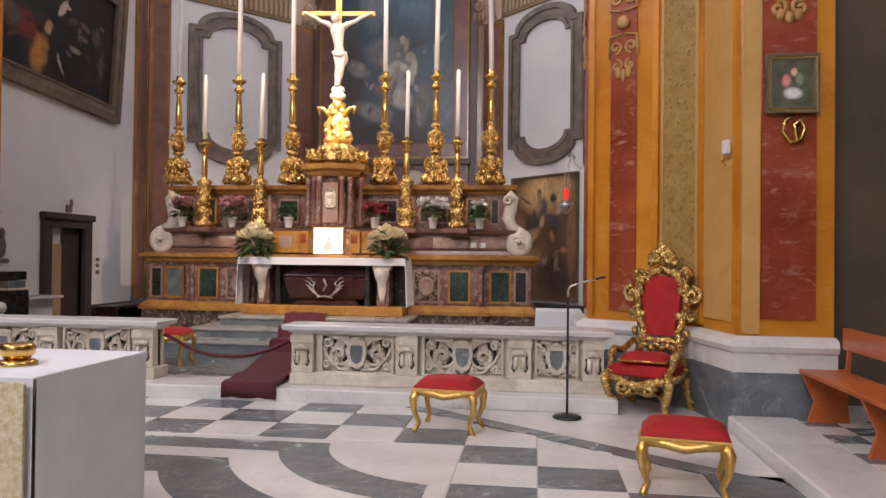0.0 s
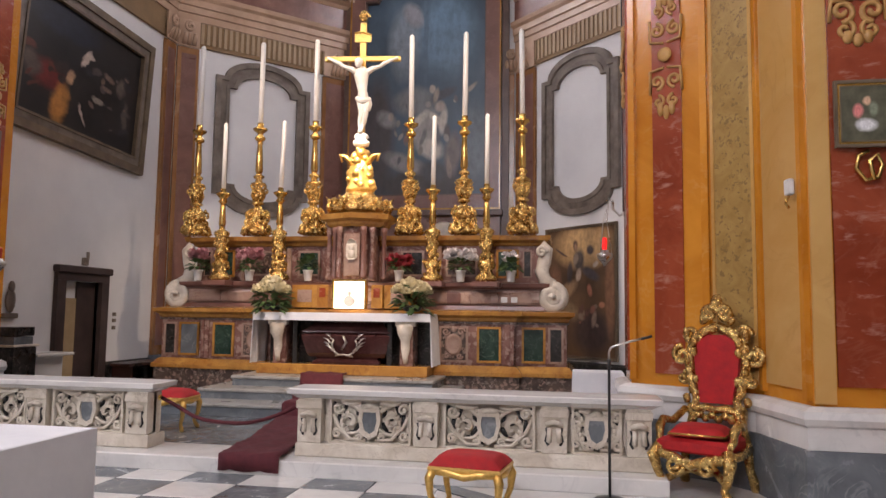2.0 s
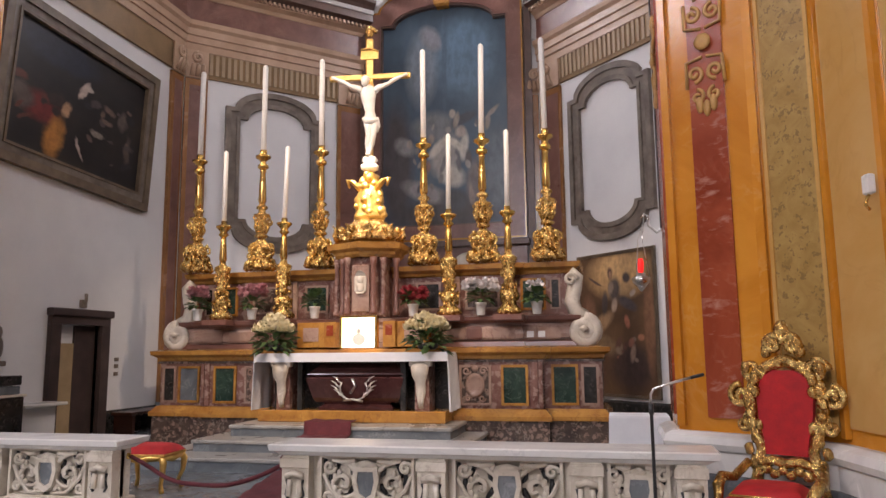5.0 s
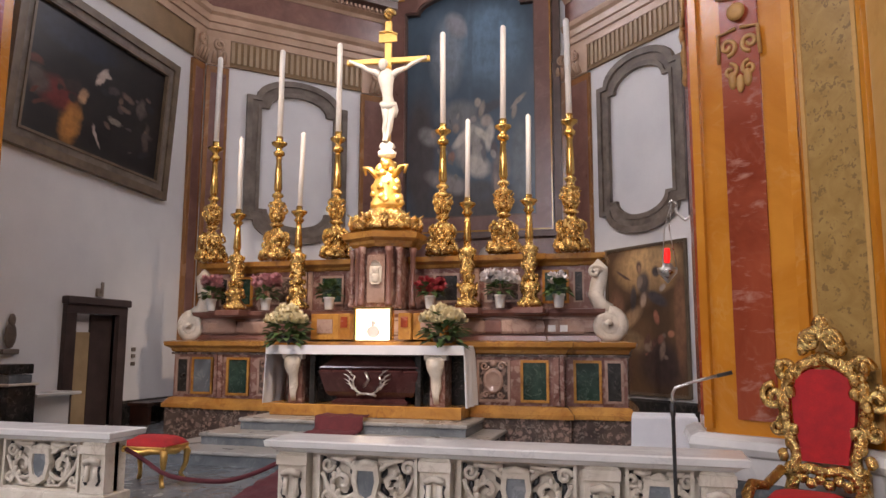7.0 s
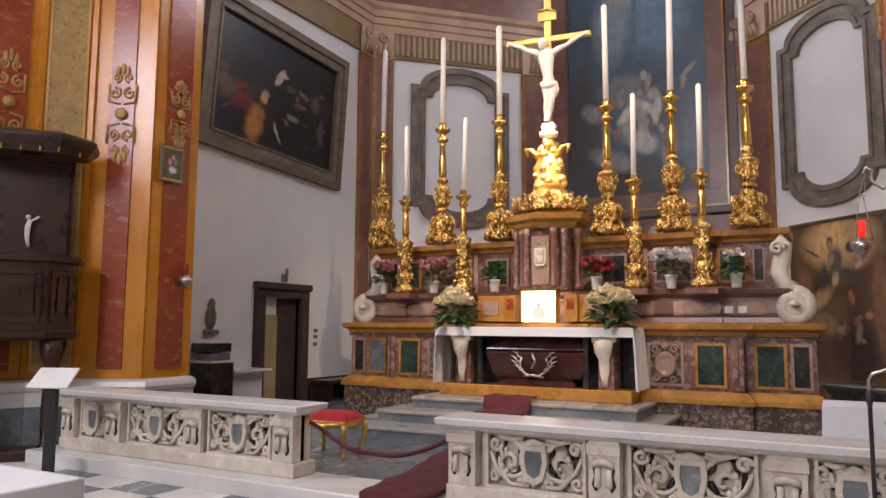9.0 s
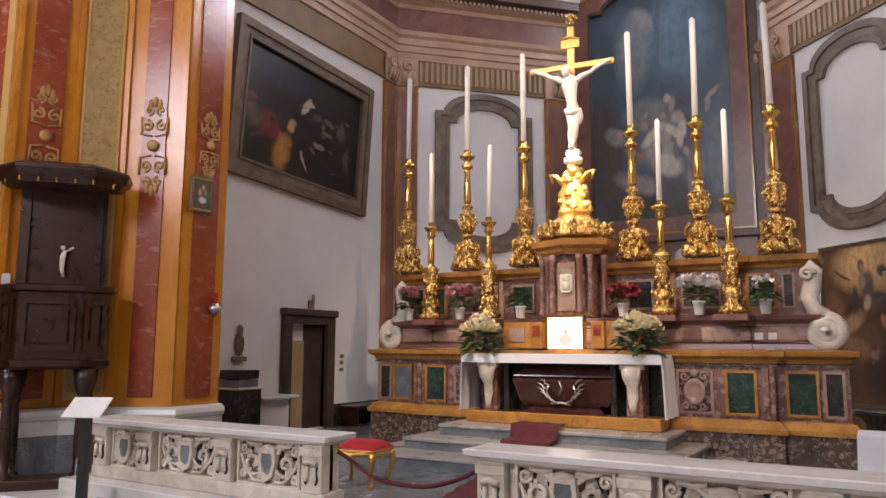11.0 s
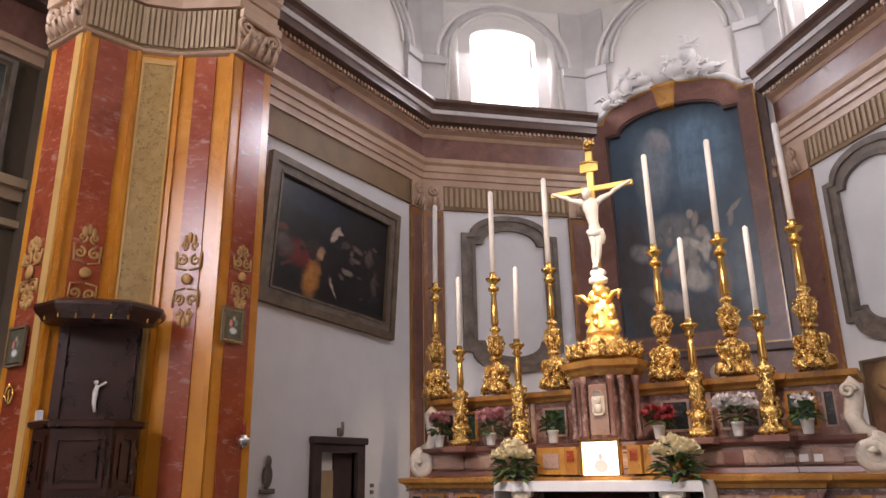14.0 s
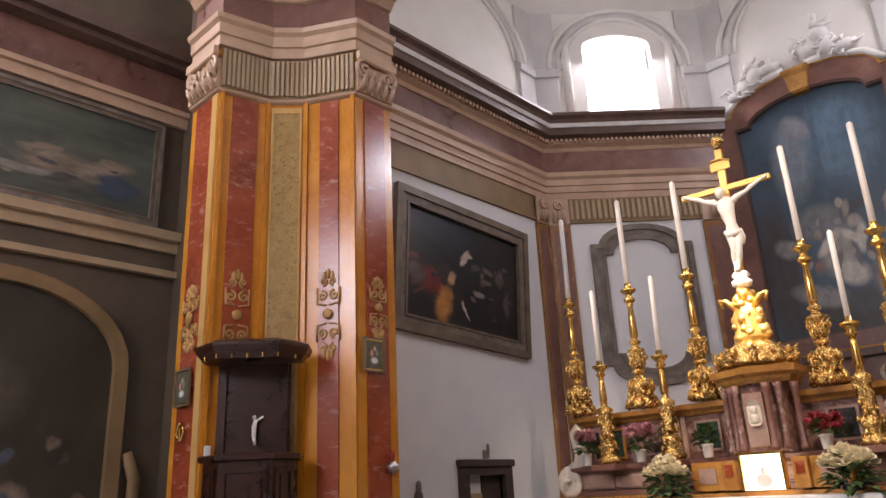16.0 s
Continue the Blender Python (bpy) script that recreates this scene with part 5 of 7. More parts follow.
def rail_gap_shades(w, h):
    """Dark tubes that paint the shade of the holes between the scrolls."""
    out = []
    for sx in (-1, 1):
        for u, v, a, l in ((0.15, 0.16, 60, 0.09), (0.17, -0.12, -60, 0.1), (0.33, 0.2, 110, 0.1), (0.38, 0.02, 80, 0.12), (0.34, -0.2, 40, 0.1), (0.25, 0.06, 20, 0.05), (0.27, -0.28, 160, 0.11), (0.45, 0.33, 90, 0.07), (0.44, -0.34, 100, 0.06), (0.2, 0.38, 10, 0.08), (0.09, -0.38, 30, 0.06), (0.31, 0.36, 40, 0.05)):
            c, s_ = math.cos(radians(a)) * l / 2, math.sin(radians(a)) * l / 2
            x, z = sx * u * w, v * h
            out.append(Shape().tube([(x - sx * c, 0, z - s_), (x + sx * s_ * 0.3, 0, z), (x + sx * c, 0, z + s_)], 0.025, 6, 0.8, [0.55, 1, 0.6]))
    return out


def rail_post(w, h):
    s = Shape().box(-w / 2, w / 2, -0.05, 0.12, -h / 2, h / 2, 0.01)
    s.box(-w / 2 - 0.012, w / 2 + 0.012, -0.07, -0.051, h / 2 - 0.1, h / 2 - 0.02, 0.005)
    s.tube([(-w * 0.3, -0.06, h * 0.12), (0, -0.085, h * 0.18), (w * 0.3, -0.06, h * 0.12)], 0.035, 7, 0.7)
    s.tube([(-w * 0.18, -0.06, h * 0.05), (-w * 0.2, -0.07, -h * 0.25)], 0.025, 6)
    s.tube([(w * 0.18, -0.06, h * 0.05), (w * 0.2, -0.07, -h * 0.25)], 0.025, 6)
    return s


RZ0, RZ1 = 0.28, 0.715
for side in (-1, 1):
    rail = thing("altar_rail", "carved and pierced white marble altar rail with inlaid shields", "altar rail", group="altar rails", kind="")
    def at(x):
        return AX + side * (x - AX)
    x0, x1 = sorted((at(0.86), at(4.3)))
    part("base", Shape().box(x0, x1, 8.2, 8.52, 0.146, RZ0, 0.01), OLD_CARRARA, rail)
    part("cap", Shape().hull([(x0, 8.2), (x1, 8.2), (x1, 8.52), (x0, 8.52)], [(RZ1, -0.01), (RZ1 + 0.03, 0.03), (RZ1 + 0.045, 0.07), (RZ1 + 0.09, 0.08), (RZ1 + 0.1, 0.06)]), CARRARA, rail, "moulded white marble coping")
    part("backing", Shape().box(x0 + 0.02, x1 - 0.02, 8.32, 8.46, RZ0, RZ1), OLD_CARRARA, rail, "aged marble ground of the panels")
    h = RZ1 - RZ0
    for a, b in ((1.19, 2.02), (2.34, 3.22), (3.56, 4.02)):
        c = at((a + b) / 2)
        part("panel", rail_panel(b - a, h).moved(pose(c, 8.28, (RZ0 + RZ1) / 2)), OLD_CARRARA, rail, "pierced scrollwork panel")
        for gp in rail_gap_shades(b - a, h):
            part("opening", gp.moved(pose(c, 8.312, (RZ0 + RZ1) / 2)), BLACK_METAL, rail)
        sh = [(-0.07, 0.095), (0.07, 0.095), (0.08, 0.01), (0.05, -0.085), (0, -0.12), (-0.05, -0.085), (-0.08, 0.01)]
        pl = Shape().add([(x, 8.25, z) for x, z in sh] + [(x, 8.3, z) for x, z in sh], [tuple(range(7)), tuple(range(13, 6, -1))] + [(i, i + 7, (i + 1) % 7 + 7, (i + 1) % 7) for i in range(7)])
        part("shield", pl.moved(pose(c, 0, (RZ0 + RZ1) / 2)), BARDIGLIO, rail, "grey marble shield inlay")
    for a, b in ((0.88, 1.12), (2.06, 2.29), (3.28, 3.52), (4.06, 4.28)):
        c = at((a + b) / 2)
        part("post", rail_post(b - a, h).moved(pose(c, 8.25, (RZ0 + RZ1) / 2)), OLD_CARRARA, rail)
        # black tubes on the solid post, painted in for shaded holes
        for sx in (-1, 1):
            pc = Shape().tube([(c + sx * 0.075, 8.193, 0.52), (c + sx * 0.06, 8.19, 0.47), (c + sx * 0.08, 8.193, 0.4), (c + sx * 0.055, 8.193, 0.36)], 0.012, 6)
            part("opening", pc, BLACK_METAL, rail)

rp = Shape()
pts = [(-0.73 + 1.57 * i / 16, 8.42 + 0.03 * math.sin(i), 0.64 - 0.24 * (1 - ((i - 8) / 8) ** 2)) for i in range(17)]
rope = thing("barrier_rope", "dark red velvet rope slung between the altar rails", "rope")
part("cord", rp.tube(pts, 0.02, 8), CARPET, rope)
for x in (-0.76, 0.87):
    part("hook", Shape().ball((x, 8.42, 0.64), 0.03), BRASS, rope, "brass hook")

# carpet runner up the steps
cs = Shape()
PROF = [(7.94, 0.0), (7.945, 0.15), (10.55, 0.145), (10.6, 0.15), (10.605, 0.305), (11.1, 0.306), (11.105, 0.456), (11.53, 0.457), (11.535, 0.607), (11.95, 0.608)]
out = []
dens = []
for (ya, za), (yb, zb) in zip(PROF, PROF[1:]):
    k = max(1, int((yb - ya) / 0.12))
    dens += [(ya + (yb - ya) * i / k, za + (zb - za) * i / k) for i in range(k)]
dens.append(PROF[-1])
N = 10
for i, (y, z) in enumerate(dens):
    t = (y - 7.94) / 4
    xa, xb = 0.2 - 0.68 * t, 0.82 - 0.64 * t
    for j in range(N + 1):
        wv = 0.018 * math.sin(j * 1.3 + y * 5) + 0.012 * math.sin(y * 11)
        out.append((xa + (xb - xa) * j / N + 0.03 * math.sin(y * 2.3), y - 0.004, z + 0.02 + abs(wv)))
f = [(i * (N + 1) + j, i * (N + 1) + j + 1, (i + 1) * (N + 1) + j + 1, (i + 1) * (N + 1) + j) for i in range(len(dens) - 1) for j in range(N)]
cs.add(out, f, True)
carpet = new("carpet_runner", cs.mesh("carpet_runner", CARPET))
so = carpet.modifiers.new("thick", "SOLIDIFY")
so.thickness, so.offset = 0.012, -1
tagged(carpet, "rumpled wine-red carpet runner on the altar steps", "carpet")


# ---- stools and throne ----
def stool(m):
    o = thing("stool", "gilded stool with a domed red velvet seat", "stool", m, "gilded stools")
    for sx in (-1, 1):
        for sy in (-1, 1):
            x, y = sx * 0.25, sy * 0.19
            part("leg", Shape().tube([(x, y, 0.37), (x + sx * 0.03, y + sy * 0.03, 0.3), (x + sx * 0.02, y + sy * 0.02, 0.18), (x - sx * 0.015, y - sy * 0.015, 0.08), (x + sx * 0.015, y + sy * 0.015, 0.015), (x + sx * 0.025, y + sy * 0.025, 0.0)], 0.03, 8, 1, [1.2, 1.25, 0.85, 0.7, 0.85, 0.75]), GOLD_LEAF, o)
    for sy in (-1, 1):
        ap = Shape().tube([(-0.25, sy * 0.2, 0.36), (-0.12, sy * 0.21, 0.35), (0, sy * 0.21, 0.325), (0.12, sy * 0.21, 0.35), (0.25, sy * 0.2, 0.36)], 0.03, 8, 1.1)
        part("apron", ap, GOLD_LEAF, o)
    for sx in (-1, 1):
        ap = Shape().tube([(sx * 0.26, -0.19, 0.36), (sx * 0.27, 0, 0.33), (sx * 0.26, 0.19, 0.36)], 0.03, 8, 1.1)
        part("apron", ap, GOLD_LEAF, o)
    part("seat_frame", Shape().box(-0.29, 0.29, -0.23, 0.23, 0.36, 0.395, 0.008), GOLD_LEAF, o)
    cu = Shape()
    n, v = 12, []
    for i in range(n + 1):
        for j in range(n + 1):
            a, b = 2 * i / n - 1, 2 * j / n - 1
            z = 0.4 + 0.085 * (max(0, 1 - a ** 4) * max(0, 1 - b ** 4)) ** 0.5
            v.append((a * 0.285, b * 0.225, z))
    fs = [(i * (n + 1) + j, (i + 1) * (n + 1) + j, (i + 1) * (n + 1) + j + 1, i * (n + 1) + j + 1) for i in range(n) for j in range(n)]
    cu.add(v, fs, True)
    cu.box(-0.285, 0.285, -0.225, 0.225, 0.396, 0.401)
    part("cushion", cu, VELVET, o, "domed red velvet cushion")
    return o


s0 = stool(pose(2.78, 7.05, 0.0, 0, 0, -8))
copy_thing(s0, pose(4.58, 5.55, 0.0, 0, 0, -10))
copy_thing(s0, pose(-1.27, 9.5, 0.132, 0, 0, 4))

th = thing("throne", "richly carved gilded throne with red velvet back and seat", "throne", pose(4.74, 8.22, 0.0, 0, 0, -30))
for sx in (-1, 1):
    part("leg", Shape().tube([(sx * 0.3, -0.28, 0.42), (sx * 0.34, -0.33, 0.34), (sx * 0.31, -0.3, 0.2), (sx * 0.27, -0.28, 0.1), (sx * 0.33, -0.34, 0.03), (sx * 0.3, -0.36, 0.0)], 0.045, 8, 1, [1.2, 1.3, 0.9, 0.8, 1.2, 1]), GILT, th)
    part("leg", Shape().tube([(sx * 0.28, 0.28, 0.42), (sx * 0.3, 0.3, 0.2), (sx * 0.33, 0.36, 0.03), (sx * 0.33, 0.38, 0.0)], 0.045, 8, 1, [1.1, 0.9, 1.1, 1]), GILT, th)
    arm = Shape().tube([(sx * 0.3, -0.28, 0.44), (sx * 0.33, -0.2, 0.5), (sx * 0.33, -0.2, 0.58), (sx * 0.34, -0.1, 0.63), (sx * 0.32, 0.08, 0.6), (sx * 0.27, 0.26, 0.7)], 0.035, 8, 1, [1, 0.9, 1.2, 1.1, 1, 1])
    part("armrest", arm, GILT, th)
    st = Shape().tube([(sx * 0.27, -0.2, 0.12), (sx * 0.12, -0.05, 0.2), (0, 0, 0.16)], 0.035, 7)
    part("stretcher", st, GILT, th)
    po = Shape().tube([(sx * 0.27, 0.3, 0.4), (sx * 0.22, 0.31, 0.62), (sx * 0.19, 0.33, 0.8), (sx * 0.25, 0.35, 0.98), (sx * 0.27, 0.37, 1.15), (sx * 0.24, 0.38, 1.3), (sx * 0.14, 0.39, 1.42), (0, 0.39, 1.48)], 0.045, 9, 1, [1.2, 1, 0.9, 1, 1.1, 1.1, 1.1, 1.2])
    for k in range(9):
        z = 0.7 + 0.09 * k
        po.ball((sx * (0.24 + 0.045 * math.sin(k * 1.7)), 0.33, z), 0.04, 0.03, 0.05, 8, 5, 0.35)
    po.tube(spiral(sx * 0.34, 1.2, 0.09, 1.4, math.pi / 2, -sx, y=0.36), 0.03, 7)
    po.tube(spiral(sx * 0.32, 0.98, 0.06, 1.3, math.pi / 2, sx, y=0.35), 0.025, 7)
    po.tube(spiral(sx * 0.24, 1.4, 0.09, 1.3, 0, sx, y=0.37), 0.03, 7)
    part("back_post", po, GILT, th)
cr = Shape()
for k in range(16):
    a = math.pi * (0.08 + 0.84 * k / 15)
    part("crest_leaf", Shape().ball((0.13 * math.cos(a), 0.38, 1.5 + 0.17 * math.sin(a)), 0.045, 0.035, 0.05, 8, 5, 0.35), GILT, th)
cr.tube(spiral(-0.07, 1.6, 0.08, 1.4, 0, 1, y=0.37), 0.03, 7)
cr.tube(spiral(0.07, 1.6, 0.08, 1.4, math.pi, -1, y=0.37), 0.03, 7)
cr.ball((0, 0.38, 1.72), 0.055, 0.04, 0.07, 9, 6, 0.3)
part("crest", cr, GILT, th, "carved gilded crest")
bp = [(-0.15, 0.76), (0.15, 0.76), (0.16, 0.86), (0.2, 1.05), (0.21, 1.2), (0.17, 1.34), (0.08, 1.4), (-0.08, 1.4), (-0.17, 1.34), (-0.21, 1.2), (-0.2, 1.05), (-0.16, 0.86)]
m_ = len(bp)
pad = Shape().add([(x, 0.31 + 0.07 * (z - 0.76), z) for x, z in bp] + [(x, 0.38 + 0.05 * (z - 0.76), z) for x, z in bp], [tuple(range(m_)), tuple(range(2 * m_ - 1, m_ - 1, -1))] + [(i, i + m_, (i + 1) % m_ + m_, (i + 1) % m_) for i in range(m_)])
part("back_pad", pad, VELVET, th, "red velvet back pad")
rl = Shape().tube([(-0.26, 0.31, 0.66), (-0.1, 0.3, 0.72), (0, 0.3, 0.7), (0.1, 0.3, 0.72), (0.26, 0.31, 0.66)], 0.04, 8)
for k in range(8):
    rl.ball((-0.21 + 0.06 * k, 0.29, 0.62 + 0.03 * (k % 2)), 0.045, 0.03, 0.04, 8, 5, 0.3)
part("back_rail", rl, GILT, th)
sf = Shape().tube([(-0.32, -0.31, 0.37), (-0.15, -0.33, 0.34), (0, -0.34, 0.29), (0.15, -0.33, 0.34), (0.32, -0.31, 0.37)], 0.045, 8)
for sx in (-1, 1):
    sf.tube([(sx * 0.32, -0.3, 0.38), (sx * 0.33, 0, 0.36), (sx * 0.3, 0.3, 0.38)], 0.04, 8)
    sf.tube(spiral(sx * 0.14, 0.27, 0.08, 1.4, 0, sx, y=-0.34), 0.025, 6)
part("seat_frame", sf, GILT, th)
part("seat", Shape().hull([(-0.29, -0.29), (0.29, -0.29), (0.26, 0.28), (-0.26, 0.28)], [(0.38, 0), (0.4, 0.02), (0.47, 0.02), (0.5, -0.02)]), VELVET, th, "red velvet seat")
cushion = Shape()
n, v = 12, []
for i in range(n + 1):
    for j in range(n + 1):
        a, b = 2 * i / n - 1, 2 * j / n - 1
        v.append((a * 0.24, b * 0.23, 0.07 * (max(0, 1 - a ** 4) * max(0, 1 - b ** 4)) ** 0.5))
v += [(a, b, -0.6 * c) for a, b, c in v]
g = [(i * (n + 1) + j, (i + 1) * (n + 1) + j, (i + 1) * (n + 1) + j + 1, i * (n + 1) + j + 1) for i in range(n) for j in range(n)]
cushion.add(v, g + [tuple(q + (n + 1) ** 2 for q in reversed(h)) for h in g], True)
cm = thing("seat_cushion", "loose bright red cushion lying on the throne", "cushion", pose(4.74, 8.22, 0, 0, 0, -30) @ pose(0, -0.08, 0.545, 0, 0, 12))
part("cover", cushion, VELVET, cm)
br = Shape()
edge = [(-0.24, -0.23, 0), (0.24, -0.23, 0), (0.24, 0.23, 0), (-0.24, 0.23, 0), (-0.24, -0.23, 0)]
part("piping", br.tube(edge, 0.009, 6), BRASS, cm, "gold braid piping")

# ---- microphone stand ----
mic = thing("microphone_stand", "black microphone stand with a thin bent gooseneck", "microphone stand", pose(3.88, 7.69, 0))
part("base", Shape().lathe([(0.14, 0), (0.145, 0.015), (0.12, 0.03), (0.02, 0.04)], 24), BLACK_METAL, mic)
part("pole", Shape().lathe([(0.012, 0.03), (0.012, 1.12), (0.017, 1.13), (0.017, 1.2)], 10), BLACK_METAL, mic)
part("gooseneck", Shape().tube([(0, 0, 1.2), (0, 0, 1.26), (0.02, 0, 1.3), (0.1, 0, 1.33), (0.28, 0, 1.38)], 0.009, 8), SILVER, mic, "pale metal gooseneck")
part("capsule", Shape().tube([(0.27, 0, 1.377), (0.36, 0, 1.4)], 0.012, 8), BLACK_METAL, mic)

# ---- free-standing altar with white cloth ----
ta = thing("front_altar", "free-standing altar table under a white cloth", "altar table")
part("top", Shape().box(-1.55, 1.08, 3.72, 4.68, 0.86, 0.94), OLD_CARRARA, ta)
for x in (-1.3, 0.75):
    part("support", Shape().box(x - 0.15, x + 0.15, 3.85, 4.45, -0.012, 0.86), OLD_CARRARA, ta)
fc = Shape()
fc.hull([(-1.57, 3.7), (1.1, 3.7), (1.1, 4.7), (-1.57, 4.7)], [(0.941, 0.0), (0.95, 0.006), (0.955, 0.0)])
for k, (p, q) in enumerate((((-1.58, 3.69), (1.11, 3.69)), ((1.11, 3.69), (1.11, 4.71)), ((1.11, 4.71), (-1.58, 4.71)))):
    d = Vector((q[0] - p[0], q[1] - p[1]))
    n, L = int(d.length / 0.04), d.length
    d.normalize()
    nr = Vector((d.y, -d.x))
    vv = []
    for i in range(n + 1):
        for j in range(13):
            t = j / 12
            off = 0.012 + (0.012 + 0.012 * math.sin(i * 0.3 + k) + 0.008 * math.sin(i * 0.13)) * t * math.sin(math.pi * i / n) ** 0.4
            vv.append((p[0] + d.x * L * i / n + nr.x * off, p[1] + d.y * L * i / n + nr.y * off, 0.953 - 0.9 * t))
    fc.add(vv, [(i * 13 + j, (i + 1) * 13 + j, (i + 1) * 13 + j + 1, i * 13 + j + 1) for i in range(n) for j in range(12)], True)
tagged(new("table_cloth", fc.mesh("table_cloth", LINEN)), "white cloth falling to the floor round the front altar", "cloth")
lc = Shape().box(0.6, 1.1, 3.625, 3.645, 0.06, 0.935)
tagged(new("lace_front", lc.mesh("lace_front", LACE)), "gold and white lace antependium strip", "lace")
bh = thing("brass_stand", "small brass pyx stand on the white altar cloth", "brass stand", pose(0.74, 4.05, 0.957))
part("base", Shape().lathe([(0.1, 0), (0.105, 0.01), (0.09, 0.025), (0.07, 0.03)], 18), BRASS, bh)
part("bowl", Shape().lathe([(0.06, 0.03), (0.085, 0.06), (0.09, 0.1), (0.08, 0.115), (0.04, 0.12)], 18, lobes=9, amp=0.03), BRASS, bh)

# ---- bench in the right transept ----
be = thing("bench", "orange varnished wooden bench with a plank back", "bench")
part("seat", Shape().box(5.97, 6.36, 4.9, 7.45, 0.545, 0.585, 0.008), ORANGE_WOOD, be)
part("backrest", Shape().box(6.35, 6.385, 4.9, 7.45, 0.77, 0.97, 0.008), ORANGE_WOOD, be)
for y in (7.38, 6.15, 4.97):
    side = [(6.02, 0.106), (6.38, 0.106), (6.36, 0.3), (6.38, 0.55), (6.41, 0.97), (6.385, 0.97), (6.35, 0.6), (5.97, 0.545), (6.08, 0.3)]
    v = [(x, y - 0.02, z) for x, z in side] + [(x, y + 0.02, z) for x, z in side]
    k = len(side)
    part("end_panel", Shape().add(v, [tuple(range(k)), tuple(range(2 * k - 1, k - 1, -1))] + [(i, i + k, (i + 1) % k + k, (i + 1) % k) for i in range(k)]), ORANGE_WOOD, be)

# ---- sign lectern ----
lt = thing("sign_stand", "black post with a tilted white information card", "sign stand", pose(-3.3, 7.5, 0, 0, 0, 25))
part("base", Shape().box(-0.18, 0.18, -0.15, 0.15, -0.012, 0.02, 0.006), BLACK_METAL, lt)
part("post", Shape().box(-0.05, 0.05, -0.03, 0.03, 0.02, 0.97, 0.006), BLACK_METAL, lt)
part("card", Shape().box(-0.21, 0.21, -0.15, 0.15, -0.008, 0.008, 0.003), PAPER, lt, "tilted white card", pose(0, 0, 1.01, 38, 0, 0))

# ---- cloth-covered side table by the right pier ----
sd = thing("credence_table", "small side table under a white cloth", "table")
part("top", Shape().box(3.58, 4.18, 10.45, 10.9, 0.83, 0.855), WALNUT, sd)
for x in (3.62, 4.12):
    for y in (10.5, 10.84):
        part("leg", Shape().box(x, x + 0.04, y, y + 0.04, 0.13, 0.83), WALNUT, sd)
cl = Shape().hull([(3.57, 10.44), (4.19, 10.44), (4.19, 10.91), (3.57, 10.91)], [(0.42, 0.03), (0.6, 0.012), (0.85, 0.004), (0.868, -0.004)])
tagged(new("side_table_cloth", cl.mesh("side_table_cloth", LINEN)), "white cloth over the side table", "cloth")

# ---- paintings and frames ----
def rect(x0, x1, z0, z1):
    return [(x0, z0), (x1, z0), (x1, z1), (x0, z1)]


def framed_picture(name, label, m, w, h, fw, material, frame_mat, inner_mat=None, depth=0.09):
    """Centre at m's origin; local x to the viewer's right, -y towards the room."""
    o = thing(name, label, "painting", m)
    part("canvas", Shape().box(-w / 2 + fw * 0.8, w / 2 - fw * 0.8, -0.03, -0.004, -h / 2 + fw * 0.8, h / 2 - fw * 0.8), material, o, "dark painted canvas")
    a, b, c = 1.0, 0.62, 0.25
    fr = ring(Shape(), rect(-w / 2, w / 2, -h / 2, h / 2), rect(-w / 2 + fw * 0.45, w / 2 - fw * 0.45, -h / 2 + fw * 0.45, h / 2 - fw * 0.45), -depth, -0.003)
    part("frame", fr, frame_mat, o)
    k = fw * 0.45
    fr = ring(Shape(), rect(-w / 2 + k, w / 2 - k, -h / 2 + k, h / 2 - k), rect(-w / 2 + fw * 0.85, w / 2 - fw * 0.85, -h / 2 + fw * 0.85, h / 2 - fw * 0.85), -depth * 0.7, -0.003)
    part("inner_frame", fr, inner_mat or frame_mat, o)
    k = fw * 0.85
    fr = ring(Shape(), rect(-w / 2 + k, w / 2 - k, -h / 2 + k, h / 2 - k), rect(-w / 2 + fw, w / 2 - fw, -h / 2 + fw, h / 2 - fw), -depth * 0.85, -0.003)
    part("sight_edge", fr, frame_mat, o)
    return o


BISTRE = [(0.3, (0.006, 0.006, 0.007)), (0.6, (0.018, 0.014, 0.012)), (0.8, (0.03, 0.022, 0.016))]
SCENE_LEFT = canvas("night_scene_canvas", BISTRE, [(-0.4, 0.7, 0.7, 0.3, 0, (0.008, 0.011, 0.02)), (-0.55, -0.25, 0.3, 0.28, 20, (0.10, 0.012, 0.01)), (-0.8, -0.2, 0.16, 0.2, 0, (0.06, 0.045, 0.035)), (-0.35, -0.6, 0.18, 0.42, 10, (0.28, 0.12, 0.025)), (-0.22, -0.12, 0.09, 0.12, 0, (0.30, 0.18, 0.1)), (-0.02, 0.3, 0.06, 0.22, 20, (0.32, 0.26, 0.22)), (0.06, 0.38, 0.1, 0.05, 0, (0.30, 0.25, 0.21)), (0.25, -0.25, 0.14, 0.07, 10, (0.16, 0.14, 0.11)), (0.0, -0.62, 0.03, 0.2, -20, (0.25, 0.2, 0.17)), (0.65, 0.15, 0.1, 0.2, 0, (0.07, 0.055, 0.045)), (0.75, -0.3, 0.06, 0.3, 0, (0.06, 0.045, 0.035)), (0.3, 0.1, 0.06, 0.08, 0, (0.09, 0.06, 0.04))] + strokes(3, 16, (0.0, 0.85, -0.7, 0.4), [(0.05, 0.04, 0.035), (0.012, 0.012, 0.014), (0.09, 0.06, 0.045)], (0.04, 0.13)) + strokes(4, 8, (-0.9, -0.3, -0.6, 0.1), [(0.07, 0.02, 0.012), (0.02, 0.012, 0.01)], (0.06, 0.16)), 0.35, gain=1.7)
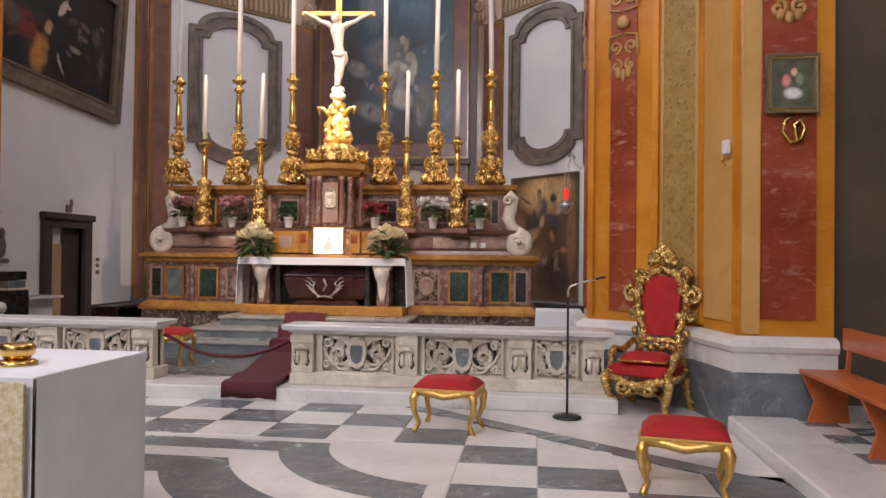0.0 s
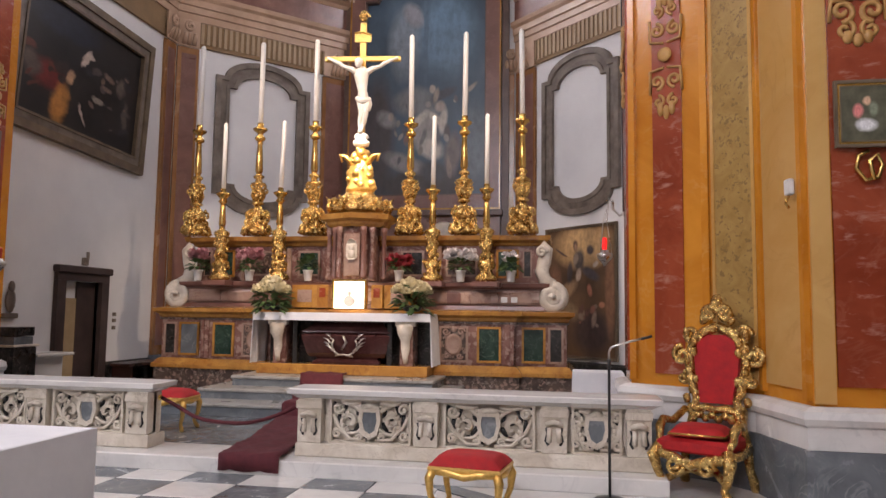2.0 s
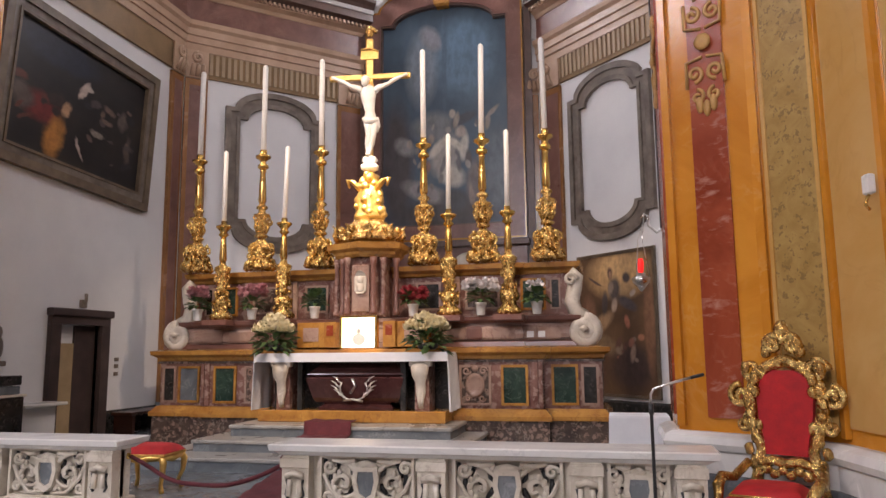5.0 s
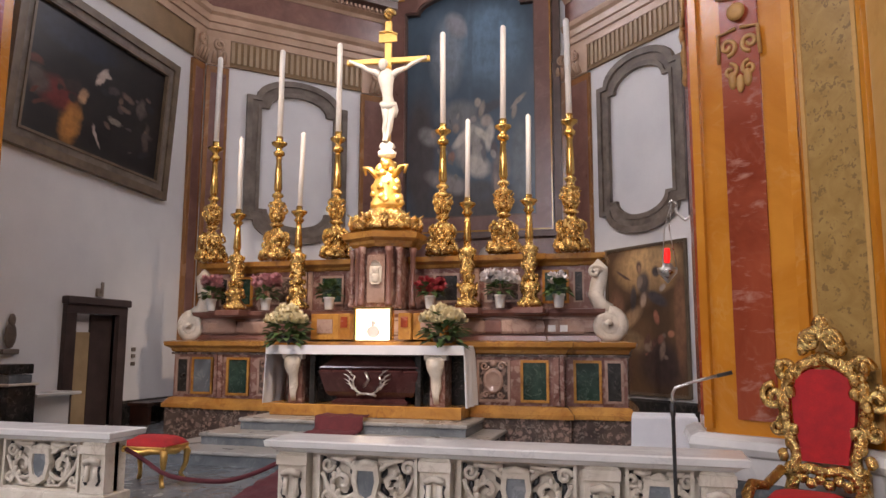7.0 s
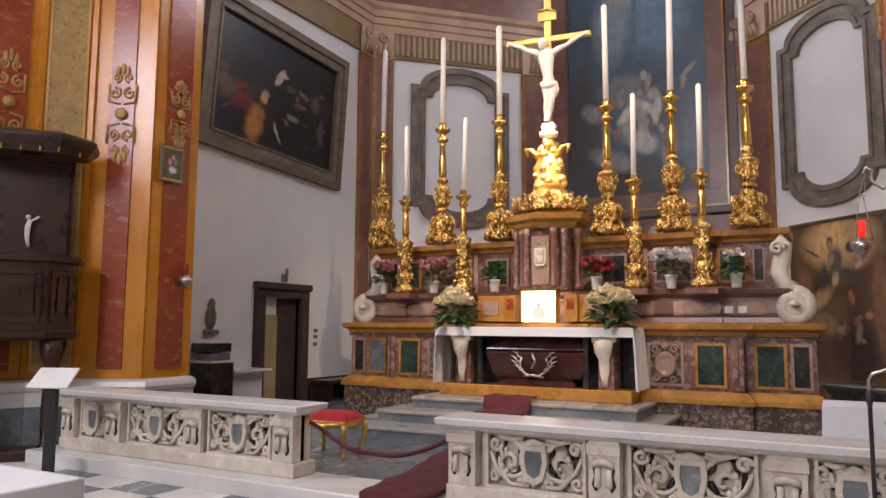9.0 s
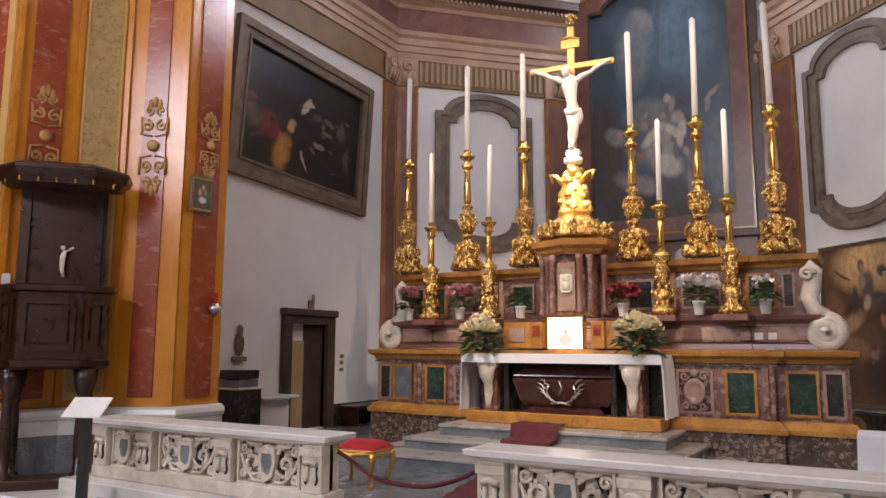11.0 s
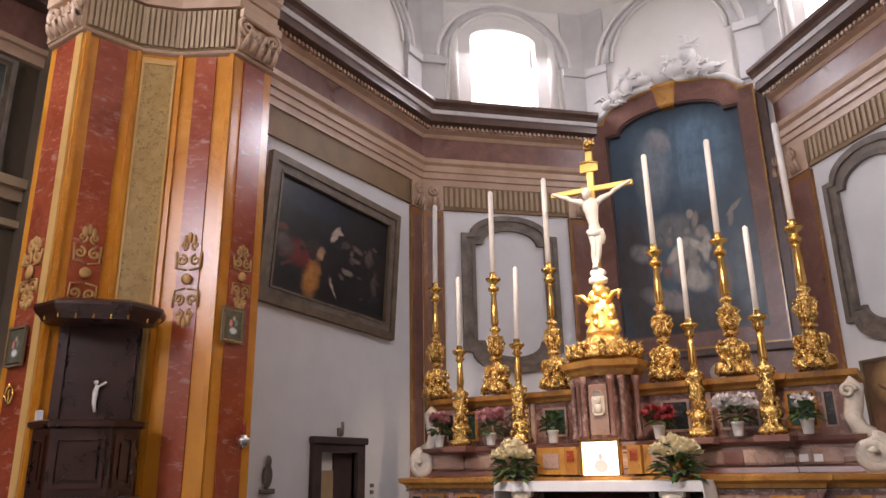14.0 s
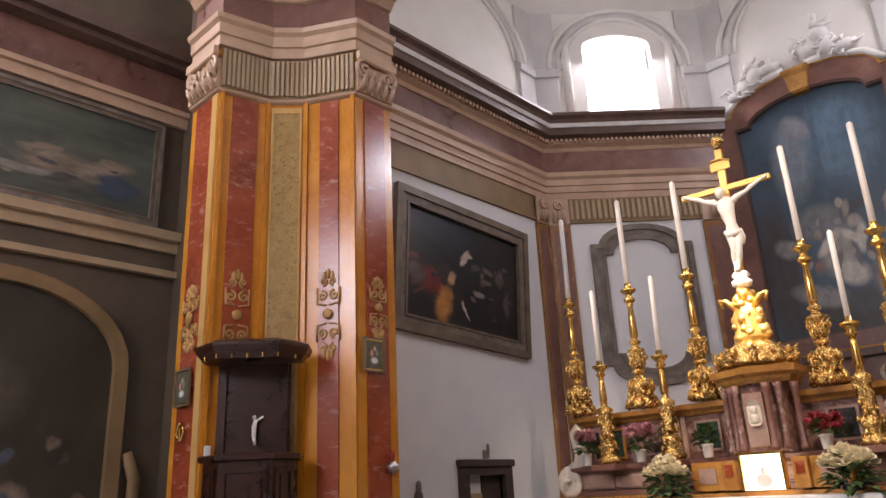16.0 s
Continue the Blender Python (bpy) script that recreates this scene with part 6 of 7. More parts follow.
m, n = along(APSE[0], APSE[1])
framed_picture("wall_painting", "large dark baroque oil painting in a broad grey-brown frame", m @ pose(2.88, -0.03, 5.80, 1.5, 2.8), 3.84, 2.76, 0.32, SCENE_LEFT, FRAME_WOOD, GREY_STONE, 0.13)

SCENE_RIGHT = canvas("ascent_canvas", [(0.3, (0.07, 0.036, 0.017)), (0.6, (0.12, 0.066, 0.032)), (0.8, (0.17, 0.1, 0.05))], [
    (0.1, 0.72, 1.0, 0.42, 0, (0.24, 0.15, 0.07)), (-0.05, 0.8, 0.4, 0.2, 0, (0.28, 0.18, 0.085)), (-0.75, 0.1, 0.25, 0.4, 0, (0.09, 0.045, 0.026)), (-0.4, 0.02, 0.4, 0.14, -20, (0.16, 0.1, 0.055)), (-0.3, -0.3, 0.5, 0.16, 15, (0.10, 0.065, 0.035)),
    (0.35, -0.62, 0.7, 0.4, 0, (0.028, 0.016, 0.013)), (-0.6, -0.7, 0.4, 0.3, 0, (0.05, 0.026, 0.016)), (0.85, 0.0, 0.16, 0.8, 0, (0.09, 0.045, 0.025)),
    (-0.55, 0.63, 0.26, 0.025, 20, (0.05, 0.03, 0.024)), (-0.03, 0.5, 0.2, 0.22, 8, (0.05, 0.04, 0.036)), (-0.3, 0.3, 0.1, 0.22, 10, (0.035, 0.028, 0.027)), (0.3, 0.28, 0.32, 0.1, 18, (0.035, 0.03, 0.032)), (0.3, 0.64, 0.12, 0.09, 0, (0.045, 0.035, 0.032)),
    (-0.13, 0.73, 0.085, 0.1, 0, (0.06, 0.034, 0.025)), (-0.12, 0.71, 0.045, 0.06, 0, (0.16, 0.095, 0.06)), (-0.12, 0.52, 0.09, 0.12, 10, (0.11, 0.085, 0.068)), (-0.04, 0.26, 0.09, 0.13, 25, (0.2, 0.15, 0.115)), (0.45, 0.42, 0.1, 0.05, -20, (0.17, 0.14, 0.12)), (0.28, 0.02, 0.08, 0.12, -25, (0.2, 0.075, 0.045)),
    (0.62, -0.2, 0.1, 0.06, 0, (0.17, 0.075, 0.045)), (0.4, -0.42, 0.08, 0.16, 20, (0.13, 0.09, 0.065)), (0.1, -0.4, 0.05, 0.14, 10, (0.10, 0.07, 0.05))] + strokes(7, 12, (0.0, 0.7, -0.75, -0.2), [(0.06, 0.028, 0.02), (0.12, 0.05, 0.032), (0.026, 0.014, 0.012), (0.11, 0.08, 0.06)], (0.05, 0.14)), 0.5, 0.06, gain=2.3)
m, n = along(APSE[3], APSE[4])
framed_picture("apse_painting", "unframed-looking brown religious oil painting on the slanting wall", m @ pose(2.2, -0.01, 2.07), 2.16, 2.92, 0.06, SCENE_RIGHT, FRAME_WOOD, None, 0.06)


def oval_outline(hw, zs, hn, top, n=14):
    up = [(hw, -zs), (hw, zs), (hn, zs)] + [(hn * math.cos(math.pi * i / n), zs + (top - zs) * math.sin(math.pi * i / n)) for i in range(1, n)] + [(-hn, zs), (-hw, zs)]
    dn = [(-hw, -zs), (-hn, -zs)] + [(-hn * math.cos(math.pi * i / n), -zs - (top - zs) * math.sin(math.pi * i / n)) for i in range(1, n)] + [(hn, -zs)]
    return up + dn


for i, s_ in ((1, 2.13), (3, 2.2)):
    m, n = along(APSE[i], APSE[i + 1])
    o = thing("stucco_frame", "grey stone frame with notched arched ends round a blank panel", "wall frame", m @ pose(s_, -0.002, 5.65), "empty wall frames", "structure")
    part("outer_moulding", ring(Shape(), oval_outline(1.18, 1.4, 0.97, 1.87), oval_outline(1.06, 1.3, 0.87, 1.74), -0.1, 0), GREY_STONE, o)
    part("hollow", ring(Shape(), oval_outline(1.06, 1.3, 0.87, 1.74), oval_outline(0.93, 1.2, 0.75, 1.6), -0.06, 0), GREY_STONE, o)
    part("inner_moulding", ring(Shape(), oval_outline(0.93, 1.2, 0.75, 1.6), oval_outline(0.85, 1.14, 0.67, 1.5), -0.085, 0), GREY_STONE, o)

# altarpiece on the end wall
ALTAR_SCENE = canvas("heavenly_canvas", [(0.3, (0.03, 0.055, 0.08)), (0.55, (0.05, 0.09, 0.13)), (0.8, (0.09, 0.13, 0.17))], [
    (0.35, 0.5, 0.6, 0.45, 0, (0.05, 0.088, 0.125)), (-0.35, 0.42, 0.3, 0.4, 0, (0.085, 0.105, 0.125)), (-0.2, 0.7, 0.22, 0.12, 20, (0.11, 0.11, 0.12)), (0.0, 0.45, 0.05, 0.5, 0, (0.035, 0.06, 0.085)),
    (-0.75, -0.45, 0.32, 0.7, 0, (0.028, 0.024, 0.026)), (0.0, -0.9, 1.0, 0.22, 0, (0.026, 0.022, 0.022)), (0.8, -0.5, 0.25, 0.45, 0, (0.05, 0.07, 0.085)),
    (-0.15, -0.12, 0.42, 0.16, 0, (0.085, 0.09, 0.095)), (-0.62, -0.28, 0.2, 0.1, 15, (0.12, 0.12, 0.12)), (-0.3, -0.7, 0.42, 0.1, 12, (0.13, 0.125, 0.125)), (0.45, -0.62, 0.16, 0.24, 10, (0.085, 0.07, 0.065)),
    (0.02, -0.38, 0.3, 0.2, -25, (0.17, 0.16, 0.145)), (0.1, -0.56, 0.24, 0.12, 10, (0.24, 0.225, 0.2)), (-0.1, -0.3, 0.22, 0.06, -30, (0.27, 0.25, 0.22)), (0.3, -0.3, 0.08, 0.16, 12, (0.27, 0.25, 0.22)), (0.18, -0.28, 0.16, 0.05, 25, (0.29, 0.27, 0.23)),
    (0.2, -0.42, 0.05, 0.14, -15, (0.06, 0.06, 0.065)), (-0.02, -0.46, 0.04, 0.12, 30, (0.08, 0.078, 0.078)), (0.36, -0.42, 0.06, 0.1, 0, (0.04, 0.035, 0.035)), (0.15, -0.78, 0.26, 0.12, 0, (0.024, 0.026, 0.03)),
    (0.3, -0.06, 0.26, 0.06, -12, (0.028, 0.032, 0.04)), (0.25, -0.17, 0.1, 0.06, 0, (0.2, 0.17, 0.145)), (0.12, -0.01, 0.06, 0.05, 0, (0.2, 0.17, 0.14)), (0.18, -0.07, 0.05, 0.09, 25, (0.15, 0.13, 0.11)), (0.72, -0.02, 0.14, 0.025, -28, (0.17, 0.15, 0.13)), (0.66, -0.1, 0.04, 0.08, 20, (0.14, 0.125, 0.11)),
    (-0.2, -0.22, 0.07, 0.05, 0, (0.14, 0.115, 0.1)), (-0.27, -0.48, 0.07, 0.07, 0, (0.16, 0.085, 0.065)), (-0.55, -0.25, 0.06, 0.05, 0, (0.17, 0.145, 0.125)), (0.4, -0.74, 0.05, 0.12, -10, (0.13, 0.1, 0.085))] + strokes(11, 16, (-0.5, 0.5, -0.7, -0.1), [(0.15, 0.14, 0.13), (0.05, 0.052, 0.06), (0.1, 0.095, 0.09)], (0.03, 0.09)), 0.35, 0.08, gain=2.0)
CX = -0.13
ap = thing("altarpiece", "huge dark blue altarpiece in a violet-brown marble frame", "altarpiece", pose(CX, 19.08, 0))


def arched(hw, z0, zs, hn, top, n=16):
    return [(-hw, z0), (hw, z0), (hw, zs), (hn, zs)] + [(hn * math.cos(math.pi * i / n), zs + (top - zs) * math.sin(math.pi * i / n)) for i in range(1, n)] + [(-hn, zs), (-hw, zs)]


o_ = arched(1.62, 4.5, 9.62, 1.3, 10.05)
k = len(o_)
part("canvas", Shape().add([(x, -0.06, z) for x, z in o_] + [(x, -0.02, z) for x, z in o_], [tuple(range(k)), tuple(range(2 * k - 1, k - 1, -1))] + [(i, i + k, (i + 1) % k + k, (i + 1) % k) for i in range(k)]), ALTAR_SCENE, ap, "dim blue painted canvas of cloud and figures")
part("frame", ring(Shape(), arched(1.93, 4.15, 9.92, 1.6, 10.5), arched(1.58, 4.48, 9.59, 1.27, 10.02), -0.24, -0.002), BROWN_MARBLE, ap, "violet-brown marble frame")
part("gilt_line", ring(Shape(), arched(1.96, 4.11, 9.95, 1.63, 10.55), arched(1.92, 4.16, 9.91, 1.59, 10.49), -0.26, -0.15), ALTAR_GIALLO, ap, "thin gilded edge")
part("sight_edge", ring(Shape(), arched(1.59, 4.47, 9.6, 1.28, 10.03), arched(1.55, 4.52, 9.55, 1.24, 9.98), -0.2, -0.05), DARK_MOULD, ap)
for sx in (-1, 1):
    part("side_strip", Shape().box(sx * 2.06 - 0.09, sx * 2.06 + 0.09, -0.14, -0.002, 2.5, 9.75), DARK_MOULD, ap, "dark marble side strip")
part("wainscot", Shape().box(-1.95, 1.95, -0.2, -0.002, 0.2, 4.1), BROWN_MARBLE, ap, "brown marble base under the frame")
part("ledge", Shape().box(-2.02, 2.02, -0.34, -0.002, 3.95, 4.11, 0.02), DARK_MOULD, ap)
part("oval_boss", Shape().lathe([(0.3, 0), (0.28, 0.05), (0.2, 0.07), (0.001, 0.08)], 20, stretch=(1, 0.75)).moved(pose(0.55, -0.2, 3.6, 90)), OLD_CARRARA, ap, "pale oval boss")
kb = Shape().hull([(-0.19, -0.3), (0.19, -0.3), (0.19, 0), (-0.19, 0)], [(9.95, -0.05), (10.0, 0.0), (10.35, 0.05), (10.45, 0.1), (10.52, 0.1)])
part("keystone", kb, ALTAR_GIALLO, ap, "golden bracket keystone")
st = Shape()
rnd = random.Random(5)
for sx in (-1, 1):
    st.tube([(sx * 1.75, -0.2, 10.0), (sx * 1.4, -0.22, 10.32), (sx * 0.8, -0.25, 10.55), (sx * 0.25, -0.25, 10.62)], 0.09, 8)
for x, z, w, h in ((-1.15, 10.55, 0.2, 0.22), (-0.85, 10.75, 0.22, 0.28), (-0.95, 11.0, 0.14, 0.15), (-0.5, 10.78, 0.25, 0.15), (0.35, 10.85, 0.3, 0.25), (0.62, 11.1, 0.2, 0.25), (0.75, 10.75, 0.25, 0.25), (0.58, 11.38, 0.12, 0.13), (1.1, 10.6, 0.25, 0.18), (0.1, 11.0, 0.15, 0.1), (-1.4, 10.4, 0.18, 0.15)):
    st.ball((x, -0.25, z), w, 0.18, h, 12, 8, 0.25)
    for k in range(4):
        a = rnd.random() * 6.28
        st.tube([(x, -0.3, z), (x + 0.25 * math.cos(a), -0.38, z + 0.2 * math.sin(a)), (x + 0.38 * math.cos(a + 0.4), -0.32, z + 0.28 * math.sin(a + 0.4))], 0.06, 6, 0.7, [1, 0.9, 0.4])
part("crest", st, STUCCO, ap, "white stucco group with scrolls and drapery")

# transept walls: upper picture, cornices and an arched picture below
GREEN_SCENE = canvas("green_grey_canvas", [(0.3, (0.035, 0.04, 0.032)), (0.6, (0.085, 0.095, 0.075)), (0.8, (0.12, 0.13, 0.105))], [(0.5, -0.3, 0.3, 0.3, 20, (0.13, 0.10, 0.075)), (0.35, -0.1, 0.14, 0.1, 0, (0.17, 0.14, 0.11)), (0.7, -0.2, 0.12, 0.3, 30, (0.18, 0.14, 0.11)), (0.78, -0.5, 0.14, 0.3, 0, (0.03, 0.045, 0.07)), (-0.2, -0.5, 0.3, 0.15, -10, (0.13, 0.13, 0.11)), (-0.7, -0.3, 0.2, 0.2, 0, (0.04, 0.035, 0.03)), (0.2, -0.55, 0.3, 0.1, 0, (0.16, 0.15, 0.13))] + strokes(15, 14, (0.1, 0.85, -0.7, 0.1), [(0.16, 0.12, 0.09), (0.04, 0.04, 0.04), (0.1, 0.09, 0.07)], (0.04, 0.12)), 0.55, gain=1.5)
DIM_SCENE = canvas("dim_brown_canvas", [(0.3, (0.02, 0.016, 0.01)), (0.6, (0.04, 0.032, 0.02)), (0.8, (0.06, 0.046, 0.03))], [(0.3, -0.35, 0.16, 0.16, 0, (0.16, 0.12, 0.09)), (0.35, -0.5, 0.14, 0.2, 0, (0.03, 0.05, 0.09)), (-0.2, -0.2, 0.25, 0.14, 0, (0.10, 0.075, 0.05)), (0.7, -0.55, 0.2, 0.2, 0, (0.09, 0.06, 0.04)), (0.0, 0.3, 0.4, 0.3, 0, (0.05, 0.042, 0.03))] + strokes(17, 14, (-0.5, 0.9, -0.7, 0.0), [(0.11, 0.08, 0.06), (0.02, 0.016, 0.012), (0.05, 0.06, 0.08)], (0.06, 0.14)), 0.5, gain=1.4)
for side in (-1, 1):
    m, n = along((-NX, NB), (-NX, 8.3)) if side < 0 else along((NX, 8.3), (NX, NB))
    c = 12.9 if side < 0 else 3.4
    o = framed_picture("transept_painting", "large greenish oil painting in a moulded frame", m @ pose(c, -0.02, 7.4), 6.0, 2.0, 0.16, GREEN_SCENE, GREY_STONE, FRAME_WOOD, 0.08)
    e = thing("transept_cornice", "buff and brown mouldings along the transept wall", "cornice", m, kind="structure")
    part("upper_architrave", Shape().box(0, n, -0.12, -0.002, 8.45, 8.75).box(0, n, -0.2, -0.121, 8.65, 8.75), LIGHT_BAND, e)
    part("frieze", Shape().box(0, n, -0.06, -0.002, 8.752, 9.5), BROWN_MARBLE, e)
    part("upper_cornice", Shape().box(0, n, -0.35, -0.002, 9.502, 9.62, 0.0).box(0, n, -0.5, -0.002, 9.622, 9.9), DARK_MOULD, e)
    part("band", Shape().box(0, n, -0.09, -0.002, 6.0, 6.36).box(0, n, -0.2, -0.091, 6.2, 6.36).box(0, n, -0.13, -0.002, 5.55, 5.66), FLUTE, e, "grey-buff string course")
    lo = thing("transept_altarpiece", "dim arched painting in a pale moulded stone arch", "painting", m @ pose(13.55 if side < 0 else 2.75, 0, 0))
    q = arched(1.85, 0.4, 3.9, 1.85, 5.1)
    k = len(q)
    part("canvas", Shape().add([(x, -0.05, z) for x, z in q] + [(x, -0.01, z) for x, z in q], [tuple(range(k)), tuple(range(2 * k - 1, k - 1, -1))] + [(i, i + k, (i + 1) % k + k, (i + 1) % k) for i in range(k)]), DIM_SCENE, lo, "dim brown painted canvas")
    part("arch", ring(Shape(), arched(2.05, 0.2, 3.9, 2.05, 5.3), arched(1.83, 0.38, 3.9, 1.83, 5.08), -0.16, -0.002), OLIVE, lo, "pale grey stone arch")
    for sx in (-1, 1):
        part("scroll", Shape().tube([(sx * 2.15, -0.1, 2.6), (sx * 2.3, -0.12, 2.2), (sx * 2.28, -0.12, 1.6), (sx * 2.45, -0.12, 1.2)], 0.1, 8, 0.7), OLIVE, lo, "carved stone scroll")

# small icons, votive and fittings on the piers
ICON = canvas("icon_canvas", [(0.3, (0.05, 0.055, 0.035)), (0.7, (0.14, 0.13, 0.085))], [(0.0, -0.4, 0.5, 0.28, 0, (0.55, 0.5, 0.42)), (-0.3, 0.1, 0.25, 0.3, 0, (0.42, 0.13, 0.12)), (0.3, 0.15, 0.22, 0.3, 0, (0.12, 0.14, 0.1)), (0.05, 0.45, 0.2, 0.2, 0, (0.36, 0.23, 0.15))], 0.35, 0.15, gain=2.1)
RP = mirrored(LEFT_PIER)
for p, q, f, z, w, h in ((LEFT_PIER[4], LEFT_PIER[5], 0.32, 3.72, 0.4, 0.5), (LEFT_PIER[0], LEFT_PIER[1], 0.5, 3.35, 0.42, 0.52), (RP[5], RP[6], 0.52, 3.25, 0.48, 0.56)):
    framed_picture("icon", "small devotional picture in a brown wooden frame", face_at(p, q, f, z) @ pose(0, -0.03, 0), w, h, 0.055, ICON, FRAME_WOOD, BRASS, 0.04)
for p, q, f, z in ((RP[5], RP[6], 0.54, 2.8), (LEFT_PIER[0], LEFT_PIER[1], 0.5, 2.72)):
    vt = Shape().tube([(0, -0.04, 0.14), (-0.08, -0.04, 0.1), (-0.1, -0.04, 0.0), (-0.03, -0.04, -0.1), (0.06, -0.05, -0.08), (0.1, -0.04, 0.02), (0.06, -0.05, 0.11), (0.0, -0.05, 0.06), (0.03, -0.05, -0.1)], 0.02, 7)
    o = new("votive", vt.mesh("votive", BRASS))
    o.matrix_basis = face_at(p, q, f, z)
    tagged(o, "small curled brass votive ornament on the red marble", "ornament")
for p, q, f, z in ((RP[4], RP[5], 0.85, 2.68), (LEFT_PIER[1], LEFT_PIER[2], 0.1, 2.45)):
    o = thing("wall_light", "small white wall light on the pier", "light", face_at(p, q, f, z) @ pose(0, -0.03, 0))
    part("box", Shape().box(-0.04, 0.04, -0.05, -0.003, -0.07, 0.07, 0.01), POT, o)
    part("bracket", Shape().tube([(0, -0.03, -0.07), (0, -0.06, -0.14), (0.0, -0.03, -0.18)], 0.01, 6), BRASS, o)


def oil_lamp(m, lit):
    o = thing("sanctuary_lamp", "hanging lamp with a red glass in a silver holder" if lit else "small white glass lamp on a bracket", "lamp", m)
    part("glass", Shape().lathe([(0.022, 0), (0.03, 0.05), (0.034, 0.12), (0.027, 0.16), (0.023, 0.16), (0.028, 0.11)], 14), RED_GLASS if lit else DULL_RED_GLASS, o, "red glass")
    part("holder", Shape().lathe([(0.005, -0.18), (0.03, -0.15), (0.09, -0.08), (0.1, -0.04), (0.05, -0.02), (0.045, 0.01)], 16, lobes=8, amp=0.05), SILVER, o, "silver lamp holder")
    return o


lamp = oil_lamp(pose(3.95, 10.12, 2.34), True)
ch = Shape()
for k in range(3):
    a = 2.1 * k
    ch.tube([(0.09 * math.cos(a), 0.09 * math.sin(a), -0.05), (0.03 * math.cos(a), 0.03 * math.sin(a), 0.35), (0.06, 0, 0.6)], 0.005, 5)
part("chain", ch, SILVER, lamp)
part("bracket", Shape().tube([(0.24, -0.1, 0.46), (0.18, -0.06, 0.42), (0.1, -0.02, 0.5), (0.1, 0, 0.6), (0.06, 0, 0.63), (0.03, 0, 0.58)], 0.016, 7), SILVER, lamp, "curled silver bracket")
lamp = oil_lamp(pose(-4.08, 9.85, 2.22), False)
part("bracket", Shape().tube([(-0.1, 0, -0.1), (-0.05, 0, -0.13), (0, 0, -0.12)], 0.015, 7), SILVER, lamp)

# ---- doorway in the chancel wall ----
m, n = along(APSE[0], APSE[1])
dr = thing("door_1", "dark stone door frame with one dark leaf and a tan corridor wall", "door", m, kind="structure")
fr = Shape()
fr.box(2.43, 2.65, -0.09, 0.1, 0.132, 2.06).box(3.65, 3.86, -0.09, 0.1, 0.132, 2.06).box(2.43, 3.86, -0.09, 0.1, 2.062, 2.2).box(2.4, 3.89, -0.14, -0.001, 2.202, 2.33, 0.015)
part("door_frame", fr, DARK_DOOR, dr, "dark brown stone frame")
part("leaf", Shape().box(3.14, 3.648, 0.06, 0.1, 0.132, 2.055), DARK_DOOR, dr, "dark wooden leaf")
# corridor wall moved up to the frame so that room light reaches it
part("curtain", Shape().box(2.655, 3.14, 0.07, 0.085, 0.132, 1.75), TAN, dr, "tan corridor wall, set forward into the room's light")
part("back", Shape().box(2.655, 3.14, 0.1, 0.11, 0.132, 2.055), PLASTER, dr)

# pedestal, marble shelf and wall fittings beside it
pe = thing("pedestal", "black marble pedestal with stacked dark boxes on it", "pedestal", pose(-5.02, 11.3, 0))
part("block", Shape().box(-0.22, 0.22, -0.24, 0.24, 0.132, 0.96, 0.01), BLACK_MARBLE, pe)
part("top", Shape().box(-0.25, 0.25, -0.27, 0.27, 0.962, 1.0, 0.01), OLD_CARRARA, pe)
bx = thing("stacked_box", "two dark grey boxes stacked on the pedestal", "box", pose(-5.02, 11.28, 0))
part("lower_box", Shape().box(-0.2, 0.2, -0.2, 0.2, 1.001, 1.12, 0.008), BARDIGLIO, bx)
part("upper_box", Shape().box(-0.22, 0.22, -0.22, 0.2, 1.13, 1.27, 0.008), BLACK_MARBLE, bx)
sf = thing("marble_shelf", "white marble shelf on a plastered block by the wall", "shelf", pose(-5.1, 12.0, 0))
part("slab", Shape().box(-0.2, 0.3, -0.42, 0.45, 0.78, 0.83, 0.01), CARRARA, sf)
part("support", Shape().box(-0.2, 0.12, -0.4, 0.4, 0.132, 0.78), PLASTER, sf)
pq = Shape().ball((0, -0.04, 0), 0.11, 0.04, 0.2).ball((0, -0.05, 0.22), 0.06, 0.04, 0.1)
pq.box(-0.14, 0.14, -0.08, -0.002, -0.28, -0.2, 0.01)
o = new("wall_ornament", pq.mesh("wall_ornament", GREY_STONE))
o.matrix_basis = m @ pose(1.42, -0.002, 1.68)
tagged(o, "tarnished bronze holy-water stoup ornament on the wall", "ornament")
pq = Shape().tube([(0, -0.01, -0.1), (0, -0.08, 0.0), (0.02, -0.06, 0.1)], 0.03, 7).box(-0.07, 0.07, -0.05, -0.002, -0.14, 0.0, 0.01)
o = new("wall_ornament", pq.mesh("wall_ornament", GREY_STONE))
o.matrix_basis = m @ pose(3.2, -0.002, 2.5)
tagged(o, "small dark lamp fitting above the doorway", "lamp")
for z in (1.2, 1.34, 1.46):
    o = new("light_switch", Shape().box(-0.05, 0.05, -0.02, -0.002, -0.035, 0.035, 0.004).mesh("light_switch", GREY_STONE))
    o.matrix_basis = m @ pose(4.17, 0, z)
    tagged(o, "small grey light switch on the plaster", "switch", "light switches")
lb = thing("low_bench", "low dark wooden bench along the wall", "bench", pose(-5.02, 14.75, 0))
part("seat", Shape().box(-0.2, 0.22, -0.7, 0.7, 0.46, 0.52, 0.01), WALNUT, lb)
for y in (-0.6, 0.6):
    part("leg", Shape().box(-0.18, 0.2, y - 0.04, y + 0.04, 0.132, 0.46), WALNUT, lb)

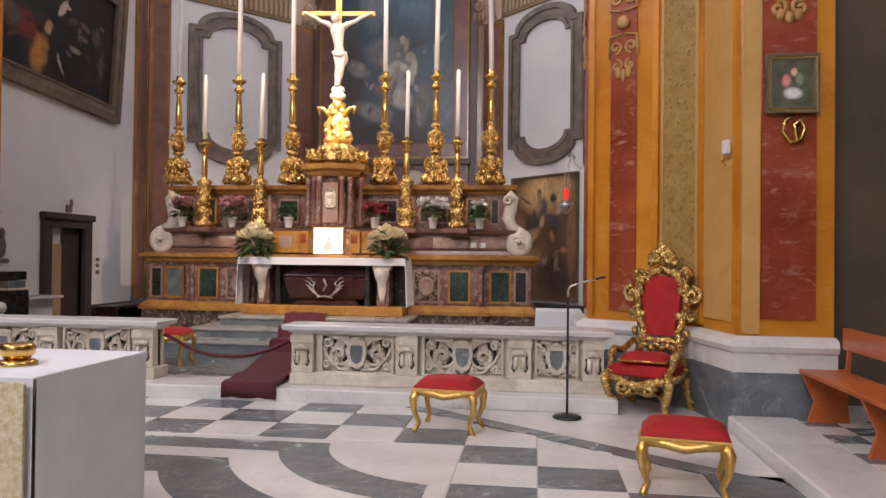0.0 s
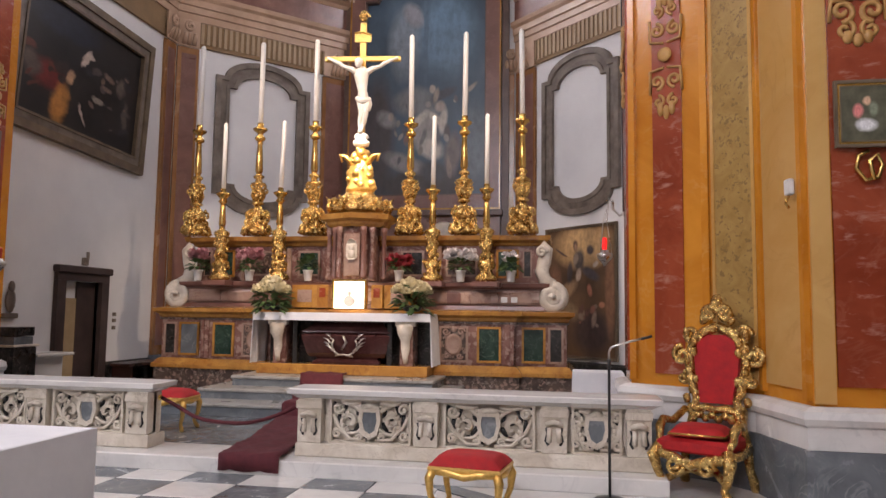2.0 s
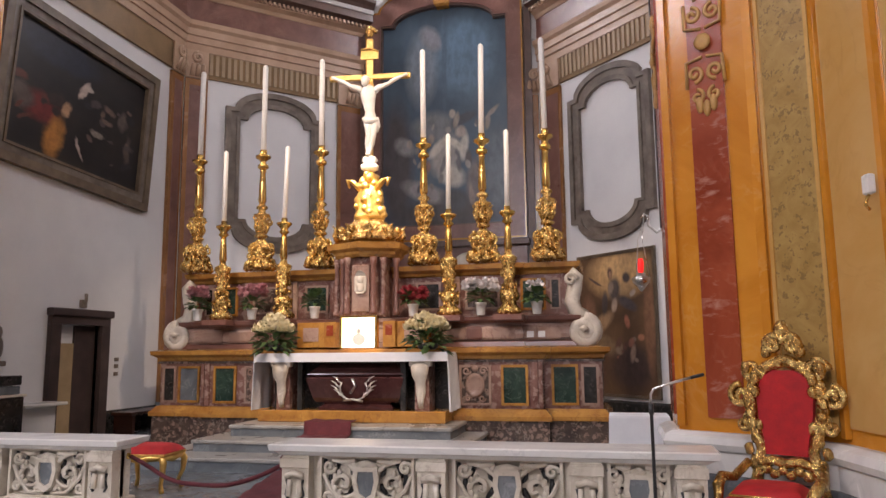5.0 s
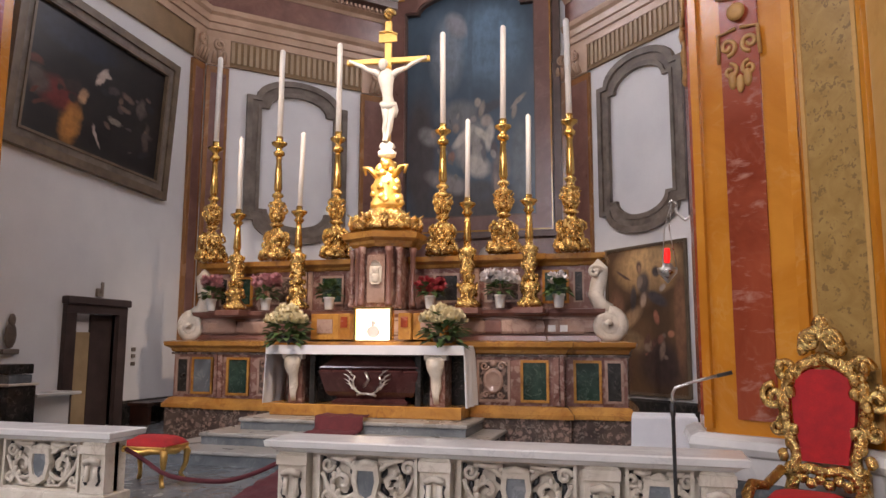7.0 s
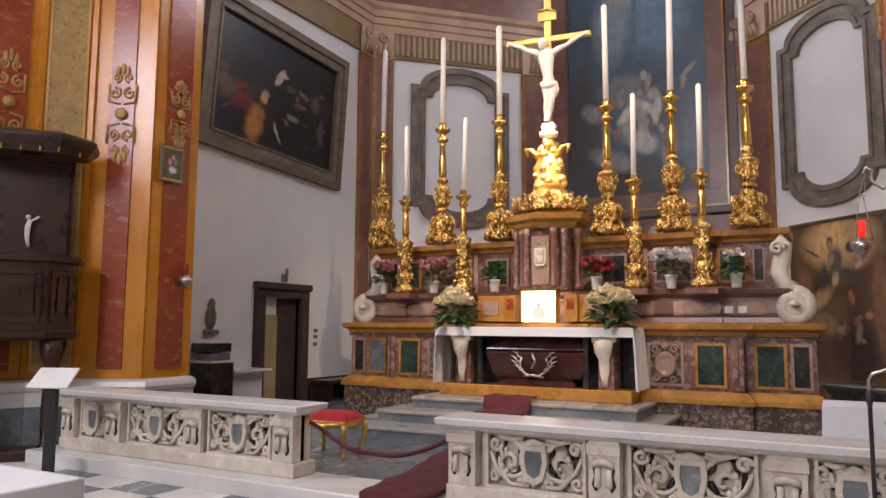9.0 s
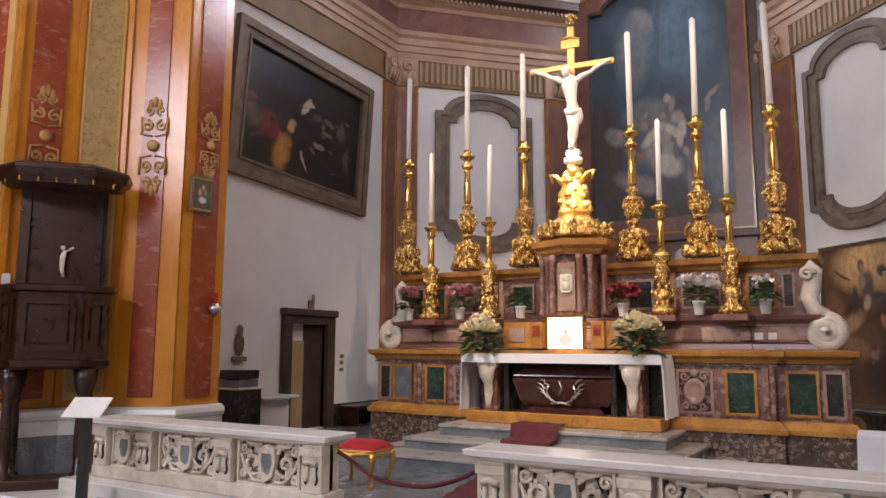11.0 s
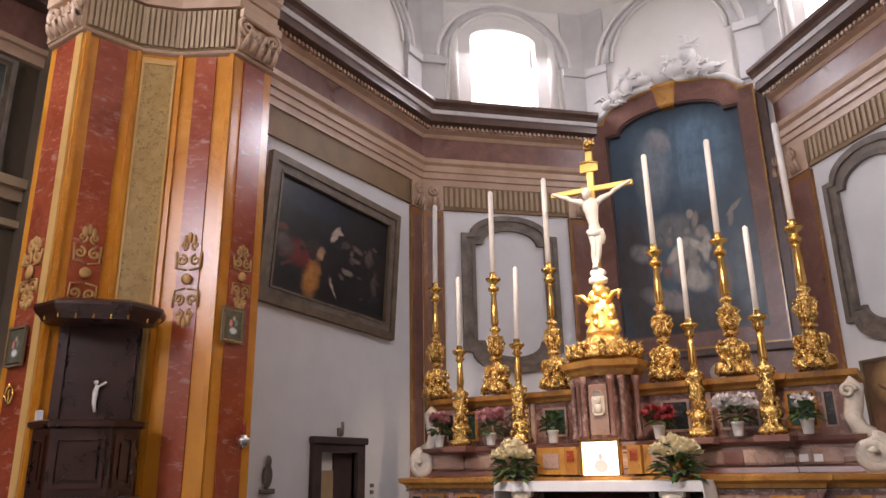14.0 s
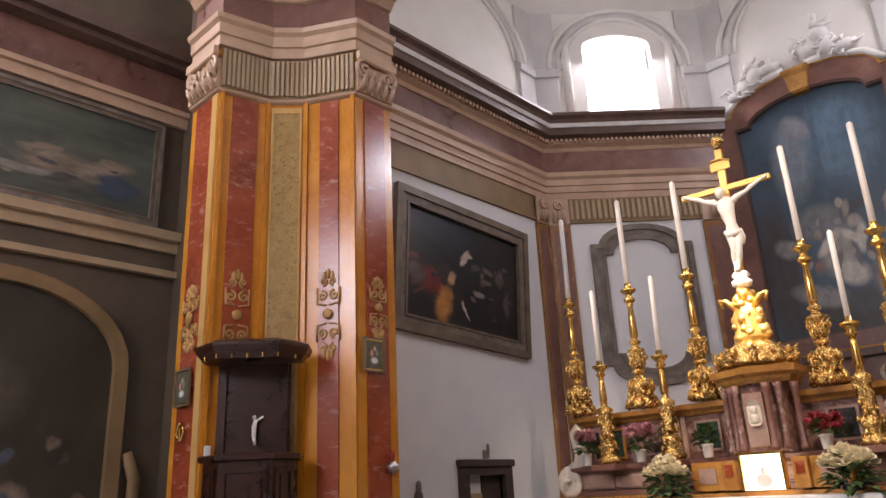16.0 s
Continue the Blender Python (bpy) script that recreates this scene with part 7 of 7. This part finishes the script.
# ---- pulpit on the left pier ----
m, n = along(LEFT_PIER[2], LEFT_PIER[3])
pu = thing("pulpit", "dark walnut pulpit with panelled parapet, backboard and canopy", "pulpit", m @ pose(n / 2 - 0.3, -0.26, 0))
HALF = [(-0.6, -0.06), (-0.6, -0.3), (-0.34, -0.58), (0.34, -0.58), (0.6, -0.3), (0.6, -0.06)]
part("floor", Shape().hull(HALF, [(1.36, 0.0), (1.4, 0.05), (1.46, 0.06), (1.48, 0.02)]), WALNUT, pu)
part("parapet", Shape().prism(HALF, 1.482, 2.28), WALNUT, pu)
part("rim", Shape().hull(HALF, [(2.282, 0.02), (2.3, 0.06), (2.36, 0.07), (2.38, 0.03)]), WALNUT, pu)
for p, q in zip(HALF, HALF[1:]):
    d = Vector(q) - Vector(p)
    if d.length < 0.3:
        continue
    mm, nn = along(q, p)
    mm, nn = along(p, q)
    fr = ring(Shape(), rect(0.05, nn - 0.05, 1.58, 2.2), rect(0.1, nn - 0.1, 1.64, 2.14), 0.0, 0.03)
    fr.box(0.13, nn - 0.13, 0.0, 0.02, 1.68, 2.1)
    part("panel", fr.moved(mm @ pose(0, -0.03 if mm.col[1].xy.dot(Vector((0, -1))) < 0 else 0.0, 0)), WALNUT, pu)
bb = Shape().box(-0.5, 0.5, -0.09, -0.045, 2.38, 3.62)
for x in (-0.46, 0.38):
    part("stile", Shape().box(x, x + 0.08, -0.13, -0.091, 2.381, 3.6), WALNUT, pu)
part("backboard", bb, WALNUT, pu)
CAN = [(-0.72, -0.05), (-0.72, -0.4), (-0.42, -0.74), (0.42, -0.74), (0.72, -0.4), (0.72, -0.05)]
part("canopy", Shape().hull(CAN, [(3.6, -0.06), (3.66, -0.02), (3.7, 0.02), (3.76, 0.05), (3.8, 0.05), (3.86, -0.08)]), WALNUT, pu, "projecting dark wooden canopy")
for k in range(7):
    x = -0.6 + 0.2 * k
    y = -0.72 if abs(x) < 0.45 else -0.5
    part("pendant", Shape().lathe([(0.004, -0.05), (0.02, -0.03), (0.012, 0.0), (0.02, 0.01)], 8, (x, y, 3.64)), OLD_CARRARA if False else BRASS, pu)
for x in (-0.4, 0.4):
    for y in (-0.42, -0.12):
        part("column", Shape().lathe([(0.1, -0.012), (0.1, 0.12), (0.06, 0.16), (0.075, 0.5), (0.06, 0.95), (0.09, 1.0), (0.06, 1.05), (0.11, 1.2), (0.13, 1.36)], 14, (x, y, 0)), WALNUT, pu, "turned wooden column")
part("plinth", Shape().box(-0.62, 0.62, -0.62, -0.14, -0.012, 0.1, 0.01), WALNUT, pu)
sc = Shape().tube([(0.02, -0.15, 2.5), (0.0, -0.16, 2.62), (0.0, -0.15, 2.75), (0.02, -0.15, 2.84)], 0.035, 8, 1, [0.5, 0.8, 1, 0.7])
sc.tube([(0.0, -0.15, 2.8), (0.06, -0.15, 2.84), (0.12, -0.15, 2.88)], 0.015, 6).ball((0.0, -0.16, 2.87), 0.03)
o = new("wall_figure", sc.mesh("wall_figure", IVORY))
o.matrix_basis = m @ pose(n / 2 - 0.28, -0.26, 0)
tagged(o, "small white carved figure on the pulpit backboard", "figure")

# ---- inlaid floor ----
TX0, TY0, TW, TH = 0.56, 4.9, 0.605, 0.53


def floor_tiles():
    holder = thing("floor_inlay", "grey and white marble inlay of the crossing floor", "floor", kind="structure")
    white = Shape().box(0.004, TW - 0.004, 0.004, TH - 0.004, -0.011, 0.0, 0.003).mesh("tile", CARRARA)
    grey = Shape().box(0.004, TW - 0.004, 0.004, TH - 0.004, -0.011, 0.0, 0.003).mesh("tile", BARDIGLIO)
    for i in range(-8, 8):
        for j in range(-6, 6):
            x, y = TX0 + i * TW, TY0 + j * TH
            inside = x + TW / 2 < 2.97 and y + TH / 2 < 6.5
            if inside and abs(x + TW / 2 - AX) < 2.95:
                continue
            # white sanctuary slabs past the slanting blue-grey band
            if x + TW > 2.6 and (x - 2.75) * 1.76 + (y + TH / 2 - 7.35) * 2.32 > -0.15:
                continue
            part("tile", grey if (i + j) % 2 == 0 else white, None, holder, "", pose(x, y, 0))
    return holder


inlay_floor = floor_tiles()


def frame_with_hollow_corners(a, r, z, material, label):
    """Field inside the tile border, its corners bitten out by quarter circles."""
    s, x1, y1 = Shape(), 2.97 - a, 6.5 - a
    pts = []
    lo = math.asin(min(1, a / r))
    for i in range(15):
        t = math.pi + lo + (math.pi / 2 - 2 * lo) * i / 14
        pts.append((2.97 + r * math.cos(t), 6.5 + r * math.sin(t)))
    right = [(2 * AX - x, y) for x, y in reversed(pts)]
    low = 1.2
    out = right + pts + [(x1, low), (2 * AX - x1, low)]
    k = len(out)
    s.add([(x, y, z) for x, y in out] + [(x, y, -0.011) for x, y in out], [tuple(range(k)), tuple(range(2 * k - 1, k - 1, -1))] + [(i, i + k, (i + 1) % k + k, (i + 1) % k) for i in range(k)])
    part("field", s, material, inlay_floor, label)


WHITE_FIELD = Shape().box(2 * AX - 2.97, 2.97, 1.2, 6.5, -0.0115, -0.006)
part("field", WHITE_FIELD, CARRARA, inlay_floor, "white marble field")
frame_with_hollow_corners(0.14, 1.12, -0.003, BARDIGLIO, "grey marble band")
frame_with_hollow_corners(0.46, 1.52, 0.0, CARRARA, "white marble band")
frame_with_hollow_corners(0.72, 1.9, 0.003, BARDIGLIO, "grey marble band")
frame_with_hollow_corners(1.15, 2.4, 0.006, CARRARA, "white marble band")
# slanting band and plain white slabs to its right
d = Vector((2.32, -1.76)).normalized()
nr = Vector((-d.y, d.x))
p0, p1 = Vector((2.2, 7.93)), Vector((5.2, 7.93 - 3.0 * 1.76 / 2.32))
q = [p0, p1, p1 + nr * 0.2, p0 + nr * 0.2]
s = Shape().add([(v.x, v.y, 0.001) for v in q] + [(v.x, v.y, -0.011) for v in q], [(0, 1, 2, 3), (7, 6, 5, 4), (0, 4, 5, 1), (1, 5, 6, 2), (2, 6, 7, 3), (3, 7, 4, 0)])
part("slanting_band", s, BARDIGLIO, inlay_floor, "blue-grey marble border band")
q = [p0 + nr * 0.205, p1 + nr * 0.205, Vector((5.34, 5.4)), Vector((5.34, 7.94)), Vector((2.5, 7.94))]
s = Shape().add([(v.x, v.y, 0.0) for v in q] + [(v.x, v.y, -0.011) for v in q], [(0, 1, 2, 3, 4), (9, 8, 7, 6, 5)] + [(i, i + 5, (i + 1) % 5 + 5, (i + 1) % 5) for i in range(5)])
part("white_slab", s, CARRARA, inlay_floor, "plain white marble slabs")
# checked tiles of the right transept
wt = Shape().box(0.003, 0.297, 0.003, 0.297, 0.1055, 0.115, 0.002).mesh("tile", CARRARA)
gt = Shape().box(0.003, 0.297, 0.003, 0.297, 0.1055, 0.115, 0.002).mesh("tile", BARDIGLIO)
tr = thing("transept_inlay", "small grey and white checked transept floor", "floor", kind="structure")
for i in range(6):
    for j in range(14):
        part("tile", gt if (i + j) % 2 else wt, None, tr, "", pose(5.97 + 0.3 * i, 3.3 + 0.3 * j, 0))

# two small white cards on the gradine, and pale plaques beside the right painting
for x in (2.5, 2.66):
    o = new("card", Shape().box(-0.05, 0.05, -0.006, 0.0, -0.045, 0.045, 0.002).mesh("card", PAPER))
    o.matrix_basis = pose(x, 12.79, 1.79, -8)
    tagged(o, "small white printed card propped on the gradine", "card", "cards on the gradine")
m, n = along(APSE[3], APSE[4])
for z, h in ((2.1, 0.2), (1.75, 0.24)):
    o = new("wall_plaque", Shape().box(-0.09, 0.09, -0.03, -0.002, -h / 2, h / 2, 0.008).mesh("wall_plaque", STONE_RIB))
    o.matrix_basis = m @ pose(3.55, 0, z)
    tagged(o, "small pale grey fitting on the plaster wall", "plaque", "wall fittings")
# wire from the lamp bracket up the pier edge
o = new("cable", Shape().tube([(4.17, 10.02, 2.8), (4.17, 10.06, 3.4), (4.165, 10.04, 4.4), (4.17, 10.05, 5.6)], 0.012, 6).mesh("cable", BLACK_METAL))
tagged(o, "thin dark cable running up the edge of the pier", "cable")
